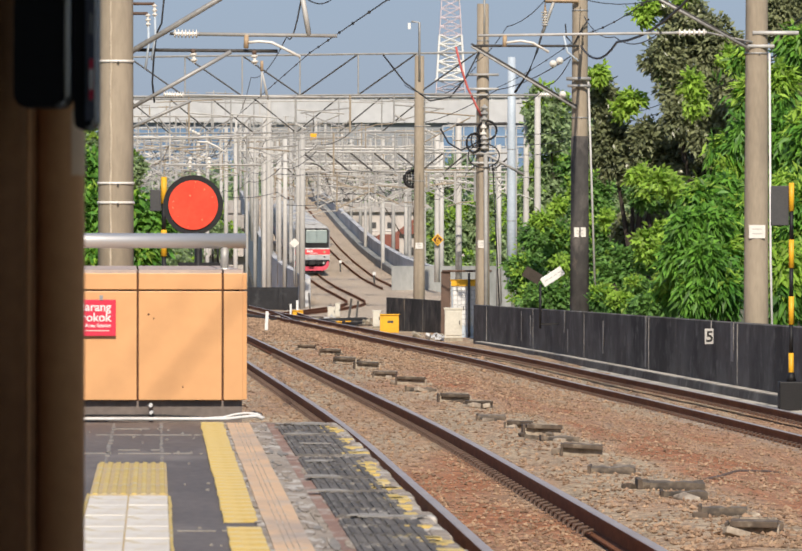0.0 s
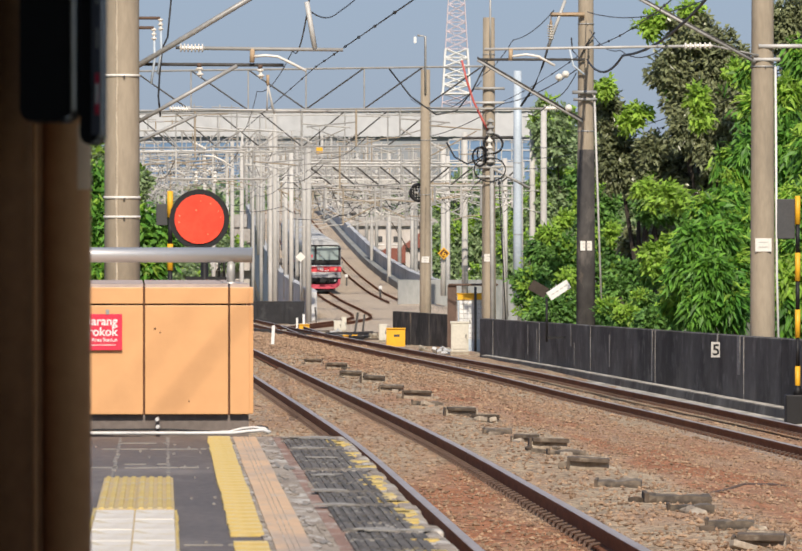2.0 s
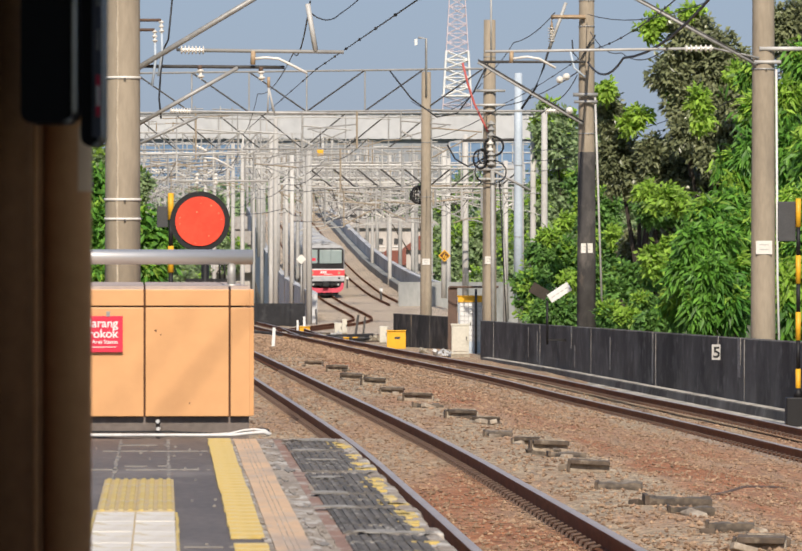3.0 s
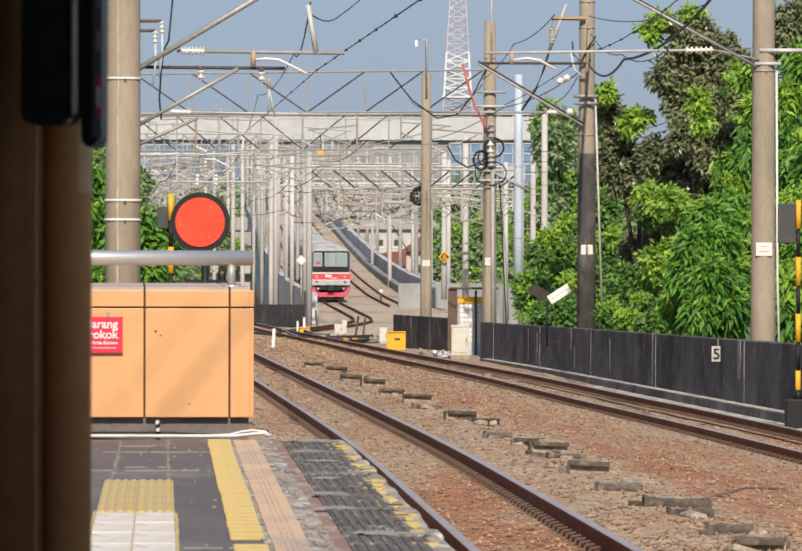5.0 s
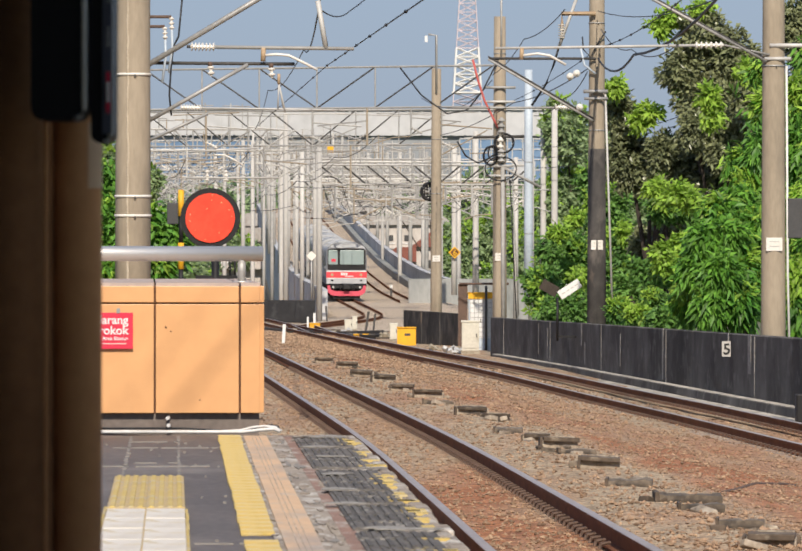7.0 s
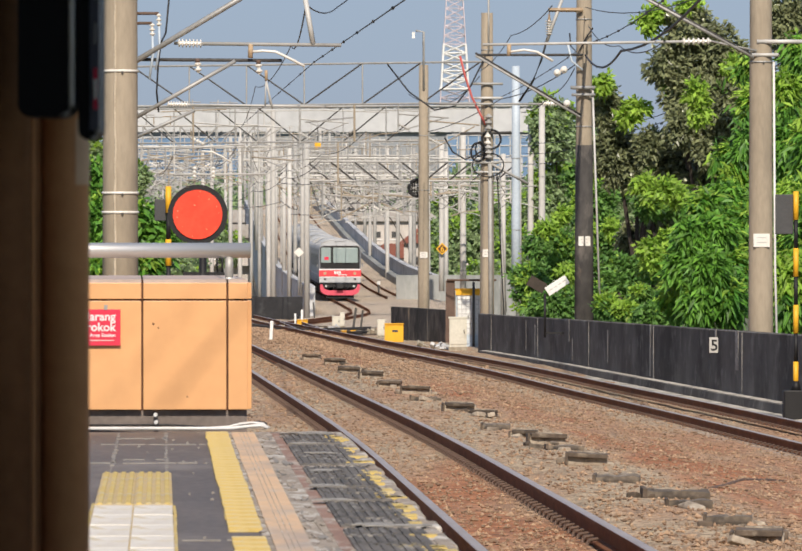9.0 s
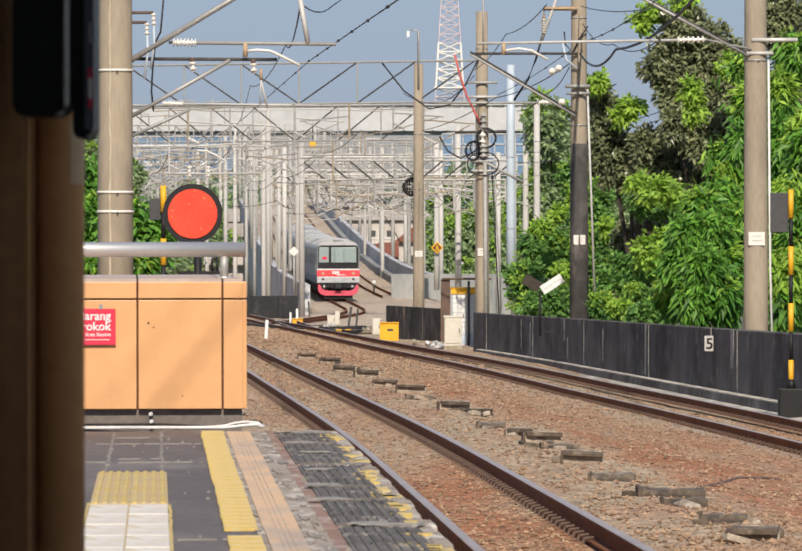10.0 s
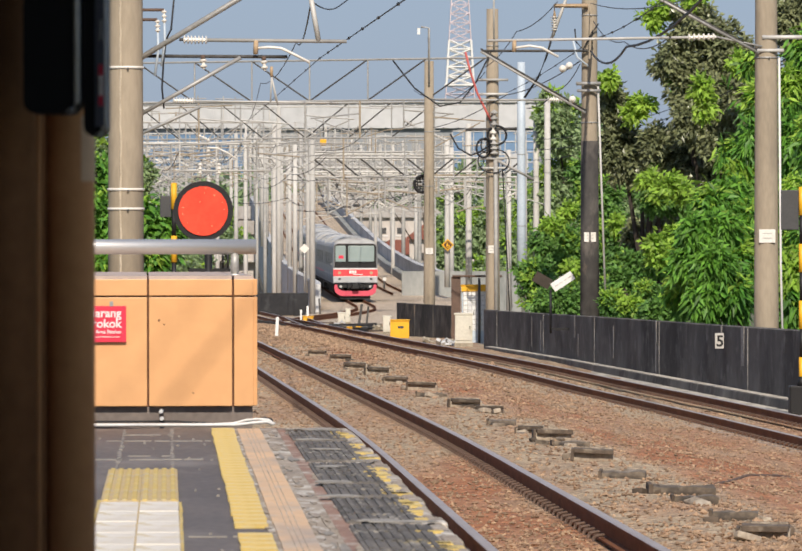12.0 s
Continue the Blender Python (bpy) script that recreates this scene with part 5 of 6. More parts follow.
for k, (x, h) in enumerate(((-6.0, 7.6), (-3.2, 8.0), (0.5, 7.4), (2.4, 8.6))):
    pts = [(main_x(d) + x, d, main_z(d) + h) for d in (225, 262, 305, 350, 392, 436, 480, 530, 585)]
    wire(pts, 0.017, "thin overhead wire along the level lines", 0, 0.3)


# ---- trackside things ----
def red_disc():
    d = 42.0
    root = thing("signal_disc", (-1.65, d, -0.2), "round red signal board with a thick black rim", "signal board")
    z = 2.05 + 0.0070 * d + 0.2
    bm = bmesh.new()
    tube(bm, [(0, 0.03, z), (0, 0, z)], 0.246, 40)
    part("rim", bm, BLACK, root, "black rim")
    bar("face", [(0, -0.001, z), (0, -0.012, z)], 0.203, DISCRED, root, "faded orange-red disc with white specks", n=40)
    rnd = random.Random(3)
    for k in range(11):
        a, q = rnd.uniform(0, 6.28), 0.19 * math.sqrt(rnd.uniform(0.15, 1))
        c = (q * math.cos(a), q * math.sin(a))
        bar("paint_chip", [(c[0], -0.012, z + c[1]), (c[0], -0.0135, z + c[1])], rnd.uniform(0.0022, 0.0055), PALEYELLOW, root, "pale paint chip", n=7)
    bar("post", [(0.04, 0.06, 0.15), (0.04, 0.06, z - 0.1)], 0.032, BLACK, root)
    block("foot", (0.04, 0.06, 0.09), (0.4, 0.4, 0.2), BASEDARK, root)
    block("crossbar", (0.05, 0.06, 2.055), (0.34, 0.05, 0.035), BLACK, root)
    for x in (0.16, 0.20):
        bar("bracket", [(x, 0.06, 2.05), (x, 0.06, 2.22)], 0.008, BLACK, root)


red_disc()


def striped_post(loc, h, panel, label, panel_z, px):
    root = thing("marker_post", loc, label, "marker post", group="striped marker posts")
    n = 7
    for i in range(n):
        z0, z1 = 0.45 + (h - 0.45) * i / n, 0.45 + (h - 0.45) * (i + 1) / n
        bar("post_section", [(0, 0, z0), (0, 0, z1)], 0.045 if i % 2 == 0 else 0.034, SAFETY if i % 2 == 0 else BLACK, root, n=14)
    block("foot", (0, 0, 0.2), (0.42, 0.42, 0.5), BLACK, root, "black concrete foot", 0.02)
    bar("collar", [(0, 0, 0.43), (0, 0, 0.6)], 0.09, BLACK, root, r1=0.05)
    block("panel", (px, 0.05, panel_z), panel, GREYPANEL, root, "dark grey sheet panel", 0.01)


striped_post((6.60, 85, -0.72), 3.75, (0.30, 0.03, 0.66), "yellow and black striped post with a dark grey panel", 3.37, -0.19)
striped_post((-3.42, 76, -0.2), 3.2, (0.17, 0.03, 0.32), "yellow and black striped post with a dark grey panel", 2.85, -0.125)


def number_board():
    y = 101.3
    root = thing("number_board", (wall_x(y) - 0.09, y - 1.3, 0.20), "small white board with a black figure on the parapet", "number board")
    block("board", (0, -0.01, 0), (0.17, 0.02, 0.30), CONC_PALE, root)
    letters("5", 0.30, (0.085, -0.022, -0.105), BLACK, root, "figure", bold=0.006)


number_board()


def tilted_sign():
    d = 140.0
    p = spot(28.6, -17.0, d)
    root = thing("trackside_sign", (p.x, p.y, p.z), "tilted white sign board on a thin dark post", "sign")
    bar("post", [(0, 0, 0), (0, 0, 1.2)], 0.033, BLACK, root)
    block("wall_bracket", (0.26, 0, 0.12), (0.56, 0.05, 0.06), BLACK, root)
    m = Matrix.Translation((0.33, -0.06, 1.42)) @ Matrix.Rotation(radians(-33), 4, "Y")
    block("board", (0, 0, 0), (0.66, 0.05, 0.26), WHITE, root, bevel=0.01, m=m)
    for k in range(4):
        block("illegible_mark", (-0.2 + 0.14 * k, -0.028, 0.0), (0.10, 0.004, 0.028), GALV_PALE, root, m=m)
    m2 = Matrix.Translation((-0.22, 0.1, 1.45)) @ Matrix.Rotation(radians(30), 4, "Y")
    block("back_board", (0, 0, 0), (0.5, 0.05, 0.30), BARK, root, m=m2)


tilted_sign()


def diamond(loc, s, face, label, ring=None):
    root = thing("diamond_sign", loc, label, "sign")
    m = Matrix.Rotation(radians(45), 4, "Y")
    block("board", (0, 0, 0), (s, 0.03, s), face, root, m=m, bevel=0.01)
    if ring:
        block("inner_field", (0, -0.018, 0), (s * 0.74, 0.01, s * 0.74), ring, root, m=m)
        letters("6", s * 0.92, (s * 0.25, -0.06, -s * 0.32), SAFETY, root, "figure", bold=0.004)
    if ring:
        block("bracket", (0, 0.14, 0), (0.3, 0.26, 0.08), GALV, root)
    else:
        bar("post", [(0, 0.08, -2.6), (0, 0.08, 0.2)], 0.05, GALV_PALE, root)


p = spot(8.5, 0.3, 339.55)
diamond((p.x, p.y, p.z), 0.58, SAFETY, "yellow diamond speed sign with a brown field", JOINT)
p = spot(-19.5, -0.4, 309)
diamond((p.x, p.y, p.z), 0.44, PORC, "plain white diamond board on a post")


def cabinet(loc, size, material, label, roof=None, name="trackside_cabinet", doors=1):
    root = thing(name, loc, label, "cabinet", group="trackside cabinets")
    w, dd, h = size
    block("body", (0, 0, h / 2), (w, dd, h), material, root, bevel=0.015)
    for k in range(doors):
        ww = w / doors
        dr = block("door", (-w / 2 + ww * (k + 0.5), -dd / 2 - 0.012, h * 0.52), (ww * 0.86, 0.024, h * 0.84), material, root, bevel=0.006)
        block("handle", (-w / 2 + ww * (k + 0.85), -dd / 2 - 0.035, h * 0.55), (0.03, 0.03, 0.14), DARKSTEEL, dr)
    block("roof", (0, 0, h + 0.03), (w * 1.1, dd * 1.1, 0.07), roof or material, root, bevel=0.01)
    block("plinth", (0, 0, -0.12), (w * 1.08, dd * 1.08, 0.26), LEDGE, root)
    return root


def stand(bearing, d, dz=0.0):
    x = bearing * d / 1000
    return (x, d, max(yard_height(x, d), -3) + dz)


cabinet(stand(11.6, 176, 0.12), (0.60, 0.45, 0.98), BEIGE, "beige steel trackside cabinet with a pitched lid")
tall = cabinet((2.60, 186, -1.55), (1.02, 0.7, 2.15), BLUEGREY, "tall pale cabinet with gridded white panels and a yellow top", SAFETY, doors=2)
for k in range(7):
    block("grid_bar", (-0.46 + 0.153 * k, -0.385, 1.3), (0.014, 0.012, 1.6), GALV, tall)
for k in range(9):
    block("grid_bar", (0, -0.388, 0.6 + 0.175 * k), (0.96, 0.012, 0.012), GALV, tall)
block("white_panel", (0, -0.372, 1.32), (0.94, 0.012, 1.55), WHITE, tall, "white sheet panel")
block("yellow_band", (0, -0.39, 2.06), (1.06, 0.05, 0.17), SAFETY, tall, "yellow band")
bar("dark_post", [(0.12, -0.44, 0.1), (0.12, -0.44, 2.45)], 0.045, DARKSTEEL, tall)
block("side_board", (-0.72, 0.1, 1.35), (0.34, 0.08, 2.3), CLIP, tall, "dark brown side board")
bar("top_bar", [(-0.85, 0.0, 2.52), (0.95, 0.0, 2.52)], 0.04, CLIP, tall)
cabinet(stand(-3.4, 215, 0.1), (0.32, 0.3, 0.62), BEIGE, "small beige trackside box")
cabinet(stand(-12.2, 258, 0.1), (0.40, 0.4, 0.46), BEIGE, "small dirty white trackside box")
cabinet(stand(-11.0, 256, 0.1), (0.24, 0.3, 0.62), BEIGE, "small dirty white trackside box")


def yellow_box(bearing, d, w, h, label):
    root = thing("yellow_box", stand(bearing, d), label, "equipment box", group="yellow equipment boxes")
    block("body", (0, 0, h / 2), (w, 0.5, h), SAFETY, root, bevel=0.02)
    block("lid", (0, -0.02, h + 0.015), (w * 1.04, 0.55, 0.04), SAFETY, root)
    block("worn_patch", (0.04, -0.255, h * 0.62), (w * 0.3, 0.006, h * 0.13), GREYPANEL, root)


yellow_box(-0.9, 200, 0.74, 0.70, "bright yellow trackside equipment box")
yellow_box(-18.8, 262, 0.54, 0.33, "low yellow trackside equipment box")
yellow_box(-8.9, 228, 0.25, 0.16, "small yellow point motor cover")
yellow_box(-10.7, 226, 0.25, 0.16, "small yellow point motor cover")


def stump(bearing, d, h, w, material, label, lean=0.0):
    root = thing("marker_stake", stand(bearing, d), label, "stake", group="trackside stakes")
    m = Matrix.Rotation(radians(lean), 4, "Y")
    block("stake", (0, 0, h / 2), (w, w, h), material, root, m=m, bevel=0.01)
    block("stake_foot", (0, 0, 0.03), (w * 1.8, w * 1.8, 0.1), LEDGE, root)


stump(-25.0, 160, 0.66, 0.10, WHITE, "white concrete marker stake in the ballast", 3)
stump(-8.9, 250, 1.05, 0.12, DARKSTEEL, "dark leaning steel stake", 8)
stump(-7.4, 250, 0.95, 0.10, DARKSTEEL, "dark leaning steel stake", 6)
stump(-20.2, 264, 0.62, 0.10, WHITE, "short white post beside the points", 0)
stump(-18.9, 266, 0.85, 0.12, WHITE, "short white post beside the points", 0)
stump(-16.4, 290, 1.1, 0.10, DARKSTEEL, "dark leaning steel stake", -4)
stump(-1.4, 222, 0.9, 0.08, DARKSTEEL, "thin dark steel stake", 3)
for b, d in ((-10.5, 410), (-3.9, 368)):
    x = b * d / 1000
    root = thing("marker_stake", (x, d, ramp_z(d) - 0.1), "small stake with a white cap beside the climbing line", "stake", group="trackside stakes")
    block("stake", (0, 0, 0.35), (0.14, 0.14, 0.7), DARKSTEEL, root)
    block("cap", (0, 0, 0.8), (0.22, 0.2, 0.24), WHITE, root)


def small_yellow_lamp():
    p = spot(-15.8, 20.4, 290)
    root = thing("line_marker", (p.x, p.y, p.z), "small yellow marker hung from a portal beam", "marker")
    block("board", (0, 0, 0), (0.36, 0.08, 0.36), SAFETY, root, bevel=0.03)
    bar("hanger", [(0, 0.05, 0.15), (0, 0.05, 1.2)], 0.03, DARKSTEEL, root)


small_yellow_lamp()


def rubble(bearing, d, label, seed):
    rnd = random.Random(seed)
    bm = bmesh.new()
    for k in range(9):
        m = Matrix.Translation((rnd.uniform(-0.6, 0.6), rnd.uniform(-1, 1), rnd.uniform(0.02, 0.16))) @ Euler((rnd.random(), rnd.random(), rnd.random() * 3)).to_matrix().to_4x4()
        box(bm, (0, 0, 0), (rnd.uniform(0.10, 0.30), rnd.uniform(0.1, 0.2), rnd.uniform(0.05, 0.13)), m, 0.01)
    ob = part("rubble_heap", bm, LEDGE if seed % 2 else GREYWALL)
    ob.location = stand(bearing, d)
    tagged(ob, label, "rubble", kind="stuff")


rubble(7.2, 182, "grey concrete rubble at the foot of the wall", 1)
rubble(9.0, 178, "grey concrete rubble at the foot of the wall", 2)
rubble(-4.6, 226, "dark rubble beside the points", 3)
rubble(-14.0, 256, "grey rubble beside the points", 4)


def on_bed(bearing, rise):
    """The place on the ballast that lies at a bearing and a rise from the station."""
    d = 60.0
    for _ in range(40):
        d = 0.5 * d + 0.5 * (yard_height(bearing * d / 1000, d) - EYE[2]) * 1000 / rise
    return Vector((bearing * d / 1000, d, yard_height(bearing * d / 1000, d)))


def old_sleepers():
    """Broken concrete blocks half sunk in the stone between the lines: bearing, rise of the foot, width, face height in thousandths, lean."""
    rnd = random.Random(11)
    for b, v, w, h, lean in ((24.6, -36.6, 6.0, 1.0, 3), (28.8, -38.2, 7.4, 2.0, 6), (32.4, -39.0, 7.4, 0.9, 2), (36.8, -42.0, 8.2, 2.0, 9), (42.8, -45.4, 9.0, 1.5, -2),
                             (54.2, -48.7, 13.2, 2.0, 3), (56.9, -50.4, 9.2, 1.6, 0), (64.6, -53.8, 9.4, 2.0, 1), (70.4, -57.2, 10.4, 1.9, 2),
                             (-17.0, -21.3, 3.4, 0.8, 8), (-12.4, -22.3, 4.4, 1.0, 5), (-9.6, -23.9, 4.6, 1.0, 7), (-5.4, -25.0, 5.0, 1.2, 6), (-1.8, -26.7, 4.6, 1.0, 6),
                             (3.4, -28.1, 6.0, 1.3, 5), (4.8, -29.5, 5.2, 1.0, 4), (11.8, -31.5, 6.6, 1.4, 4), (16.4, -32.6, 5.6, 1.0, 3), (19.0, -34.9, 5.6, 1.0, 2)):
        p = on_bed(b, v)
        d = p.y / 1000
        ww, hh = w * d, h * d
        bm = bmesh.new()
        nx = 7
        # a weathered bar with a nibbled top edge over a paler broken footing
        rows = []
        capped = rnd.random() < 0.7
        for i in range(nx + 1):
            x = -ww / 2 + ww * i / nx
            e = rnd.uniform(-0.012, 0.012)
            rows.append([bm.verts.new(q) for q in ((x, -0.11 + e, -0.12), (x, -0.13 + e, hh * 0.3), (x, -0.12 + e, hh * 0.8 + rnd.uniform(-0.012, 0.008)),
                                                   (x, 0.13, hh * 0.8 + rnd.uniform(-0.012, 0.012)), (x, 0.15, -0.12))])
        for q, r in zip(rows, rows[1:]):
            for j in range(5):
                bm.faces.new((q[j], q[(j + 1) % 5], r[(j + 1) % 5], r[j]))
        bm.faces.new(rows[0][::-1]), bm.faces.new(rows[-1])
        ob = part("concrete_block", bm, OLDFOOT if capped else OLDBLOCK)
        # left end in the darker colour, painting the shade on that side
        block("end_stub", (-ww * 0.48, -0.05, hh * 0.5), (ww * 0.07, 0.28, hh * 1.2), DARKBLOCK, ob, "left end darkened in colour for shade", 0.006)
        if capped:
            k = max(0.045, hh * 0.42)
            block("cap_slab", (ww * rnd.uniform(0.0, 0.06), -0.03, hh * 0.8 + k * 0.3), (ww * rnd.uniform(0.84, 0.98), 0.32, k), DARKBLOCK, ob, "dark stained slab", 0.008)
            block("chalk_edge", (0.04, 0.10, hh * 0.8 + k * 0.8 + 0.004), (ww * 0.7, 0.06, 0.012), OLDFOOT, ob, "pale worn edge")
        ob.location = p + Vector((0, 0.12, 0.005))
        ob.rotation_euler = (rnd.uniform(-0.05, 0.05), radians(lean * 0.35), rnd.uniform(-0.10, 0.06))
        for _ in range(5 if d > 0.07 else 3):
            q = rnd.uniform(0.04, 0.13)
            bit = block("fragment", (0, 0, 0), (q * rnd.uniform(1, 2.2), q, q * 0.6), rnd.choice((DARKBLOCK, OLDFOOT, OLDBLOCK)), ob, bevel=q * 0.12)
            bit.location, bit.rotation_euler = (rnd.uniform(-0.62, 0.62) * ww, rnd.uniform(-0.5, 0.9), rnd.uniform(-0.02, 0.03)), (rnd.uniform(-0.3, 0.3), rnd.uniform(-0.3, 0.3), rnd.uniform(0, 3))
        tagged(ob, "broken weathered concrete block half sunk in the ballast", "concrete block", "concrete blocks between the lines")


old_sleepers()
# half-sunk dark bar draws the shadow line of a ridge in the stone
RIDGE = thing("ground_cable", (0, 0, 0), "thin dark bar standing in for a ridge's shadow on the ballast", "cable")
pts = [spot(b, 0, d) for b, d in ((79, 56), (73, 54), (67, 52.2), (63.5, 50.3), (61.8, 48.6), (60.8, 47.4))]
pts = [(p.x, p.y, yard_height(p.x, p.y) + 0.012) for p in pts]
bar("cable", [(x, y, z - 0.016) for x, y, z in pts], 0.020, CLIP, RIDGE)


# points where the lines join
def points():
    root = thing("switch_rails", (0, 0, 0), "rust-brown switch rails where the lines join", "switch rails")
    for s in (-0.55, 0.55):
        v, f, mi = sweep([Vector((ramp_x(265) + s - (265 - y) * 0.0 + (main_x(225) - ramp_x(265) - 0.0) * (265 - y) / 40, y, main_z(y) + 0.02)) for y in np.arange(225, 266, 2.0)],
                         RAIL, None, RAIL_TOP)
        ob = mesh_of("switch_rail", v, f, (RUST, HEAD), root)
        ob.data.polygons.foreach_set("material_index", mi)


points()


def crossing():
    """Dark crossover rails with timber bearers between the lines."""
    root = thing("rail_crossing", (0, 0, 0), "dark greasy crossover rails on timber bearers between the lines", "rail crossing")
    for b0, d0, b1, d1 in ((-30, 262, -13.5, 240), (-29, 254, -12, 236), (-22, 238, -6.0, 226), (-25, 244, -7.0, 222), (-14, 240, -5.5, 248), (-13, 234, -4.5, 243)):
        n = 8
        pts = []
        for i in range(n + 1):
            d = d0 + (d1 - d0) * i / n
            x = (b0 + (b1 - b0) * i / n) * d / 1000
            pts.append(Vector((x, d, max(yard_height(x, d), main_z(d) - 0.2) + 0.10)))
        v, f, _ = sweep(pts, RAIL, None, RAIL_DULL)
        mesh_of("crossing_rail", v, f, DARKSTEEL, root)
    rnd = random.Random(21)
    for k in range(16):
        d = 224 + 2.3 * k
        b = -8.5 - 0.9 * k + rnd.uniform(-1.5, 1.5)
        x = b * d / 1000
        block("bearer", (x, d, yard_height(x, d) - 0.01), (rnd.uniform(2.2, 3.2), 0.26, 0.14), OLDTIMBER, root, m=None)
    for b, d in ((-22.5, 250), (-15.5, 239), (-11.5, 233), (-8.0, 229)):
        x = b * d / 1000
        block("point_rod_box", (x, d, yard_height(x, d) + 0.08), (0.42, 0.5, 0.16), LEDGE, root, bevel=0.03)


crossing()


# ---- the train ----
def rounded(w, h0, h1, r, n=5):
    out = [(-w, h0), (w, h0)]
    out += [(w - r + r * math.cos(a * 1.5708 / n), h1 - r + r * math.sin(a * 1.5708 / n)) for a in range(n + 1)]
    out += [(-w + r - r * math.sin(a * 1.5708 / n), h1 - r + r * math.cos(a * 1.5708 / n)) for a in range(n + 1)]
    return out


def train_car(front):
    """A stainless commuter car, 20 m long; local y runs back from its front, z from the rail."""
    root = thing("train_car", (0, 0, 0), "stainless commuter car with a red band and red skirt" if front else "stainless commuter car behind the leading one",
                 "train", group="cars of the train")
    L = 19.6
    bm = bmesh.new()
    slab(bm, rounded(1.4, 1.05, 3.52, 0.22), 0.06, L)
    part("body", bm, TRAINGREY, root, "bare stainless body")
    bm = bmesh.new()
    slab(bm, [(-1.36, 3.40)] + [(-1.36 * math.cos(a * 3.1416 / 14), 3.42 + 0.50 * math.sin(a * 3.1416 / 14)) for a in range(15)] + [(1.36, 3.40)], 0.10, L - 0.05)
    part("roof", bm, TRAINROOF, root, "pale grey rounded roof")
    def arch(w, z, h):
        return [(-w * math.cos(a * 3.1416 / 14), z + h * math.sin(a * 3.1416 / 14)) for a in range(15)]
    for y0, y1 in ((4.6, 8.4), (11.6, 15.4)):
        bm = bmesh.new()
        slab(bm, arch(1.12, 3.62, 0.42), y0, y1)
        part("roof_unit", bm, TRAINROOF, root, "low rounded roof cover")
    for y in (0.9, 3.6, 9.2, 10.8, 16.4, 18.9):
        bm = bmesh.new()
        slab(bm, arch(1.30, 3.55, 0.40), y, y + 0.16)
        part("roof_seam", bm, GALV, root, "dark seam across the roof")
    for s in (-1, 1):
        for y in (3.0, 8.0, 13.0, 18.0):
            block("side_door", (s * 1.402, y, 2.15), (0.02, 1.25, 1.9), TRAINGREY, root)
            block("side_window", (s * 1.415, y, 2.55), (0.012, 0.9, 0.75), DARKGLASS, root)
        for y in (5.5, 10.5, 15.5):
            block("side_window", (s * 1.404, y, 2.55), (0.014, 2.3, 0.85), DARKGLASS, root)
        block("side_band", (s * 1.403, L / 2 + 0.6, 1.62), (0.012, L - 1.4, 0.10), TRAINRED if not front else GALV_PALE, root)
        block("side_sill", (s * 1.36, L / 2, 0.98), (0.08, L - 1, 0.14), UNDER, root)
    for y in (3.2, L - 3.2):
        bg = block("bogie", (0, y, 0.62), (2.1, 2.6, 0.4), UNDER, root)
        for s in (-0.55, 0.55):
            for e in (-1.05, 1.05):
                bar("wheel", [(s - 0.06, y + e, 0.43), (s + 0.06, y + e, 0.43)], 0.43, UNDER, root, n=18)
    for y in (7.5, 12.0):
        block("equipment_box", (0, y, 0.72), (2.5, 2.8, 0.62), UNDER, root, bevel=0.03)
    if not front:
        block("gangway", (0, -0.15, 2.2), (1.1, 0.5, 2.2), UNDER, root)
        return root
    # front face
    bm = bmesh.new()
    slab(bm, rounded(1.39, 2.02, 3.56, 0.26), 0.0, 0.06)
    part("front_mask", bm, BLACK, root, "black window surround")
    frame_bm = bmesh.new()
    pts = rounded(1.36, 1.06, 3.58, 0.28)
    tube(frame_bm, [(x, 0.0, z) for x, z in pts[1:]] + [(-1.36, 0.0, 1.06)], 0.045, 6)
    part("front_frame", frame_bm, TRAINGREY, root, "pale front frame")
    block("windscreen", (0.37, -0.012, 2.94), (1.66, 0.03, 1.02), GLASS, root, "greenish windscreen", 0.05)
    block("windscreen", (-0.94, -0.012, 2.94), (0.66, 0.03, 1.02), GLASS, root, "greenish windscreen", 0.05)
    block("route_plate", (-0.9, -0.03, 2.72), (0.30, 0.01, 0.20), SIGNRED, root, "red destination plate")
    block("wiper", (0.55, -0.035, 2.36), (0.8, 0.02, 0.03), BLACK, root, m=None)
    block("front_panel", (0, -0.005, 1.57), (2.78, 0.08, 0.92), TRAINROOF, root, "stainless lower front")
    block("red_band", (0, -0.055, 1.72), (2.82, 0.03, 0.42), TRAINRED, root, "broad red band", 0.008)
    block("band_edge", (0, -0.05, 1.965), (2.80, 0.02, 0.06), WHITE, root, "thin white edge")
    block("band_edge", (0, -0.05, 1.475), (2.80, 0.02, 0.05), WHITE, root, "thin white edge")
    for x0, w in ((-0.32, 0.14), (-0.16, 0.14), (0.0, 0.12)):
        block("emblem", (x0, -0.074, 1.77), (w, 0.008, 0.18), WHITE, root, "white emblem")
    block("emblem", (0.17, -0.074, 1.62), (0.6, 0.008, 0.05), WHITE, root, "thin white emblem bar")
    for s in (-1, 1):
        bar("tail_lamp", [(s * 1.0, -0.06, 1.72), (s * 1.0, -0.085, 1.72)], 0.10, RUSTARM, root, "small round lamp", n=14)
        block("grab_bar", (s * 1.0, -0.06, 1.33), (0.16, 0.04, 0.10), BLACK, root)
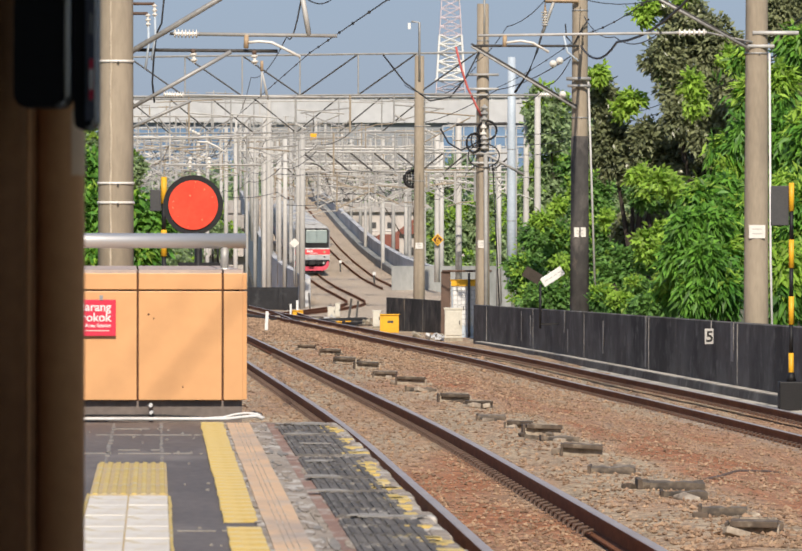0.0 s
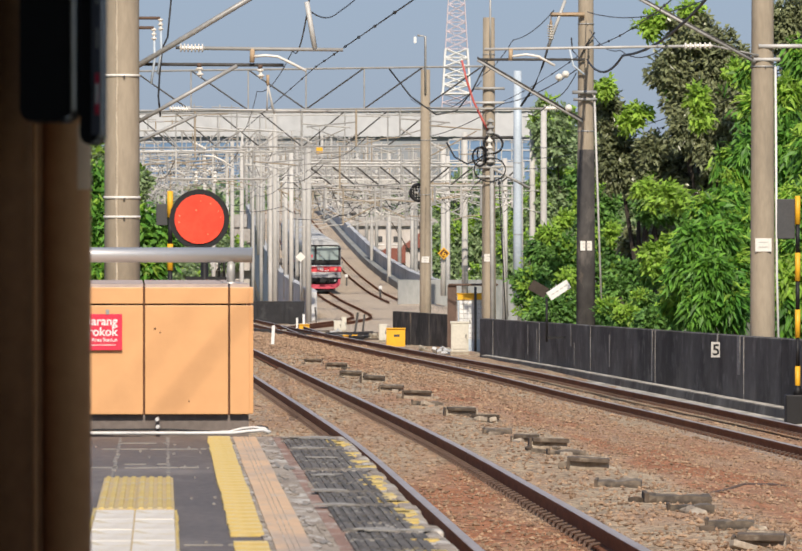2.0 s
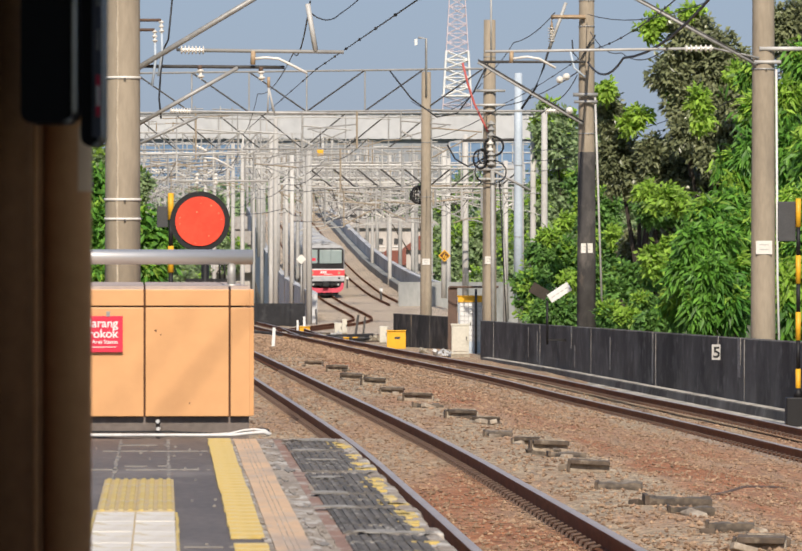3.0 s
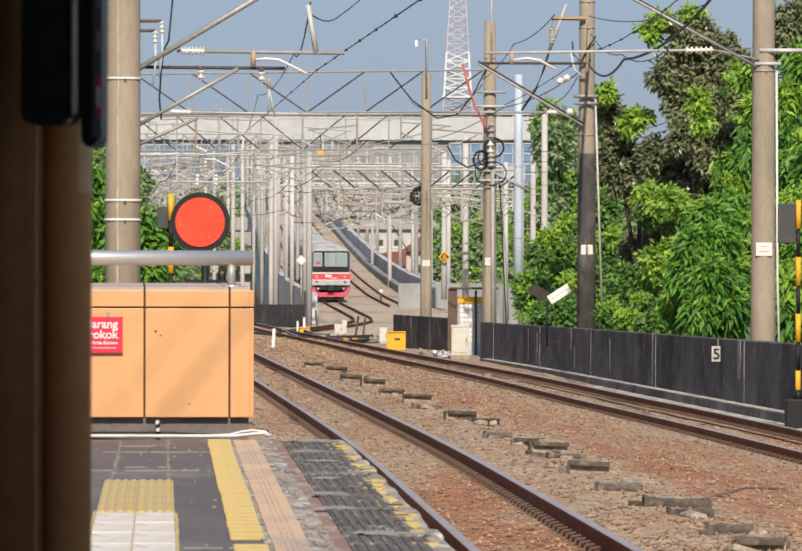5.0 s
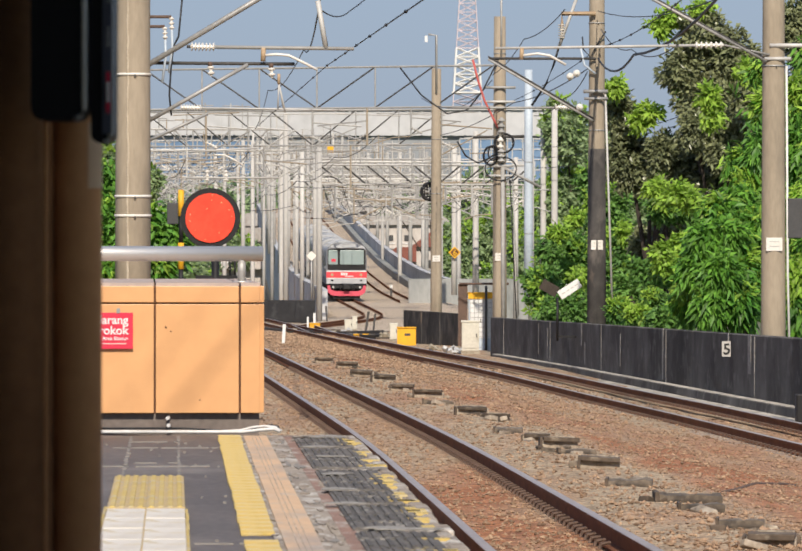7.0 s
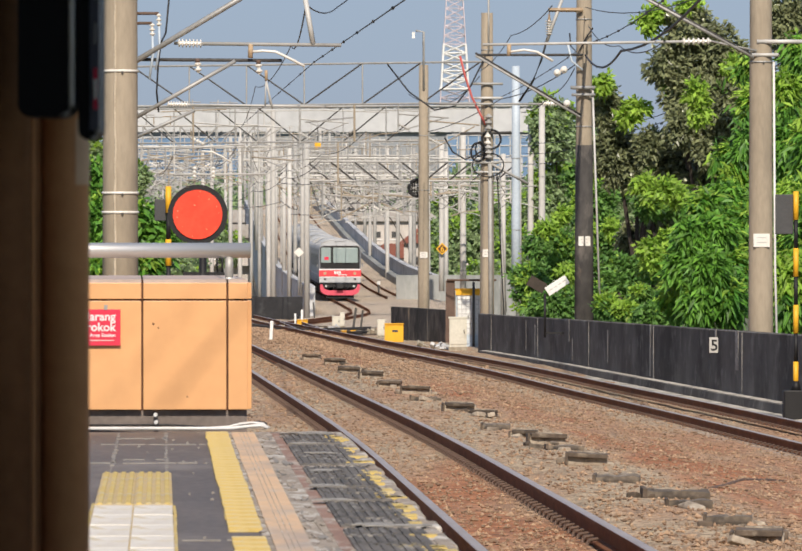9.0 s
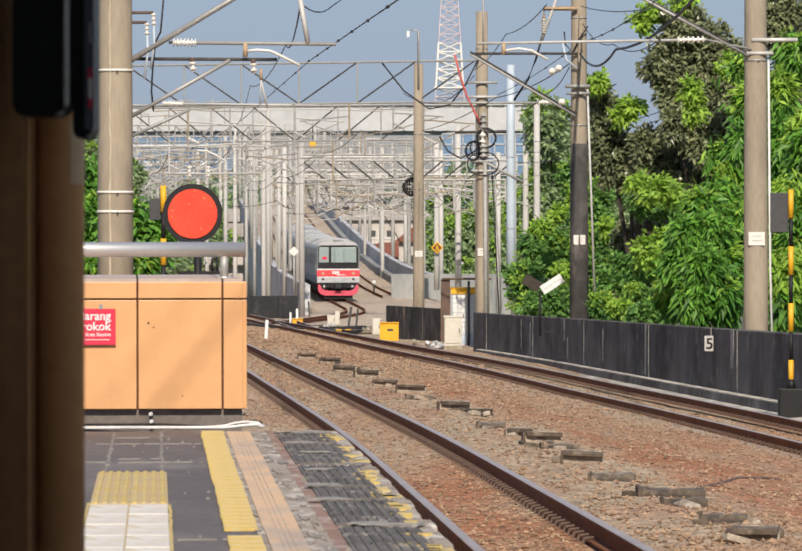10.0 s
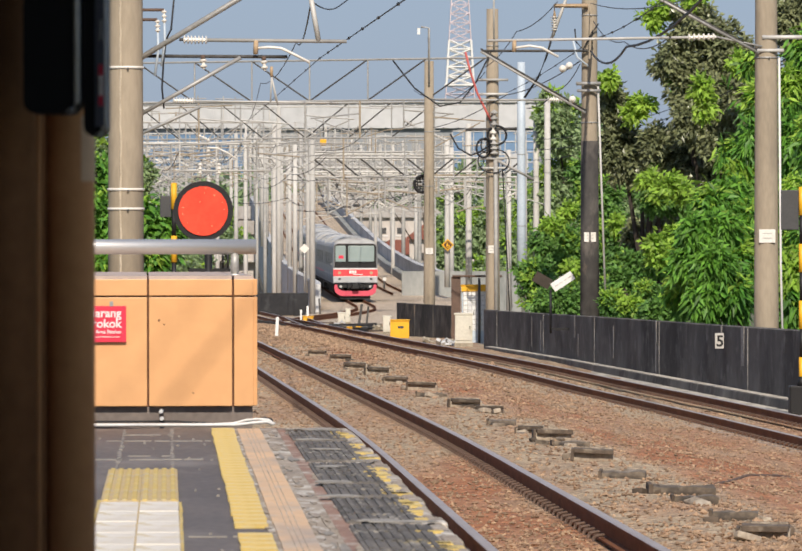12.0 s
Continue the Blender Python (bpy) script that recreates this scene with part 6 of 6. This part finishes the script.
        bar("headlamp", [(s * 0.93, -0.12, 0.86), (s * 0.93, -0.17, 0.86)], 0.08, LAMP, root, "round headlamp", n=14)
        block("lamp_housing", (s * 0.93, 0.0, 0.86), (0.32, 0.24, 0.26), UNDER, root)
        block("mirror", (s * 1.50, 0.02, 2.25), (0.07, 0.08, 0.18), TRAINGREY, root)
    # near-black block put in for the shade below the front panel
    block("under_shade", (0, 0.25, 0.95), (2.5, 0.3, 0.35), UNDER, root)
    block("coupler", (0, -0.25, 0.88), (0.42, 0.6, 0.34), UNDER, root, bevel=0.04)
    for x in (-0.5, 0.5, -0.28, 0.28):
        bar("air_hose", [(x, -0.1, 0.95), (x + 0.05, -0.22, 0.72), (x * 0.7, -0.2, 0.68)], 0.035, BLACK, root)
    bm = bmesh.new()
    sk = [(-1.33, 0.98), (-1.34, 0.70), (-1.27, 0.48), (-1.10, 0.33), (-0.85, 0.25), (0.85, 0.25), (1.10, 0.33), (1.27, 0.48), (1.34, 0.70), (1.33, 0.98), (1.18, 0.98), (1.08, 0.70), (0.80, 0.58), (-0.80, 0.58), (-1.08, 0.70), (-1.18, 0.98)]
    slab(bm, sk, -0.12, -0.05)
    part("skirt", bm, TRAINSKIRT, root, "red skirt")
    block("obstacle_guard", (0, 0.1, 0.16), (1.9, 0.1, 0.22), UNDER, root)
    block("destination_box", (0, 0.35, 3.86), (0.72, 0.5, 0.16), TRAINROOF, root, bevel=0.03)
    return root


CARS = [train_car(i == 0) for i in range(1)]
CARS.append(train_car(False))
for i in range(3):
    CARS.append(copy_thing(CARS[1], Matrix()))


# ---- trees ----
def leaves(centres, outward, rnd, per, length, width, droop, spread):
    """Rosettes of folded pointed leaves: vertices and faces."""
    n = len(centres)
    c = np.repeat(centres, per, 0)
    o = np.repeat(outward, per, 0)
    m = n * per
    d = o * 0.8 + rnd.normal(0, 0.75, (m, 3))
    d[:, 2] -= droop * rnd.uniform(0.3, 1.4, m)
    d /= np.linalg.norm(d, axis=1)[:, None] + 1e-9
    up = rnd.normal(0, 0.5, (m, 3)) + o * 0.8 + np.array([0.3, -0.5, 0.75])
    s = np.cross(d, up)
    s /= np.linalg.norm(s, axis=1)[:, None] + 1e-9
    nrm = np.cross(s, d)
    ln = (length * rnd.uniform(0.6, 1.25, m))[:, None]
    wd = (width * rnd.uniform(0.7, 1.2, m))[:, None]
    root = c + rnd.normal(0, spread, (m, 3))
    mid = root + d * ln * 0.45
    tip = root + d * ln + np.array([0, 0, -1.0]) * ln * 0.25 * droop
    v = np.stack([root, mid + s * wd - nrm * wd * 0.35, tip, mid - s * wd - nrm * wd * 0.35], 1).reshape(-1, 3)
    i = np.arange(m)[:, None] * 4
    f = np.concatenate([i + np.array([0, 1, 2]), i + np.array([0, 2, 3])])
    return v, f


def tree(base, blobs, clusters, per, length, width, droop, material, label, seed, lit_level=0.33, tip_material=LEAF_TIP, shoots=()):
    """A tapered trunk, limbs to each mass of foliage, and a crown of single leaves in rosettes."""
    rnd = np.random.default_rng(seed)
    root = thing("tree", base, label, "tree", group="trees beside the railway")
    o = Vector(base)
    bl = [(Vector(c) - o, Vector(r)) for c, r in blobs]
    fork = Vector((np.mean([c.x for c, _ in bl]) * 0.5, np.mean([c.y for c, _ in bl]) * 0.5, min(c.z - r.z for c, r in bl) * 0.8))
    fork.z = max(fork.z, 1.5)
    bar("trunk", [(0, 0, 0), fork * 0.5 + Vector((0.1, 0, 0)), fork], 0.26, BARK, root, n=10, r1=0.18)
    for c, r in bl:
        mid = (fork + c) / 2 + Vector((0, 0, 0.3))
        bar("limb", [fork, mid, c + Vector((0, 0, r.z * 0.5))], 0.09, BARK, root, n=6, r1=0.03)
    vol = np.array([r.x * r.z for _, r in bl])
    old, tips = [[], [], 0], [[], [], 0]
    for (c, r), share in zip(bl, vol / vol.sum()):
        n = max(int(clusters * share), 10)
        u = rnd.normal(0, 1, (n, 3))
        u /= np.linalg.norm(u, axis=1)[:, None]
        u[:, 1] = np.where(rnd.random(n) < 0.75, -np.abs(u[:, 1]), u[:, 1])
        lump = np.array([0.84 + 0.42 * noise.noise(Vector(p) * 2.3 + Vector((seed, c.x, c.z))) for p in u])
        hole = np.array([noise.noise(Vector(p) * 4.2 + Vector((c.z, seed, c.x))) for p in u])
        lump = np.where(hole < -0.12, lump * 0.58, lump)
        rad = lump * rnd.uniform(0.62, 1.06, n)
        pts = np.array(c) + u * np.array(r) * rad[:, None]
        patch = np.array([noise.noise(Vector(p) * 0.9 + Vector((seed * 3, 0, 7))) for p in pts])
        # upward clusters take the brighter leaf colour, imitating sunlit tops
        lit_top = (u[:, 2] > -0.1) & (patch + 0.35 * u[:, 2] + rnd.normal(0, 0.12, n) > lit_level)
        for pick, store in ((~lit_top, old), (lit_top, tips)):
            if pick.any():
                v, f = leaves(pts[pick], u[pick], rnd, per, length, width, droop, length * 0.35)
                store[0].append(v), store[1].append(f + store[2])
                store[2] += len(v)
    fresh_shoots = [[], [], 0]
    for c, r in shoots:
        n = 34
        u = rnd.normal(0, 1, (n, 3))
        u /= np.linalg.norm(u, axis=1)[:, None]
        pts = np.array(Vector(c) - o) + u * np.array(r) * rnd.uniform(0.3, 1.15, n)[:, None]
        v, f = leaves(pts, u, rnd, per, length * 1.1, width * 1.1, droop, length * 0.35)
        fresh_shoots[0].append(v), fresh_shoots[1].append(f + fresh_shoots[2])
        fresh_shoots[2] += len(v)
    for name, mt, (V, F, k) in (("shoot", LEAF_TIP, fresh_shoots), ("crown", material, old), ("young_leaves", tip_material, tips)):
        if k:
            me = bpy.data.meshes.new(name)
            me.from_pydata(np.concatenate(V).tolist(), [], np.concatenate(F).tolist())
            me.materials.append(mt)
            ob = new(name, me)
            ob.parent = root
    return root


def blob(b, v, d, rx, rz, ry=None):
    """A mass of foliage round a bearing and rise, with radii in the same thousandths."""
    return (spot(b, v, d), (rx * d / 1000, (ry or rx) * d / 1000, rz * d / 1000))


def foot(b, d, z=-7.0):
    return (b * d / 1000, d, z)


tree(foot(73, 118), [blob(b, v, d, rx, rz) for b, v, d, rx, rz in (
        (60, 8.3, 116, 3.0, 2.6), (64, 9.4, 117, 2.8, 3.0), (57.6, 3, 115, 2.6, 3.0), (62, 3, 115, 2.9, 3.0), (66.4, 4.2, 116, 2.6, 3.4), (56, -3.2, 115, 2.4, 2.6),
        (60.8, -3.6, 114, 2.8, 3.0), (65.6, -3.2, 115, 2.7, 3.1), (54.5, -9, 116, 2.4, 2.2), (59, -10, 114, 2.8, 2.5), (64.4, -10, 114, 3.0, 2.7))],
     1900, 9, 0.31, 0.045, 0.95, LEAF_BRIGHT, "mango tree with long drooping bright green leaves", 1, 0.30)
tree(foot(76, 121), [blob(b, v, d, rx, rz) for b, v, d, rx, rz in (
        (66, 13.6, 119, 2.2, 2.8), (64, 18, 120, 1.7, 2.2), (68.4, 20.5, 119, 2.2, 3.4), (70, 28.5, 120, 2.2, 3.6), (71.5, 11, 119, 2.6, 3.6), (75, 30, 120, 2.8, 4.4),
        (76, 20, 119, 2.8, 4.6), (77, 10, 118, 2.6, 4.0), (74, 1, 118, 2.7, 3.8), (72, -9, 118, 2.7, 3.0), (69, 36, 122, 1.6, 2.4), (79, 38, 121, 2.6, 4))],
     1700, 9, 0.31, 0.045, 0.9, LEAF_BRIGHT, "mango tree with long drooping bright green leaves", 25, 0.12)
tree(foot(80, 110), [blob(80, 0, 108, 5, 14), blob(84, 20, 110, 6, 10), blob(76, -8, 107, 4, 8)],
     1300, 9, 0.34, 0.048, 0.9, LEAF_BRIGHT, "mango tree with long drooping bright green leaves", 2, 0.16)
tree(foot(60, 150), [blob(57, 43, 150, 5.5, 4.5), blob(62, 38, 150, 5, 7), blob(53, 36, 150, 4.5, 5.5), blob(57, 30, 150, 6, 6.5), blob(63, 28, 149, 5, 6), blob(55.5, 24, 149, 4, 4.5),
                     blob(62, 20, 149, 5, 6), blob(67, 35, 150, 3.5, 6), blob(67, 23, 149, 4, 7), blob(60, 12, 150, 5, 6), blob(65, 10, 150, 5, 6)],
     3000, 10, 0.21, 0.055, 0.4, LEAF_DARK, "tall dark olive-green tree with light green shoots", 3, 0.75, LEAF_MID,
     [blob(48.6, 44.5, 150, 2.0, 2.0), blob(56.5, 47.6, 150, 2.2, 1.6), blob(51, 46.5, 150, 1.5, 1.2), blob(58.3, 31, 145, 1.7, 2.0), blob(58.8, 27, 145, 1.5, 2.0), blob(65, 36, 146, 1.4, 1.8)])
tree(foot(78, 150), [blob(76, 44, 150, 6, 8), blob(80, 32, 150, 7, 9), blob(84, 46, 151, 6, 7)],
     1300, 10, 0.22, 0.055, 0.4, LEAF_DARK, "tall dark olive-green tree behind the mango trees", 4, 0.55, LEAF_MID)
tree(foot(50, 140), [blob(50, 9.5, 139, 3.6, 2.6), blob(55, 9.2, 139, 3.0, 2.4), blob(56.5, 4.2, 139, 2.6, 3.2), blob(52.0, -0.5, 138, 2.6, 2.4), blob(49.5, -3.4, 137, 2.2, 2.0),
                     blob(44.5, -4, 139, 3.2, 3.2), blob(46, -10.5, 137, 4.2, 3.2), blob(52, -11.5, 136, 4.0, 2.8), blob(41.5, -9, 139, 2.6, 3.4)],
     2600, 10, 0.20, 0.05, 0.5, LEAF_MID, "dense green tree above the parapet", 5, 0.42, LEAF_TIP,
     [blob(48.6, 13.2, 137, 2.2, 1.5), blob(53.2, 12.2, 137, 1.9, 1.4), blob(51.8, 1.8, 134, 1.7, 1.9), blob(49.2, 0.3, 133, 1.8, 1.2), blob(54.5, 10.8, 134, 1.7, 1.2), blob(51.5, 11.6, 134, 1.6, 1.2), blob(52.6, 2.2, 134, 1.5, 1.1), blob(49.5, -2.0, 133, 1.4, 1.0)])
tree(foot(46, 133), [blob(40.5, -11, 133, 2.2, 2.0), blob(44.5, -12, 132, 2.6, 2.0), blob(49, -12.5, 131, 2.6, 2.0), blob(53, -12.5, 131, 2.2, 1.8), blob(42.5, -6.5, 134, 2.0, 2.2), blob(47.5, -8.5, 133, 1.8, 1.6)],
     1100, 9, 0.17, 0.042, 0.4, LEAF_MID, "low sunlit bush behind the parapet", 26, 0.1, LEAF_TIP)
tree(foot(52, 158), [blob(52, 6, 158, 5, 6), blob(56, -4, 158, 5, 7), blob(49, -6, 158, 5, 6), blob(46, 2, 159, 3, 4), blob(58, 10, 159, 4, 6)],
     1500, 10, 0.22, 0.06, 0.5, LEAF_DARK, "shaded dark olive tree behind brighter crowns", 21, 0.9, LEAF_MID)
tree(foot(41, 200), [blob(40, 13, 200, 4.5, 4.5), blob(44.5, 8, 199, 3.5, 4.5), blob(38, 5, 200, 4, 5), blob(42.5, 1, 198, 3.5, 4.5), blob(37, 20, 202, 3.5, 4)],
     2200, 9, 0.26, 0.07, 0.4, LEAF_HAZED, "pale green tree lit behind the dark-footed mast", 22, 0.3, LEAF_MID)
tree(foot(46, 153), [blob(40.5, 27.5, 152, 2.6, 5), blob(42, 19, 152, 4, 6), blob(46.5, 17, 152, 4.2, 5), blob(50, 13, 151, 4.5, 5), blob(54, 15.5, 151, 4, 5), blob(50, 20, 151, 4, 4)],
     2000, 10, 0.21, 0.055, 0.4, LEAF_DARK, "slim dark olive tree with light green upper shoots", 6, 0.75, LEAF_MID,
     [blob(40, 32.6, 151, 1.8, 1.5), blob(46.3, 28.0, 151, 2.2, 2.4), blob(44.6, 26, 151, 1.6, 1.6)])
tree(foot(33, 178), [blob(30, 1, 176, 5, 5), blob(26, -6, 175, 4.5, 5), blob(34, -3, 176, 5, 6), blob(30, -11, 174, 7, 4), blob(38, 8, 178, 5, 7), blob(42, -2, 177, 5, 8), blob(36, 14, 179, 4, 5), blob(40, -10, 174, 6, 5)],
     3200, 10, 0.20, 0.058, 0.4, LEAF_MID, "bushy green tree with yellowish tips over the parapet", 7, 0.36, LEAF_TIP, [blob(32, 7, 173, 1.6, 1.3), blob(29, 4.5, 172, 1.5, 1.2), blob(36.5, 4, 172, 1.6, 1.3), blob(42, 4.5, 173, 1.5, 1.6), blob(33, -4, 170, 1.4, 1.2)])
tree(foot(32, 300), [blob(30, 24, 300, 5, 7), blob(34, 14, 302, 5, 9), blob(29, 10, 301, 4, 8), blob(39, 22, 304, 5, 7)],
     2600, 9, 0.36, 0.11, 0.3, LEAF_HAZED, "distant leafy pale green tree", 8)
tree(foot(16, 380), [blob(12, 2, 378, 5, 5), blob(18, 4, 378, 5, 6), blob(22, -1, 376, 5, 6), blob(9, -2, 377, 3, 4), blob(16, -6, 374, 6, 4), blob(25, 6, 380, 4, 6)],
     2400, 9, 0.42, 0.13, 0.3, LEAF_HAZED, "distant leafy tree beyond the walls", 9)
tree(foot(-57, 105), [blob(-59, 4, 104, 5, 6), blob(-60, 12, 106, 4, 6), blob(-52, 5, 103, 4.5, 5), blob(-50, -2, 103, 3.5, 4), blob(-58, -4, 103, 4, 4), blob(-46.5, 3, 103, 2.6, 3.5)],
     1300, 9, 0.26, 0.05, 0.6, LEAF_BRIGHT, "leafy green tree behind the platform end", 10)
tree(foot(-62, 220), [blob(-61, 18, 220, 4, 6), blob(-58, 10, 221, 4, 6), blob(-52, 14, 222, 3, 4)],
     900, 9, 0.30, 0.09, 0.3, LEAF_HAZED, "hazy tree behind the masts", 11)
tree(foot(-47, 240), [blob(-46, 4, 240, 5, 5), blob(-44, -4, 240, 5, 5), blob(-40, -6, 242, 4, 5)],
     1000, 9, 0.30, 0.09, 0.3, LEAF_HAZED, "hazy tree behind the masts", 12)


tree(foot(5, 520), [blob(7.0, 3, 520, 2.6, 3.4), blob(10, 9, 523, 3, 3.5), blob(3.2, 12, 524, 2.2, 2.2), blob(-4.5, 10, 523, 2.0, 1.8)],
     1000, 8, 0.5, 0.17, 0.3, LEAF_HAZED, "distant leafy tree beyond the climbing line", 23)
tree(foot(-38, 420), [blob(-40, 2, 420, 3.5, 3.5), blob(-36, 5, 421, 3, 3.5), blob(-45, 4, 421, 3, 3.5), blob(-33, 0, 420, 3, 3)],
     1300, 8, 0.45, 0.15, 0.3, LEAF_HAZED, "distant leafy tree beside the level lines", 24)


def far_woods():
    rnd = np.random.default_rng(5)
    V, F, k = [], [], 0
    for i in range(60):
        b = -75 + 150 * i / 59 + rnd.uniform(-1.5, 1.5)
        d = rnd.uniform(760, 880)
        c = np.array(spot(b, rnd.uniform(1, 9), d))
        n = 160
        u = rnd.normal(0, 1, (n, 3))
        u /= np.linalg.norm(u, axis=1)[:, None]
        p = c + u * np.array([4.5, 4.5, 6.5]) * rnd.uniform(0.6, 1.1, (n, 1))
        v, f = leaves(p, u, rnd, 5, 1.1, 0.35, 0.2, 0.5)
        V.append(v), F.append(f + k)
        k += len(v)
    me = bpy.data.meshes.new("far_woods")
    me.from_pydata(np.concatenate(V).tolist(), [], np.concatenate(F).tolist())
    me.materials.append(LEAF_HAZED)
    tagged(new("far_woods", me), "hazy green treetops in the distance", "woods", kind="stuff")


far_woods()


# ---- distance: hall, office fronts, roofs, lattice tower ----
def hall():
    d = 930.0
    a, b = spot(-56, 0, d), spot(29, 0, d)
    root = thing("building", (0, d, -7), "long white-sheeted hall with a blue glazed front beyond the railway", "building", group="distant buildings")
    w, cx = b.x - a.x, (a.x + b.x) / 2
    z0, z1 = 2.05 + 0.0232 * d + 7, 2.05 + 0.0282 * d + 7
    block("upper_wall", (cx, 9, (z0 + z1) / 2), (w, 12, z1 - z0), HALLWHITE, root, "white sheet wall")
    n = 30
    for i in range(n):
        block("sheet_rib", (a.x + w * (i + 0.5) / n, 2.92, (z0 + z1) / 2), (0.35, 0.25, z1 - z0 - 0.3), HALLWHITE, root)
    block("roof_edge", (cx, 9, z1 + 0.12), (w + 1.0, 13, 0.22), HALLGREY, root)
    block("lower_wall", (cx, 8, z0 / 2), (w * 0.98, 8, z0), HALLDIM, root, "grey-blue wall")
    for x0, x1, v0, v1 in ((-53, -31, 13.5, 22.2), (9.5, 26, 14.5, 22.6)):
        xa, xb = x0 * d / 1000, x1 * d / 1000
        za, zb = 2.05 + v0 * d / 1000 + 7, 2.05 + v1 * d / 1000 + 7
        g = block("glazed_front", ((xa + xb) / 2, 3.7, (za + zb) / 2), (xb - xa, 0.5, zb - za), HALLBLUE, root, "blue glazed front")
        for r in range(5):
            block("glazing_bar", ((xa + xb) / 2, 3.4, za + (zb - za) * r / 4), (xb - xa, 0.2, 0.22), HALLWHITE, g)
        for c in range(9):
            block("glazing_bar", (xa + (xb - xa) * c / 8, 3.4, (za + zb) / 2), (0.2, 0.2, zb - za), HALLGREY, g)
    block("white_panel", (22.5 * d / 1000, 3.2, 2.05 + 0.0165 * d + 7), (3.4, 0.4, 3.2), HALLWHITE, root)


hall()


def houses():
    rnd = random.Random(9)
    for b, d, w, h, mt in ((-42, 620, 13, 9.5, HALLGREY), (-33, 600, 11, 10.5, HALLWHITE), (-25, 640, 12, 12.5, HALLGREY), (-16, 720, 14, 15, HALLWHITE), (-50, 600, 9, 8.5, HALLWHITE),
                           (2.5, 560, 9, 8.2, HALLGREY), (7.5, 540, 7, 9.8, HALLWHITE), (-1, 700, 12, 13, HALLGREY)):
        root = thing("house", (b * d / 1000, d, -7), "small rendered house with a red tiled roof beyond the railway", "house", group="distant houses")
        block("wall", (0, 0, h / 2), (w, 8, h), HOUSEWALL, root)
        block("awning", (0, -4.6, h - 3.2), (w * 0.9, 1.3, 0.12), SHEETROOF, root)
        bm = bmesh.new()
        slab(bm, [(-w / 2 - 0.6, h), (w / 2 + 0.6, h), (w / 2 - 1.5, h + 1.6), (-w / 2 + 1.5, h + 1.6)], -4.6, 4.6)
        part("roof", bm, ROOFTILE if int(d) in (540, 560) else SHEETROOF, root)
        for i in range(int(w / 2.4)):
            for z in (h - 1.8, h - 4.8):
                win = block("window", (-w / 2 + 1.4 + 2.4 * i, -4.02, z), (0.9, 0.1, 0.8), GREYPANEL, root)
                block("frame", (-w / 2 + 1.4 + 2.4 * i, -4.06, z - 0.7), (1.4, 0.12, 0.12), WHITE, win)


houses()


def tower():
    d = 1250.0
    root = thing("lattice_tower", spot(10.95, -7.2, d), "red and white lattice mast tower", "tower")
    o = root.location

    def half(v):
        return (2.7 - 0.060 * (v - 31)) * d / 1000
    levels = [-7 + 1.75 * i for i in range(39)]
    for k, (v0, v1) in enumerate(zip(levels, levels[1:])):
        mt = WHITE if 30.5 < v0 < 40.0 else TOWERHAZED
        a, b = half(v0), half(v1)
        z0, z1 = EYE[2] + v0 * d / 1000 - o.z, EYE[2] + v1 * d / 1000 - o.z
        cs0 = [(-a, -a, z0), (a, -a, z0), (a, a, z0), (-a, a, z0)]
        cs1 = [(-b, -b, z1), (b, -b, z1), (b, b, z1), (-b, b, z1)]
        bm = bmesh.new()
        r = 0.24 if mt is WHITE else 0.10
        for i in range(4):
            j = (i + 1) % 4
            tube(bm, [cs0[i], cs1[i]], r * 1.3, 5)
            tube(bm, [cs0[i], cs1[j]], r * 0.7, 4)
            tube(bm, [cs0[j], cs1[i]], r * 0.7, 4)
            tube(bm, [cs0[i], cs0[j]], r * 0.7, 4)
        if k % 5 == 2 and mt is WHITE:
            box(bm, (0, 0, z0), (2.3 * a, 2.3 * a, 0.35))
        part("lattice_bay", bm, mt, root)


tower()


# ---- what moves ----
def motions():
    """The train rolls towards the camera along the climbing line."""
    for i, car in enumerate(CARS):
        rows = []
        for k in range(25):
            t = 0.5 * k
            d = 400.0 - 6.3 * t + 20.1 * i
            a = Vector((ramp_x(d), d, ramp_z(d)))
            b = Vector((ramp_x(d + 19.5), d + 19.5, ramp_z(d + 19.5)))
            u = b - a
            rows.append((t, pose(a.x, a.y, a.z, math.degrees(math.atan2(u.z, math.hypot(u.x, u.y))), 0, math.degrees(math.atan2(-u.x, u.y)))))
        walk(car, rows)


motions()
